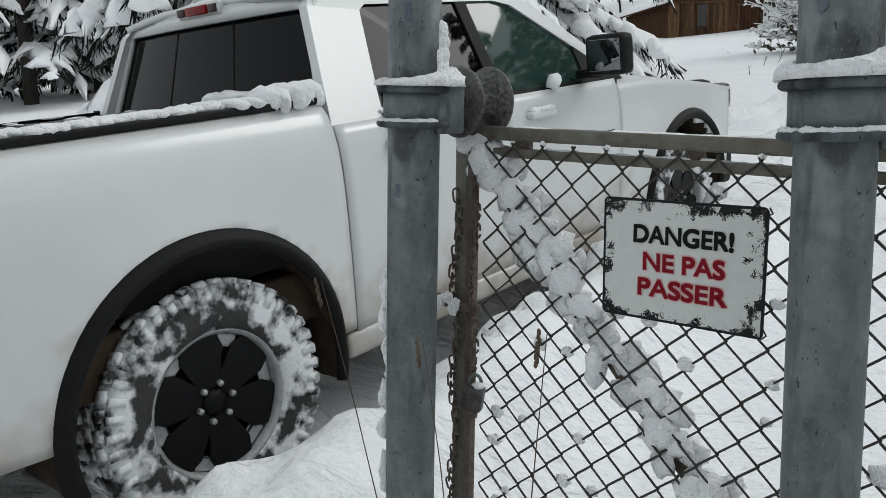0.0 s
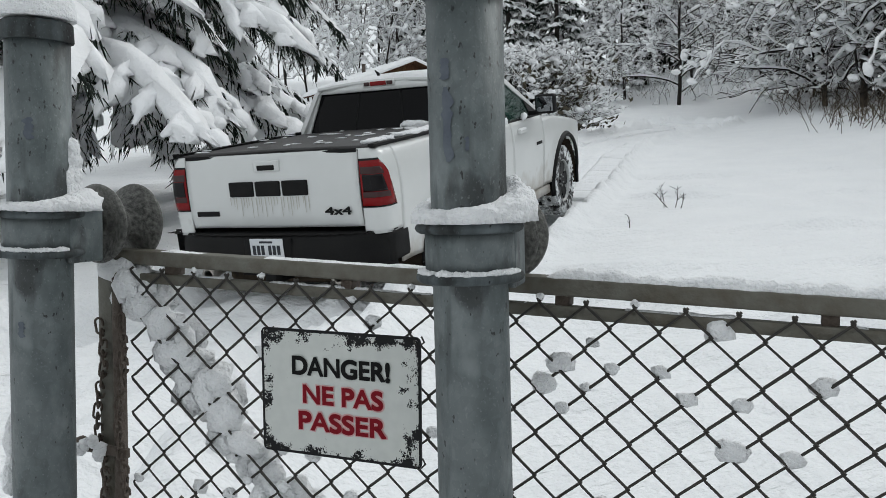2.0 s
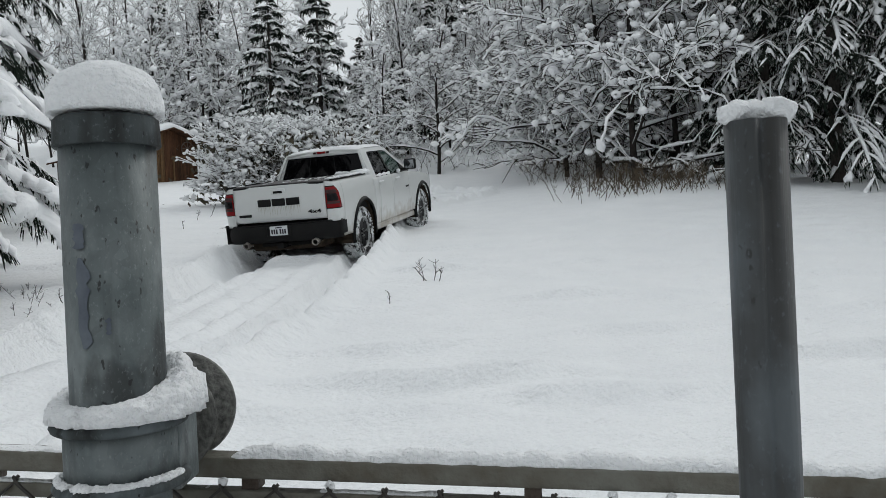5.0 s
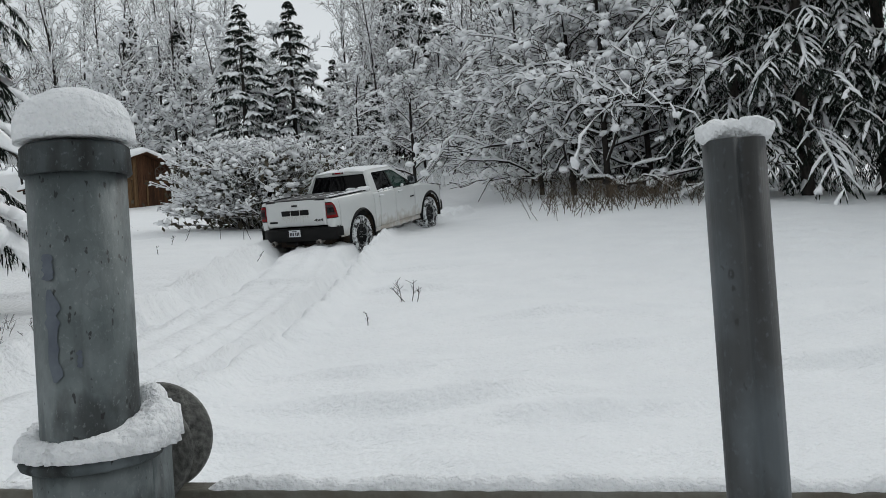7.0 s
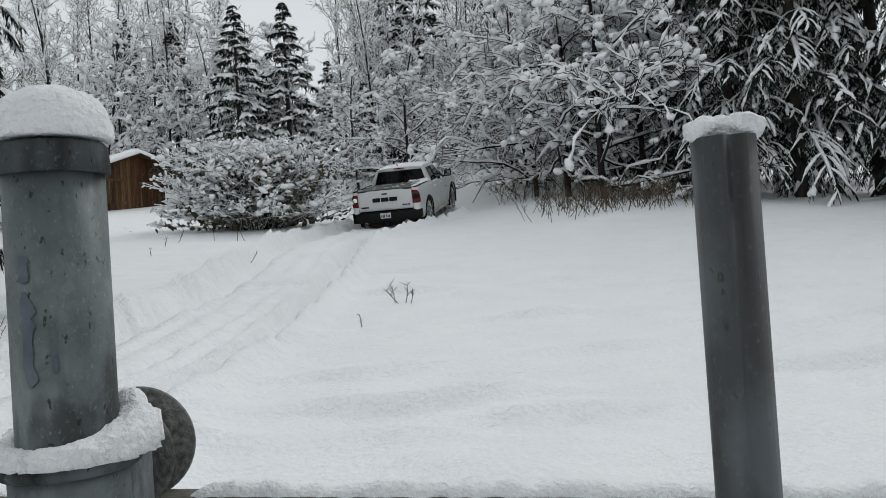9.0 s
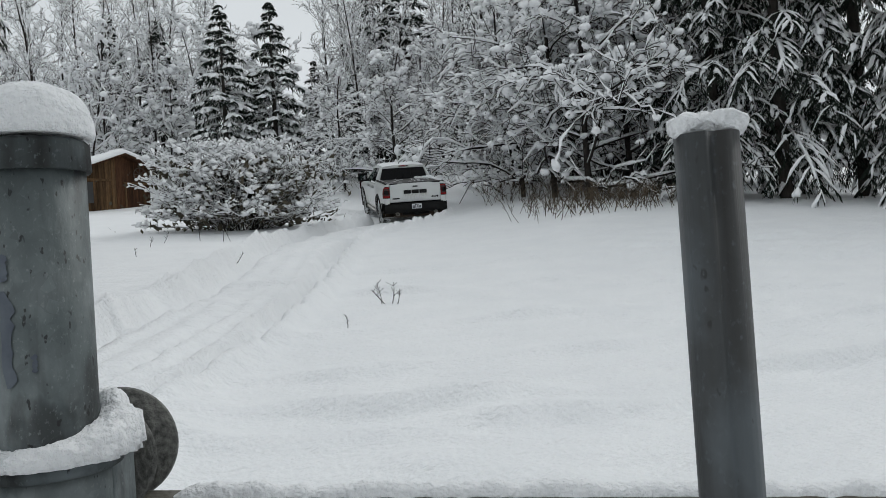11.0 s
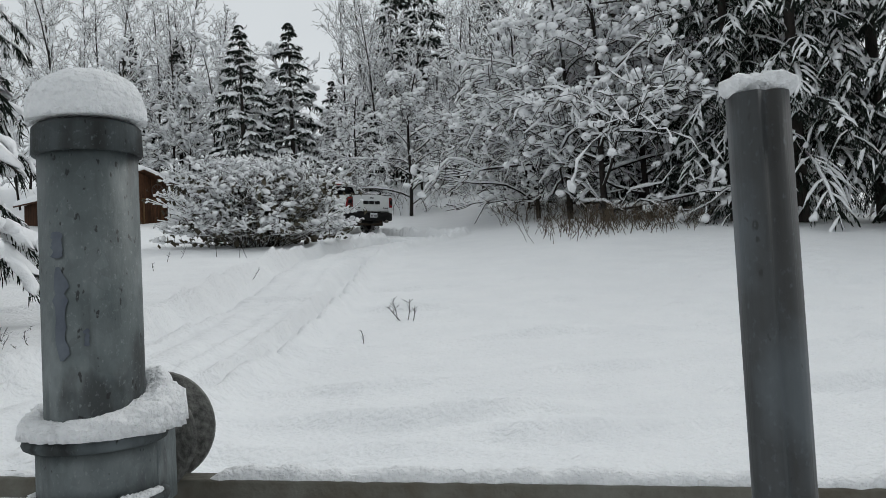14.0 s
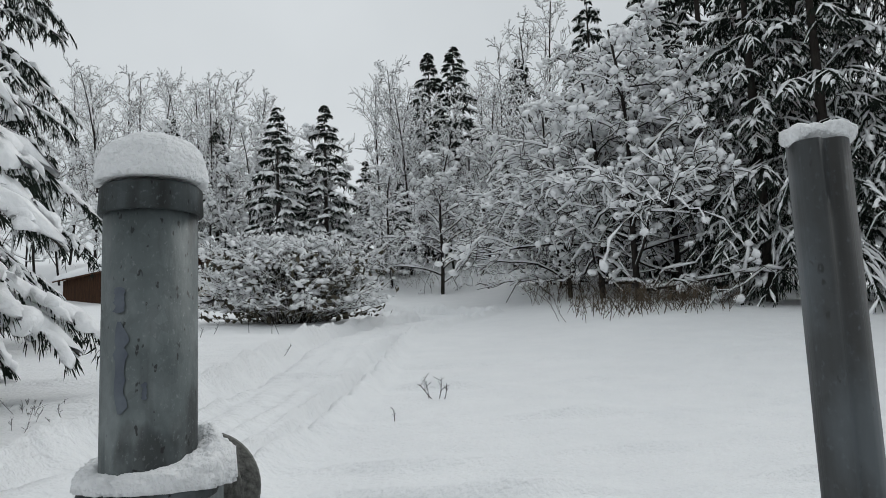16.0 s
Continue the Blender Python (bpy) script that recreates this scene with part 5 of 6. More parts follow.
    d /= np.linalg.norm(d, axis=1, keepdims=True) + 1e-9
    sd = np.cross(d, [0, 0, 1.0])
    sd /= np.linalg.norm(sd, axis=1, keepdims=True) + 1e-9
    sgn = rng.uniform(-1.0, 1.0, len(i))[:, None]
    at = at + sd * sgn * (0.75 * W[i])[:, None]
    at[:, 2] -= 0.5 * W[i] * sgn[:, 0] ** 2
    way = sd * sgn * rng.uniform(0.2, 1.0, (len(i), 1)) + d * rng.uniform(0.2, 0.9, (len(i), 1)) + np.array([0, 0, -1.0]) * rng.uniform(0.15, 0.95, (len(i), 1))
    way /= np.linalg.norm(way, axis=1, keepdims=True)
    ln = blade * rng.uniform(0.6, 1.3, (len(i), 1)) * (0.55 + 0.45 * np.minimum(1, W[i] / 0.2))[:, None]
    flatw = np.cross(way, rng.normal(size=way.shape))
    flatw /= np.linalg.norm(flatw, axis=1, keepdims=True) + 1e-9
    hw = flatw * ln * slim
    nv = np.stack([at - hw, at + hw, at + way * ln * 0.7 + hw * 0.8, at + way * ln], 1).reshape(-1, 3)
    nq = np.arange(len(nv)).reshape(-1, 4)
    trunk = tubes(np.array([[[0, 0, -0.6], [0, 0, height * 0.4], [0, 0, height * 0.99]]]), np.array([[radius * 0.055, radius * 0.04, 0.01]]), 9)
    return array_mesh("trunk", *trunk, BARK), array_mesh("boughs", *wood, BARK), array_mesh("needles", nv, nq, NEEDLE, False), array_mesh("snow_load", *snow, SNOW_TREE)


def put_tree(name, meshes, names, x, y, turn, size, label, category, group, sink=0.15, lean=(0, 0), stretch=1.0):
    t = thing(name, Matrix(), label, category, group)
    t.matrix_world = pose(x, y, snow_top(x, y) - sink, lean[0], lean[1], turn) @ Matrix.Diagonal((size, size, size * stretch, 1))
    for nm, me in zip(names, meshes):
        ob = mesh_part(nm, me, t)
        if nm != "trunk":
            tagged(ob, kind="stuff")
    return t


SPRUCE_PARTS = ("trunk", "bough_work", "needle_mass", "snow_load")


def polar(degrees_right, d):
    """A spot on the ground: degrees to the right of the gate's first outlook, and metres."""
    return d * math.sin(radians(degrees_right)), d * math.cos(radians(degrees_right))


rng = np.random.default_rng(7)
BIG_SPRUCE = spruce_meshes(rng, 12.5, 4.15, 26, 10, 12, 36, 0.22, 1.75, 0.50, 0.88, (0.045, 0.05), (0.020, 0.060), 0.60, 0.31, 0.06, (7, 8), (30, 75), 5, 0.36, 0.6)
put_tree("spruce", BIG_SPRUCE, SPRUCE_PARTS, *polar(-4.5, 11.8), 20, 1.0, "large spruce with boughs bowed under thick pillows of snow", "tree", "spruces", 0.1)
MID = [spruce_meshes(rng, 16.5, 3.4, 18, 8, 15, 22, 0.27, 1.35, 0.60, 0.58, (0.014, 0.028), (0.006, 0.028), 0.75, 0.34, 0.085, (4, 5), (30, 95), 5, 0.40, 0.42, 0.55) for _ in range(2)]
put_tree("spruce", MID[0], SPRUCE_PARTS, *polar(7.0, 19.5), 70, 0.95, "tall spruce with snow on every bough", "tree", "spruces", 0.3)
for k, (a, d, size) in enumerate(((59.0, 27.5, 0.98), (63.0, 27.0, 1.08), (67.5, 28.5, 1.15), (72.0, 26.5, 1.05), (53.0, 35.0, 1.0), (48.5, 38.0, 0.9))):
    put_tree("spruce", MID[k % 2], SPRUCE_PARTS, *polar(a, d), 47 * k, size, "dense dark spruce with snow caught in its drooping boughs", "tree", "spruces", 0.2)
FIRS = [spruce_meshes(rng, 11.3, 2.5, 17, 6, 7, 9, 0.36, 0.9, 0.42, 0.95, (0.060, 0.05), (0.042, 0.045), 0.60, 0.42, 0.10, (4, 5), (32, 75), 5, 0.45) for _ in range(2)]
# woods on the near side of the gate, which the glass of the truck mirrors
for k, (a, d, size) in enumerate(((80, 24, 0.95), (158, 14, 0.95), (185, 15, 0.95), (215, 14, 0.95), (245, 16, 0.95))):
    put_tree("spruce", FIRS[k % 2], SPRUCE_PARTS, *polar(a, d), 53 * k, 1.5 * size, "dense dark spruce across the road from the gate", "tree", "spruces", 0.3)
for k, (a, d, size) in enumerate(((26.1, 43, 0.88), (29.4, 44, 0.90), (38.7, 55, 1.38), (36.9, 55, 1.34), (22.0, 50, 0.85), (19.0, 55, 0.9), (-22, 30, 1.3), (-26, 28, 1.4), (-24, 46, 1.1), (-28, 34, 1.3), (43.5, 52, 1.2), (62, 37, 1.8), (56, 38, 1.7), (32.2, 49, 0.62), (34.6, 46, 0.5))):
    put_tree("fir", FIRS[k % 2], SPRUCE_PARTS, *polar(a, d), 61 * k, 1.2 * size, "conical fir dusted with snow", "tree", "firs", 0.3, (0, 0), 0.83)


def bare_tree_meshes(rng, height, spread, limbs, subs, twigs, trunk_r=0.11, arch=0.0, start=0.25, upward=0.9, snow=0.03, thin=0.010, clump=0.05, tops=0.3, fine=0.14):
    """A leafless tree: dark wood, rolls of snow on its limbs and clumps of snow on its twigs, with gaps between."""
    levels = [([], []) for _ in range(4)]
    count = (7, 7, 5, 3)

    def branch(level, p0, d, l, r, bend, wild):
        q = np.linspace(0, 1, count[level])
        wob, wob2 = rng.normal(0, wild * l, 3), rng.normal(0, 0.5 * wild * l, 3)
        pts = p0 + d * (l * q)[:, None] + wob * np.sin(math.pi * q)[:, None] + wob2 * np.sin(2 * math.pi * q)[:, None]
        pts[:, 2] -= bend * l * q * q
        levels[level][0].append(pts)
        levels[level][1].append(np.maximum(r * (1 - 0.72 * q), thin))
        return pts

    def on(pts, t):
        x = t * (len(pts) - 1.001)
        j = int(x)
        return pts[j] + (pts[j + 1] - pts[j]) * (x - j)

    def unit(v):
        return v / (np.linalg.norm(v) + 1e-9)
    trunk = branch(0, np.array([0, 0, -0.4]), unit(np.array([rng.normal(0, 0.05), rng.normal(0, 0.05), 1.0])), height * 0.98, trunk_r, 0.0, 0.02)
    for k in range(limbs):
        t = start + (0.97 - start) * (k + rng.random()) / limbs
        phi = 2.4 * k + rng.uniform(-0.5, 0.5)
        d = unit(np.array([math.cos(phi), math.sin(phi), upward * rng.uniform(0.6, 1.3)]))
        l = spread * (1.12 - t) ** 0.7 * rng.uniform(0.7, 1.2)
        a = branch(1, on(trunk, t), d, l, trunk_r * (0.50 - 0.30 * t), arch * rng.uniform(0.6, 1.3), 0.05)
        for i in range(subs):
            u = 0.15 + 0.85 * (i + rng.random()) / subs
            dd = unit(d * 0.8 + rng.normal(0, 0.55, 3) + np.array([0, 0, 0.18 * upward]))
            b = branch(2, on(a, min(u, 0.99)), dd, l * 0.40 * rng.uniform(0.6, 1.2) * (1.25 - 0.6 * u), trunk_r * 0.13 + 0.003, arch * rng.uniform(0.4, 1.4), 0.09)
            for _ in range(twigs):
                v = rng.uniform(0.1, 1.0)
                branch(3, on(b, min(v, 0.99)), unit(dd * 0.7 + rng.normal(0, 0.6, 3)), l * fine * rng.uniform(0.5, 1.5), 0.005, arch * rng.uniform(0.3, 1.5), 0.10)
    wv, wq, sv, sq = [], [], [], []

    def put(V, Q, vs, qs):
        qs.append(Q + sum(len(x) for x in vs))
        vs.append(V)
    for lv, (P, R) in enumerate(levels):
        P, R = np.array(P), np.array(R)
        put(*tubes(P, R, 5 if lv == 0 else 3), wv, wq)
        if lv == 0:
            continue
        T = P[:, -1] - P[:, 0]
        steep = np.abs(T[:, 2]) / (np.linalg.norm(T, axis=1) + 1e-9)
        ok = (steep < 0.93) & (rng.random(len(P)) < (0.95, 0.95, 0.85, 0.62)[lv])
        P, R = P[ok], R[ok]
        Rs = R * 0.65 + snow * (1.0, 0.75, 0.75, 0.65)[lv] * rng.uniform(0.15, 1.7, R.shape)
        Rs[:, 0] *= 0.5
        Rs[:, -1] *= 0.45
        up = np.zeros_like(P)
        up[:, :, 2] = R * 0.7 + Rs * 0.55
        put(*tubes(P + up, Rs, 4 if lv < 3 else 3, 0.85), sv, sq)
        if lv >= 2:
            pick = rng.random(len(P)) < tops
            m = int(pick.sum())
            C = P[pick, -1] * 0.8 + P[pick, -2] * 0.2
            size = clump * rng.uniform(0.5, 1.5, m)
            way = rng.normal(0, 1, (m, 3))
            way[:, 2] *= 0.35
            way /= np.linalg.norm(way, axis=1, keepdims=True)
            e = np.linspace(-1, 1, 4)
            C = C[:, None] + way[:, None] * (e[None, :, None] * size[:, None, None] * 1.25)
            C[..., 2] += 0.3 * size[:, None]
            put(*tubes(C, size[:, None] * np.array([0.3, 1.0, 0.95, 0.25])[None] * rng.uniform(0.75, 1.25, (m, 4)), 5, 0.8), sv, sq)
    return array_mesh("branches", np.concatenate(wv), np.concatenate(wq), TWIG), array_mesh("snow_lines", np.concatenate(sv), np.concatenate(sq), SNOW_TREE)


BARE_PARTS = ("branch_work", "snow_line")
BIRCH = [bare_tree_meshes(rng, 12.5, 3.9, 20, 7, 3, 0.085, 0.02, 0.22, 1.7, 0.036, 0.008, 0.06, 0.18, 0.20) for _ in range(3)]
ARCH = [bare_tree_meshes(rng, 9.5, 5.2, 20, 9, 7, 0.12, 0.34, 0.08, 0.75, 0.058, 0.012, 0.105, 0.55) for _ in range(3)]
THICK = [bare_tree_meshes(rng, 7.0, 3.2, 14, 6, 4, 0.055, 0.10, 0.10, 1.0, 0.058, 0.009, 0.10, 0.5, 0.20) for _ in range(2)]
random.seed(21)
# tall birches on the skyline
for k, (a, d, size) in enumerate(((11.0, 50, 0.98), (14.2, 48, 1.02), (15.4, 52, 1.04), (17.0, 50, 1.02), (18.6, 47, 0.98), (20.2, 52, 1.06), (21.4, 48, 0.98), (22.8, 50, 1.0), (24.0, 48, 0.92), (26.8, 53, 0.80), (19.4, 58, 1.08), (30.2, 56, 0.62), (33.2, 47, 1.0), (34.2, 50, 1.10), (35.2, 46, 0.98), (36.3, 52, 1.0), (38.2, 48, 0.92), (40.0, 45, 0.95), (42.0, 49, 1.15), (44.0, 44, 1.15), (46.0, 48, 1.3), (-27, 44, 1.1), (-24.5, 42, 1.0), (-30, 48, 1.1), (12.8, 58, 1.1), (34.8, 57, 1.05), (8.0, 46, 1.0), (16.2, 60, 1.15), (22.0, 60, 1.1), (24.8, 58, 0.95), (40.8, 54, 1.1))):
    put_tree("birch", BIRCH[k % 3], BARE_PARTS, *polar(a, d), 83 * k, size, "tall bare birch with snow-lined twigs", "tree", "bare trees", 0.2)
for k in range(3):
    put_tree("birch", BIRCH[k % 3], BARE_PARTS, *polar(105 + 60 * k, 22), 83 * k, 0.9, "tall bare birch across the road from the gate", "tree", "bare trees", 0.2)
# arching snow-laden trees along the edge of the field
for k, (a, d, size) in enumerate(((45.6, 36, 0.72), (46.2, 31.5, 0.85), (48.3, 29.5, 1.0), (50.8, 27.0, 1.05), (53.6, 28.5, 1.0), (56.0, 30.0, 1.0), (45.0, 38, 1.0), (48.5, 35, 1.15), (42.5, 46, 0.95), (51.5, 33, 1.25), (39.0, 49, 0.85), (37.3, 38, 0.80), (33.8, 41, 0.70))):
    put_tree("arching_tree", ARCH[k % 3], BARE_PARTS, *polar(a, d), 97 * k + 11, size, "spreading leafless tree bowed under snow-covered branches", "tree", "bare trees", 0.2)
# undergrowth of young trees that closes the wood
for k in range(22):
    a = 10 + 36 * (k + 0.5) / 22 + random.uniform(-0.6, 0.6)
    d = random.uniform(45, 62)
    put_tree("young_tree", THICK[k % 2], BARE_PARTS, *polar(a, d), 71 * k, random.uniform(0.85, 1.35), "young leafless tree in the wood, furred with snow", "tree", "undergrowth", 0.2)
for k in range(7):
    a = -30 + 9 * k / 7
    put_tree("young_tree", THICK[k % 2], BARE_PARTS, *polar(a, random.uniform(30, 44)), 71 * k, random.uniform(1.0, 1.4), "young leafless tree in the wood, furred with snow", "tree", "undergrowth", 0.2)


# ---- the broad bush beside the drive ----
def build_bush():
    rng = np.random.default_rng(5)
    bush = thing("bush", pose(*polar(27.0, 24.3), snow_top(*polar(27.0, 24.3)) - 0.05, 0, 0, -27), "broad leafless bush loaded with clumps of snow", "bush")
    P, R, tips = [], [], []
    for k in range(430):
        x0, y0 = float(np.clip(rng.normal(0, 0.75), -1.3, 1.3)), float(np.clip(rng.normal(0, 0.45), -0.8, 0.8))
        phi, out = rng.uniform(0, 2 * math.pi), rng.random() ** 0.5
        low = rng.uniform(0.25, 1.06) if out > 0.8 else rng.uniform(0.62, 1.06)
        tip = np.array([x0 * 0.9 + math.cos(phi) * 2.0 * out, y0 + math.sin(phi) * 1.35 * out, 2.55 * math.sqrt(max(0.02, 1 - 0.88 * out * out)) * low])
        p0, mid = np.array([x0 * 0.5, y0 * 0.5, 0.0]), np.array([x0 * 0.6 + tip[0] * 0.35, y0 * 0.6 + tip[1] * 0.35, tip[2] * 0.72])
        pts = np.array([p0, mid, (mid + tip) / 2 + rng.normal(0, 0.08, 3), tip])
        P.append(pts)
        R.append([0.018, 0.012, 0.009, 0.005])
        for _ in range(7):
            u = rng.uniform(0.2, 1)
            s0 = pts[2] * (1 - u) + tip * u
            d = rng.normal(0, 0.2, 3)
            d[2] = abs(d[2]) * 0.6
            e = s0 + d + (tip - mid) * 0.12
            P.append(np.array([s0, s0 * 0.67 + e * 0.33, s0 * 0.33 + e * 0.67, e]))
            R.append([0.006, 0.005, 0.005, 0.004])
            tips.append(e)
            if rng.random() < 0.5:
                tips.append(s0)
    mesh_part("branch_work", array_mesh("branches", *tubes(P, R, 3), TWIG), bush)
    P, R = np.array(P), np.array(R)
    Rs = R * 0.7 + 0.014
    lift = np.zeros_like(P)
    lift[:, :, 2] = 0.017
    side = np.abs((P[:, -1] - P[:, 0])[:, 2]) / np.linalg.norm(P[:, -1] - P[:, 0], axis=1) < 0.9
    mesh_part("snow_line", array_mesh("snow_lines", *tubes(P[side] + lift[side], Rs[side], 3, 0.8), SNOW_TREE), bush)
    # clumps: short fat rolls on the outer twigs
    tips = np.array(tips)
    pick = rng.random(len(tips)) < 0.80
    tips = tips[pick]
    n = len(tips)
    way = rng.normal(0, 1, (n, 3))
    way[:, 2] = -np.abs(way[:, 2]) * 0.5
    way /= np.linalg.norm(way, axis=1, keepdims=True)
    size = rng.uniform(0.028, 0.062, n) * np.where(rng.random(n) < 0.12, 1.7, 1.0)
    s = np.linspace(-1, 1, 5)
    C = tips[:, None] + way[:, None] * (s[None, :, None] * size[:, None, None] * 1.5)
    rr = size[:, None] * np.array([0.25, 0.85, 1.0, 0.8, 0.2])[None] * rng.uniform(0.75, 1.25, (n, 5))
    mesh_part("snow_load", array_mesh("snow_clumps", *tubes(C, rr, 6, 0.75), SNOW_TREE), bush)
    # withered leaves in the dark heart of the bush
    m = 3500
    c = np.stack([rng.normal(0, 1.05, m), rng.normal(0, 0.62, m), rng.uniform(0.1, 2.0, m)], 1)
    d1, d2 = rng.normal(0, 0.05, (m, 3)), rng.normal(0, 0.035, (m, 3))
    lv = np.stack([c - d1, c + d2, c + d1, c - d2], 1).reshape(-1, 3)
    mesh_part("leaf_mass", array_mesh("leaves", lv, np.arange(len(lv)).reshape(-1, 4), WITHERED, False), bush)

    for ob in bush.children:
        tagged(ob, kind="stuff")


build_bush()


# ---- snow, chain and lock on the gate ----
def ridge_snow(name, parent, x0, x1, y, z, wide, high, seed, label, gaps=0.0):
    """A low uneven ridge of snow along a bar that runs in x."""
    bm = bmesh.new()
    n = max(8, int((x1 - x0) / 0.006))
    rows = []
    for i in range(n + 1):
        x = x0 + (x1 - x0) * i / n
        k = 0.72 + 0.5 * noise.noise(Vector((x * 9, seed, 0))) + 0.30 * noise.noise(Vector((x * 34, seed, 1))) + 0.16 * noise.noise(Vector((x * 90, seed, 2)))
        if gaps and noise.noise(Vector((x * 6, seed, 5))) < gaps - 0.4:
            k *= 0.12
        k = max(0.06, k) * min(1.0, 0.1 + i * 0.2, 0.1 + (n - i) * 0.2)
        rows.append([bm.verts.new((x, y + wide * math.cos(a) * (0.9 + 0.2 * noise.noise(Vector((x * 40, a, seed)))), z - 0.002 + high * k * math.sin(a) ** 0.8)) for a in (math.pi * j / 8 for j in range(9))])
    for a, b in zip(rows, rows[1:]):
        for j in range(8):
            bm.faces.new((a[j], a[j + 1], b[j + 1], b[j]))
    return part(name, bm, SNOW_CRUST, parent, label)


ridge_snow("rail_snow", leaf, 0.87, LEAF_LONG, 0.033, 0.041, 0.022, 0.024, 1.0, "ridge of crumbly snow on the rail")
ridge_snow("rail_snow", leaf, 0.06, 0.80, 0.033, 0.041, 0.021, 0.006, 4.0, "thin crust of snow on the rail", 0.35)
ridge_snow("bar_snow", leaf, 0.08, LEAF_LONG, 0.022, -0.004, 0.010, 0.007, 7.0, "thin snow on the lower bar", 0.4)

random.seed(31)
bm = bmesh.new()
for k in range(150):                                   # snow hanging along the brace
    s = random.random() ** 1.6
    x, z = -0.02 + 1.05 * s + random.uniform(-0.035, 0.055), -0.045 - 1.13 * s + random.uniform(-0.01, 0.06)
    lump(bm, (x, 0.032 + random.uniform(-0.03, 0.02), z), (random.uniform(0.018, 0.05), random.uniform(0.010, 0.024), random.uniform(0.018, 0.045)), 0.5, 2, k)
tagged(part("brace_snow", bm, SNOW_CRUST, leaf, "lumps of snow along the diagonal brace"), kind="stuff")
bm = bmesh.new()
for k in range(560):                                  # clumps caught in the mesh
    col, row = random.randint(0, int(2 * LEAF_LONG / PITCH) - 2), random.randint(1, 32)
    if (col + row) % 2:
        col += 1
    x, z = PITCH / 2 * col + PITCH / 4, 0.004 - DROP / 2 * row
    if x < 0.8 and random.random() < 0.55:
        continue
    big = random.uniform(0.6, 1.7) if x > 0.8 else random.uniform(0.6, 1.2)
    lump(bm, (x + random.uniform(-0.004, 0.012), random.uniform(0.0, 0.012), z + 0.010), (0.016 * big, 0.009 * big, 0.012 * big), 0.45, 2, k)
for k in range(46):                                   # knobs of snow on the top loops
    x = PITCH * (k + 0.25) if k < 44 else 0.05
    if random.random() < 0.3:
        lump(bm, (x, 0.002, 0.010), (0.007, 0.006, 0.006), 0.5, 2, k)
tagged(part("mesh_snow", bm, SNOW_CRUST, leaf, "small clumps of snow caught in the mesh"), kind="stuff")
bm = bmesh.new()
for k in range(44):                                   # snow plastered on the far post
    z = random.uniform(0.25, 1.22)
    lump(bm, (-0.050 + random.uniform(-0.008, 0.006), -0.022 + random.uniform(-0.012, 0.03), z), (0.014, 0.020, random.uniform(0.02, 0.05)), 0.45, 2, k)
for k in range(16):
    z = random.uniform(1.64, 1.75)
    lump(bm, (0.047, 0.028 + random.uniform(-0.01, 0.014), z), (0.012, 0.016, 0.024), 0.4, 2, k + 60)
tagged(part("stuck_snow", bm, SNOW_CRUST, post_far, "snow stuck to the post's weather side"), kind="stuff")
for where, z0, seed in ((post_far, 1.555, 2.0), (post_near, 1.520, 6.0)):
    bm = bmesh.new()
    for k in range(40):
        a = radians(-170 + 4.4 * k)
        rr = POST_R + 0.015
        h = 0.5 + 0.7 * noise.noise(Vector((k * 0.35, seed, 0)))
        if h > 0.25:
            lump(bm, (rr * math.cos(a), rr * math.sin(a), z0 + 0.007), (0.008, 0.008, 0.006 * h + 0.002), 0.4, 1, k)
    tagged(part("ring_snow", bm, SNOW_CRUST, where, "thin line of snow on the lower clamp ring"), kind="stuff")


def link_mesh():
    bm = bmesh.new()
    n, pts = 14, []
    for k in range(n + 1):
        a = 2 * math.pi * k / n
        pts.append((0.0075 * math.cos(a), 0, 0.0085 * math.sin(a) + (0.0085 if math.sin(a) > 0 else -0.0085 if math.sin(a) < 0 else 0)))
    tube(bm, pts, 0.0026, 6, False)
    me = bpy.data.meshes.new("link")
    bm.to_mesh(me)
    bm.free()
    me.materials.append(RUST)
    me.shade_smooth()
    return me


LINK = link_mesh()
chain = thing("lock_chain", LEAF_POSE, "rusty steel chain wound round the gate's end and hanging", "chain")
random.seed(8)
for k in range(21):
    o = new("link", LINK)
    o.parent = chain
    o.matrix_local = pose(0.004 + 0.010 * math.sin(k * 0.5), -0.018, -0.10 - 0.0225 * k, random.uniform(-8, 8), random.uniform(-8, 8), 90 * (k % 2) + 20)
for k in range(46):
    o = new("link", LINK)
    o.parent = chain
    o.matrix_local = pose(-0.070 + 0.010 * math.sin(k * 0.55), 0.003, -0.12 - 0.0225 * k, random.uniform(-10, 10), random.uniform(-10, 10), 90 * (k % 2) + 30)
lock = thing("padlock", LEAF_POSE @ pose(0.012, -0.022, -0.585, 0, 8, 20), "black covered padlock hanging from the chain", "padlock")
bm = bmesh.new()
box(bm, -0.026, 0.026, -0.016, 0.016, -0.030, 0.030, 0.008)
part("body", bm, PADLOCK, lock)
bm = bmesh.new()
tube(bm, [(-0.015, 0, 0.02)] + [(0.015 * math.cos(a), 0, 0.040 + 0.017 * math.sin(a)) for a in (math.pi - math.pi * k / 8 for k in range(9))] + [(0.015, 0, 0.02)], 0.0042, 8)
part("shackle", bm, GALVANISED, lock)
bm = bmesh.new()
lathe(bm, [(0.014, -0.05), (0.018, -0.046), (0.017, -0.028), (0.012, -0.026)], 16)
part("key_cover", bm, RUST, lock)
bm = bmesh.new()
lump(bm, (0.012, -0.008, 0.036), (0.014, 0.012, 0.008), 0.4, 2, 4)
part("frost", bm, SNOW_CRUST, lock)
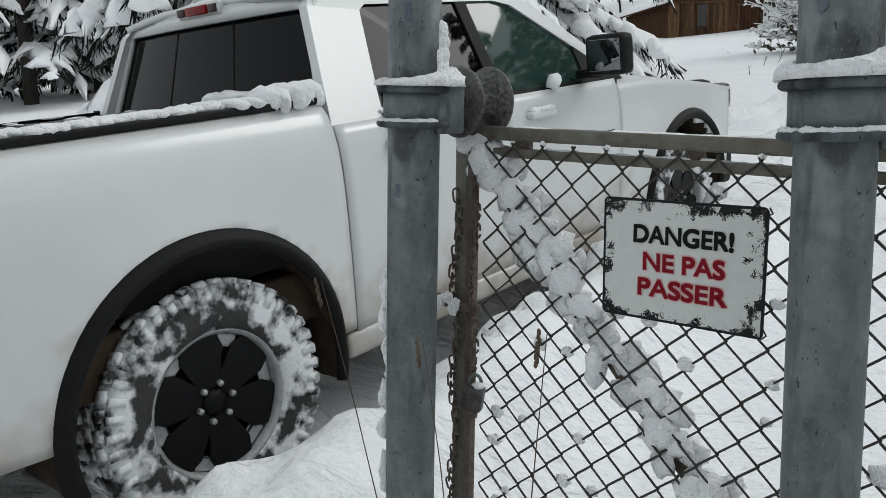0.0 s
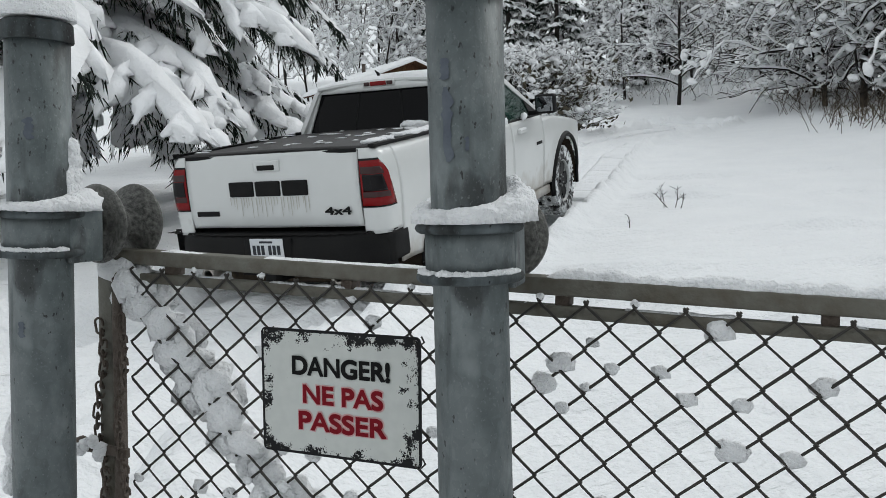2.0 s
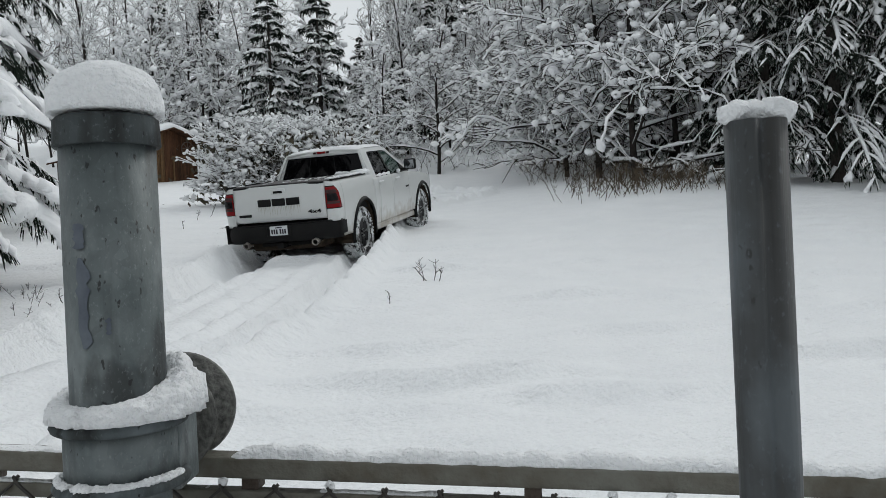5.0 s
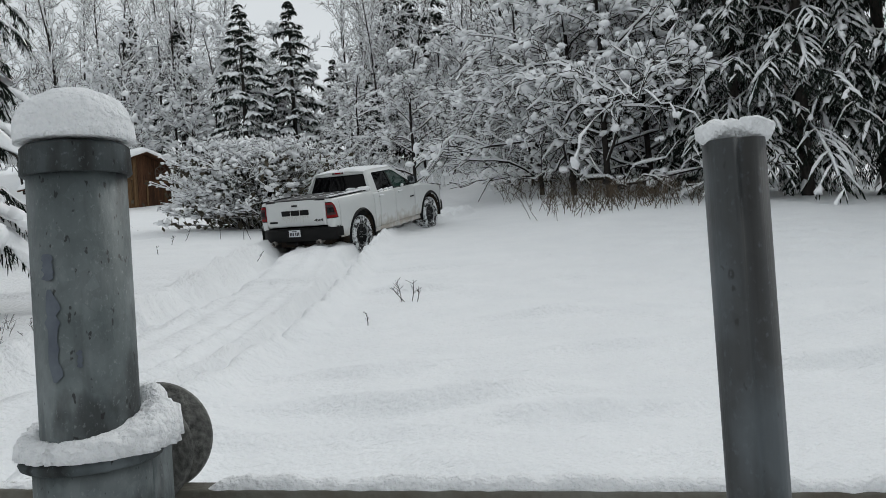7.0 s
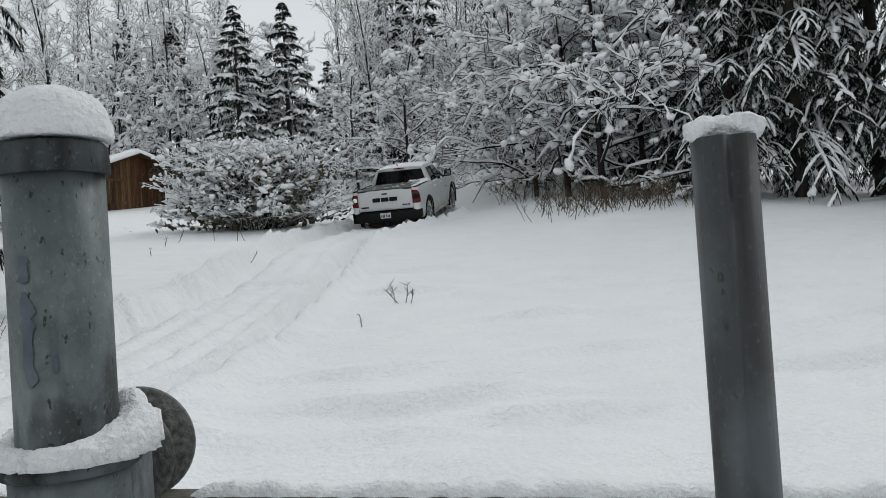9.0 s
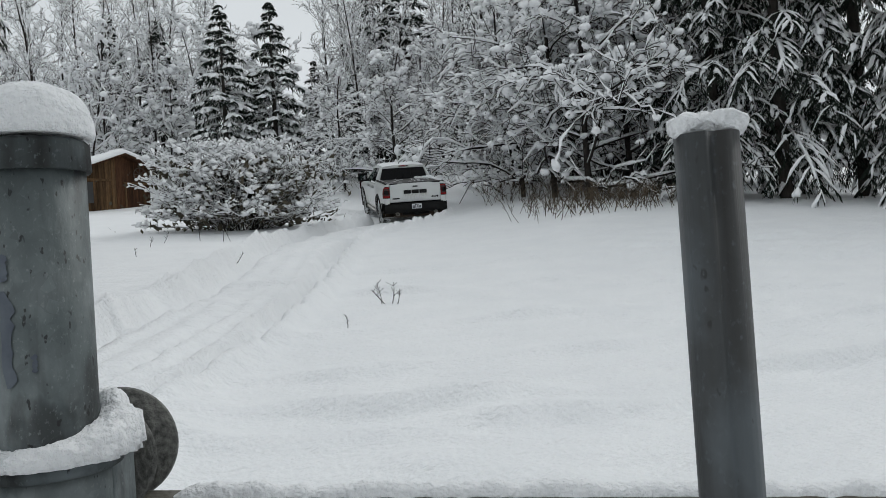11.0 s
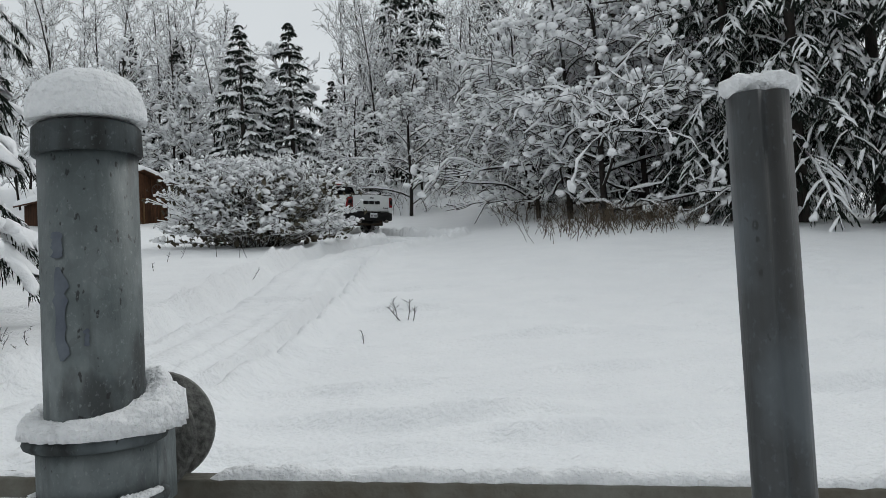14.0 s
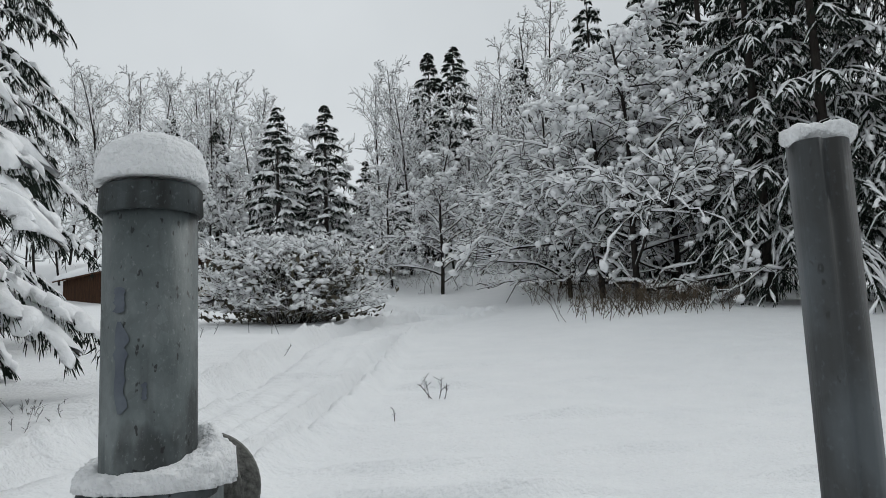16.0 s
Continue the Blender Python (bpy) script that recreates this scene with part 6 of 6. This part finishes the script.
latch = thing("gate_latch", LEAF_POSE @ pose(-0.07, -0.012, -0.375), "rusty gate latch crusted with ice", "latch")
bm = bmesh.new()
box(bm, -0.045, 0.085, -0.006, 0.006, -0.010, 0.010, 0.003)
part("bar", bm, RUST, latch)
bm = bmesh.new()
lathe(bm, [(0.012, -0.02), (0.015, -0.016), (0.015, 0.0), (0.010, 0.004)], 14, pose(-0.05, 0, 0, 90, 0, 0))
part("knob", bm, RUST, latch)
bm = bmesh.new()
for k, (x, z) in enumerate(((-0.02, 0.008), (0.0, 0.014), (0.012, -0.012), (-0.035, -0.004), (0.02, 0.004))):
    lump(bm, (x, -0.008, z), (0.014, 0.010, 0.014), 0.5, 2, k)
tagged(part("ice", bm, SNOW_CRUST, latch), kind="stuff")


# ---- dry stalks ----
def stalk(name, root, tip, thick, label, head=True):
    t = thing(name, pose(*root), label, "plant", "dry stalks")
    d = Vector(tip) - Vector(root)
    bm = bmesh.new()
    tube(bm, [d * k + Vector((0.02 * math.sin(2.5 * k), 0, 0.06 * d.z * math.sin(math.pi * k) * 0.3)) for k in (0, 0.25, 0.5, 0.75, 1.0)], [thick, thick, thick * 0.9, thick * 0.75, thick * 0.5], 5)
    part("stem", bm, STRAW, t)
    if head:
        bm = bmesh.new()
        for k in range(9):
            q = 0.955 + 0.0055 * k
            lump(bm, d * q + Vector((0.002 * math.sin(k * 2.3), 0.002 * math.cos(k * 1.7), 0)), (0.0036, 0.0036, 0.008), 0.4, 1, k)
        tagged(part("seed_head", bm, STRAW, t, "brown seed head"), kind="stuff")
    return t


def down(tip, low, z=0.12):
    """Where the line from tip through low meets the ground."""
    k = (tip[2] - z) / (tip[2] - low[2])
    return tuple(tip[i] + (low[i] - tip[i]) * (k * 0.55 if i < 2 else k) for i in range(3))


for tip, low in (((-0.271, 1.704, 1.229), (-0.158, 1.631, 0.926)), ((-0.056, 1.570, 1.127), (-0.031, 1.514, 0.961)), ((0.149, 1.261, 1.22), (0.109, 1.212, 1.071))):
    stalk("dry_stalk", down(tip, low), tip, 0.0016, "thin dry grass stalk with a seed head beside the gate")


def sprig(rng, P, R, x, y, h, z=None, spread=0.35, twigs=4, thick=0.006):
    z = ground_z(x, y) - 0.03 if z is None else z
    d = np.array([rng.normal(0, spread), rng.normal(0, spread), 1.0])
    p0 = np.array([x, y, z])
    tip = p0 + d * h
    bend = np.array([rng.normal(0, 0.06 * h), rng.normal(0, 0.06 * h), 0])
    P.append(np.array([p0, p0 * 0.67 + tip * 0.33 + bend, p0 * 0.33 + tip * 0.67 + bend, tip]))
    R.append([thick, thick * 0.85, thick * 0.7, thick * 0.4])
    for _ in range(twigs):
        u = rng.uniform(0.35, 0.95)
        s = p0 * (1 - u) + tip * u + bend * 0.8
        e = s + np.array([rng.normal(0, 0.25), rng.normal(0, 0.25), rng.uniform(0.15, 0.45)]) * h * 0.6
        P.append(np.array([s, s * 0.67 + e * 0.33, s * 0.33 + e * 0.67, e]))
        R.append([thick * 0.6, thick * 0.5, thick * 0.45, thick * 0.3])


def weed_patch(name, spots, label, mat=TWIG, snow=True):
    rng = np.random.default_rng(len(spots))
    P, R = [], []
    for x, y, h, thick in spots:
        sprig(rng, P, R, x, y, h, None, 0.45, 7, thick)
    t = thing(name, Matrix(), label, "weeds")
    tagged(mesh_part("stem_mass", array_mesh("stems", *tubes(P, R, 4), mat), t), kind="stuff")
    if snow:
        P, R = np.array(P), np.array(R)
        ok = rng.random(len(P)) < 0.5
        tagged(mesh_part("snow_dust", array_mesh("snow_dust", *tubes(P[ok] + np.array([0, 0, 0.008]), R[ok] * 0.8 + 0.008, 3), SNOW_TREE), t), kind="stuff")
    return t


weed_patch("twig_tuft", [(6.40 + 0.045 * k, 8.55 - 0.045 * k, 0.22 + 0.08 * (k % 2), 0.006) for k in range(-1, 3)], "small dark twigs poking out of the snow", TWIG, False)
weed_patch("twig_tuft", [(5.27, 7.75, 0.17, 0.005)], "single dark twig poking out of the snow", TWIG, False)
random.seed(77)
spots = []
for k in range(230):
    a, d = random.triangular(45, 58, 51), random.triangular(20.5, 28, 23.5)
    spots.append((*polar(a, d + 0.16 * (a - 49)), random.uniform(0.25, 0.8), random.uniform(0.007, 0.012)))
weed_patch("weed_patch", spots, "tangle of dry weeds along the edge of the field", STRAW, False)
spots = [(*polar(random.uniform(43.5, 48), random.uniform(28.5, 31.5)), random.uniform(0.5, 1.2), 0.008) for k in range(45)]
weed_patch("brush", spots, "rusty dry brush under the overhanging trees", STRAW, False)
spots = [(*polar(random.uniform(33, 42), random.uniform(40, 46)), random.uniform(0.3, 0.7), 0.007) for k in range(90)]
weed_patch("weed_patch", spots, "dry weeds along the upper drive", STRAW)
spots = [(*polar(a, d), h, 0.007) for a, d, h in ((24.3, 21.3, 0.6), (25.8, 20.8, 0.6), (26.3, 20.6, 0.35), (22.0, 21.0, 0.3), (26.6, 17.2, 0.22), (20.4, 18.4, 0.2), (21.2, 20.0, 0.25))]
weed_patch("twig_tuft", spots, "few bare stems standing in the snow by the bush", TWIG, False)
spots = [(*polar(random.uniform(4, 14), random.uniform(9.5, 12)), random.uniform(0.08, 0.2), 0.003) for k in range(50)]
weed_patch("weed_patch", spots, "thin grass stems under the spruce", TWIG, False)

# ---- the old shed ----
BOARD = material("weathered_boards", (0.17, 0.10, 0.048), 0.85, second=(0.035, 0.023, 0.016), grain=9, blotch=2.0, mix=1.1, bump=0.3, stretch=(6, 6, 0.5), random_tint=0.55, spec=0.1)
BOARD_DARK = material("dark_stained_boards", (0.11, 0.052, 0.026), 0.85, second=(0.018, 0.012, 0.010), grain=9, blotch=2.0, mix=1.1, bump=0.3, stretch=(6, 6, 0.5), random_tint=0.35, spec=0.1)
SHED_AT = polar(19.4, 38.5)
shed = thing("shed", pose(*SHED_AT, snow_top(*SHED_AT) - 0.35, 0, 0, 12), "old unpainted board shed with a snow-covered roof", "shed")
# outline of the front: long slope to one side, short to the other
PEAK, LOW, RIGHT, HALF_L, HALF_R = 2.65, 1.50, 2.20, 3.1, 1.35


def roof_line(x):
    return PEAK - (PEAK - LOW) * (-x / HALF_L) if x < 0 else PEAK - (PEAK - RIGHT) * (x / HALF_R)


def plank(x0, x1, y, z0, mat, name="plank"):
    bm = bmesh.new()
    a, b = roof_line(x0) - 0.03, roof_line(x1) - 0.03
    front = [bm.verts.new(c) for c in ((x0, y, z0), (x1, y, z0), (x1, y, b), (x0, y, a))]
    back = [bm.verts.new((v.co.x, y + 0.03, v.co.z)) for v in front]
    bm.faces.new(front)
    bm.faces.new(back[::-1])
    for k in range(4):
        bm.faces.new((front[k], back[k], back[(k + 1) % 4], front[(k + 1) % 4]))
    bmesh.ops.recalc_face_normals(bm, faces=bm.faces)
    return part(name, bm, mat, wall, smooth=False)


bm = bmesh.new()
for a, b in ((-HALF_L, 0), (0, HALF_R)):
    f = [bm.verts.new(c) for c in ((a, 0.03, -0.5), (b, 0.03, -0.5), (b, 0.03, roof_line(b) - 0.05), (a, 0.03, roof_line(a) - 0.05))]
    g = [bm.verts.new((v.co.x, 4.2, v.co.z)) for v in f]
    bm.faces.new(f)
    bm.faces.new(g[::-1])
    for k in range(4):
        bm.faces.new((f[k], g[k], g[(k + 1) % 4], f[(k + 1) % 4]))
wall = part("wall", bm, BOARD_DARK, shed, smooth=False)
x = -HALF_L
random.seed(3)
while x < HALF_R - 0.05:
    w = random.uniform(0.11, 0.17)
    x1 = min(x + w, HALF_R)
    if x < 0 < x1:
        x1 = 0.0
    dark = x > -0.45
    plank(x + 0.004, x1 - 0.004, random.uniform(-0.012, -0.002), random.uniform(-0.3, -0.25), BOARD_DARK if dark else BOARD)
    x = x1
for nm, (a, b, c, d), mat in (("corner_post", (-0.50, -0.40, -0.3, 2.36), BOARD), ("cross_board", (-2.7, -0.45, 1.50, 1.60), BOARD), ("cross_board", (0.05, 1.2, 1.42, 1.50), BOARD), ("door_post", (0.10, 0.18, -0.3, 1.42), BOARD), ("door_post", (0.95, 1.03, -0.3, 1.42), BOARD)):
    bm = bmesh.new()
    box(bm, a, b, -0.06, -0.012, c, d, 0.008)
    part(nm, bm, mat, shed, smooth=False)
bm = bmesh.new()
box(bm, 0.18, 0.95, -0.03, -0.014, -0.3, 1.42, 0.005)
part("door", bm, BOARD_DARK, shed, "dark plank door")
bm = bmesh.new()
box(bm, -1.75, -1.35, -0.03, -0.012, 0.55, 1.45, 0.005)
win = part("window", bm, plain("dusty_pane", (0.06, 0.06, 0.06), 0.2), shed, "small dusty window")
for a, b, c, d in ((-1.80, -1.75, 0.5, 1.5), (-1.35, -1.30, 0.5, 1.5), (-1.80, -1.30, 1.45, 1.5)):
    bm = bmesh.new()
    box(bm, a, b, -0.05, -0.012, c, d, 0.005)
    part("frame", bm, BOARD, win)
bm = bmesh.new()
lathe(bm, [(0.30 + 0.022 * math.cos(a), 0.022 * math.sin(a)) for a in (2 * math.pi * k / 8 for k in range(8))], 28, pose(0.85, -0.06, 1.85, 90, 0, 0), closed=True)
for k in range(4):
    tube(bm, [(0.85 - 0.3 * math.cos(k * math.pi / 4), -0.06, 1.85 - 0.3 * math.sin(k * math.pi / 4)), (0.85 + 0.3 * math.cos(k * math.pi / 4), -0.06, 1.85 + 0.3 * math.sin(k * math.pi / 4))], 0.014, 6)
part("old_wheel", bm, RUST, shed, "old spoked wheel hung on the wall")
for nm, over, thick, mat in (("roof", 0.0, 0.07, BOARD_DARK), ("roof_snow", 0.07, 0.26, SNOW)):
    bm = bmesh.new()
    n = 40
    xs = [-HALF_L - 0.35 + (HALF_L + 0.35) * k / n for k in range(n + 1)] + [(HALF_R + 0.25) * (k + 1) / 14 for k in range(14)]
    ys = [-0.40 + 4.9 * k / 20 for k in range(21)]

    def bed(x, y, up):
        z = PEAK + (PEAK - LOW) / HALF_L * x if x < 0 else PEAK - (PEAK - RIGHT) / HALF_R * x
        if up and mat == SNOW:
            e = min(1.0, (x - xs[0]) / 0.2 + 0.25, (xs[-1] - x) / 0.2 + 0.25, (y + 0.40) / 0.2 + 0.35)
            return z + over + thick * e * (0.8 + 0.25 * noise.noise(Vector((x, y, 3)))) + 0.03
        return z + over + (thick if up else 0)
    for up in (0, 1):
        grid = [[bm.verts.new((x, y, bed(x, y, up))) for y in ys] for x in xs]
        for i in range(len(xs) - 1):
            for j in range(len(ys) - 1):
                bm.faces.new((grid[i][j], grid[i + 1][j], grid[i + 1][j + 1], grid[i][j + 1]))
        if up:
            for i in range(len(xs) - 1):
                bm.faces.new((low[i][0], low[i + 1][0], grid[i + 1][0], grid[i][0]))
            for j in range(len(ys) - 1):
                bm.faces.new((low[0][j], low[0][j + 1], grid[0][j + 1], grid[0][j]))
                bm.faces.new((low[-1][j], low[-1][j + 1], grid[-1][j + 1], grid[-1][j]))
        low = grid
    bmesh.ops.recalc_face_normals(bm, faces=bm.faces)
    part(nm, bm, mat, shed, "thick blanket of snow" if mat == SNOW else "board roof", smooth=mat == SNOW)
bm = bmesh.new()
tube(bm, [(-1.3, 2.2, 1.9), (-1.3, 2.2, 2.9)], 0.09, 10)
pipe_s = part("flue", bm, RUST, shed, "rusty stove pipe")
bm = bmesh.new()
lump(bm, (-1.3, 2.2, 2.93), (0.17, 0.17, 0.10), 0.2, 2, 1)
part("flue_snow", bm, SNOW_CRUST, pipe_s)


# ---- snow that the truck moves: blocks pressed down in the ruts, and sprays thrown up by the wheels ----
SLABS, SPRAYS = [], []
TIMES = np.linspace(0, 16.0, STEPS)
AXLE_ALONG = np.array([off_line(*p)[1] for p in AXLE])
AXLE_ALONG = np.maximum.accumulate(AXLE_ALONG)


def time_at(along):
    """When the front axle comes to a place on the line."""
    k = int(np.searchsorted(AXLE_ALONG + BASE, along))
    return float(TIMES[min(k, STEPS - 1)])


def line_point(along, side):
    i = min(max(int(np.searchsorted(ALONG, along)), 1), len(LINE) - 1)
    k = (along - ALONG[i - 1]) / (ALONG[i] - ALONG[i - 1])
    p, t = LINE[i - 1] + (LINE[i] - LINE[i - 1]) * k, LINE[min(i + 1, len(LINE) - 1)] - LINE[max(i - 2, 0)]
    t = t / np.hypot(*t)
    return p[0] + t[1] * side, p[1] - t[0] * side


SLAB_LONG = 0.7
a = AXLE_ALONG[0] + BASE - 0.2
while a < ALONG[-1] - 0.1:
    for s in (-1, 1):
        rows = []
        for i in range(8):
            u = a + (SLAB_LONG + 0.01) * i / 7
            row = []
            for j in range(10):
                v = s * RUT + (RUT_HALF + 0.13) * (2 * j / 9 - 1)
                x, y = line_point(min(u, ALONG[-1]), v)
                row.append((x, y, snow_top(x, y) + 0.012 - (0.05 if j in (0, 9) else 0)))
            rows.append(row)
        verts = [p for r in rows for p in r] + [(p[0], p[1], p[2] - 0.22) for r in rows for p in r]
        faces, w, m = [], 10, 80
        for i in range(7):
            for j in range(9):
                k = i * w + j
                faces.append((k, k + 1, k + w + 1, k + w))
        rim = [i * w for i in range(8)] + [70 + j for j in range(1, 10)] + [i * w + 9 for i in range(6, -1, -1)] + list(range(8, 0, -1))
        faces += [(p, q, q + m, p + m) for p, q in zip(rim, rim[1:] + rim[:1])]
        ob = tagged(soup("snow_slab", verts, faces, SNOW), "block of fresh snow pressed down by a wheel", "snow", "snow under the wheels")
        SLABS.append((ob, time_at(a)))
    a += SLAB_LONG


def flake_mesh(seed, n, spread):
    r = np.random.default_rng(seed)
    c = r.normal(0, 1, (n, 3)) * np.array(spread)
    s = 0.0035 + 0.009 * r.random(n) ** 3
    q = r.normal(size=(n, 3, 3))
    q, _ = np.linalg.qr(q)
    shard = np.array([(1, 0, -0.3), (-0.5, 0.8, -0.3), (-0.5, -0.8, -0.3), (0, 0, 0.9)], float)
    tri = np.array([(0, 1, 3), (1, 2, 3), (2, 0, 3), (1, 0, 2)])
    V = (c[:, None] + np.einsum("kj,nij->nki", shard, q) * s[:, None, None]).reshape(-1, 3)
    return array_mesh("flakes", V, (np.arange(n)[:, None, None] * 4 + tri[None]).reshape(-1, 3), SNOW_TREE)


FLAKES = [flake_mesh(k, 1200, (0.17, 0.30, 0.24)) for k in range(4)]
throws = [(0.05, 1), (0.35, 1), (1.2, -1), (1.35, -1), (1.5, -1), (1.65, -1), (1.75, 1), (1.9, 1), (2.1, 1), (2.25, 1), (2.4, 1), (2.55, 1), (2.7, 1), (2.85, 1), (2.95, -1), (3.05, 1), (3.2, 1), (3.35, -1), (3.4, 1), (3.9, -1), (4.3, 1), (4.4, -1), (4.8, -1), (5.4, 1), (6.2, 1), (7.1, 1), (7.8, -1), (8.3, 1), (8.75, 1), (8.85, -1), (8.95, 1), (9.1, -1), (9.9, 1), (10.6, -1), (11.2, -1), (11.4, -1), (11.8, -1), (12.2, -1), (12.4, -1), (12.9, 1)]
for k, (t0, s) in enumerate(throws):
    SPRAYS.append((tagged(new("snow_spray", FLAKES[k % 4]), "burst of loose snow thrown up by a spinning wheel", "snow", "snow sprays", "stuff"), t0, s))


def motions():
    """All that moves: the truck along its drive, its wheels rolling, the snow that it presses and throws."""
    walk(truck, [(t, pose(*place)) for t, *place in DRIVE])
    steps = 240
    times = [16.0 * i / steps for i in range(steps + 1)]
    places = [drive_at(t) for t in times]
    rolled, rows = 0.0, [(0.0, 0.0)]
    for (x0, y0, *_), (x1, y1, *_), t in zip(places, places[1:], times[1:]):
        rolled += math.degrees(math.hypot(x1 - x0, y1 - y0) / WHEEL_R)
        if rolled - rows[-1][1] > 55 or t == times[-1]:
            rows.append((t, rolled))
    for wheel, sx, y in WHEELS:
        walk(wheel, [(t, pose(sx * 0.83, y, WHEEL_Z, -a, 0, 0) @ pose(0, 0, 0, 0, 0, 0 if sx > 0 else 180)) for t, a in rows])
    for slab, t in SLABS:
        t = max(0.1, t)
        walk(slab, [(0.0, pose(0, 0, 0)), (t - 0.07, pose(0, 0, 0)), (t + 0.13, pose(0, 0, -0.6)), (16.0, pose(0, 0, -0.6))])
    for k, (spray, t0, s) in enumerate(SPRAYS):

        def at(t):
            # thrown snow keeps most of the truck's way
            x, y, z, _, _, turn = drive_at(max(0.0, t0 + 0.75 * (t - t0)))
            return pose(x, y, z, 0, 0, turn)
        rows = [(t0, -0.15, -0.9), (t0 + 0.12, -0.15, 0.20), (t0 + 0.26, -0.20, 0.45), (t0 + 0.42, -0.30, 0.45), (t0 + 0.58, -0.45, 0.10), (t0 + 0.72, -1.15, -0.9)]
        keys = [(t, at(t) @ pose(s * 1.02, b, c, 0, 0, 40 * k)) for t, b, c in rows if t > 0.01]
        first = at(max(0.0, t0)) @ pose(s * 1.02, *((-0.15, -0.9) if t0 > 0.01 else (-0.4, 0.2)), 0, 0, 40 * k)
        walk(spray, [(0.0, first)] + keys + [(16.0, keys[-1][1])])


motions()
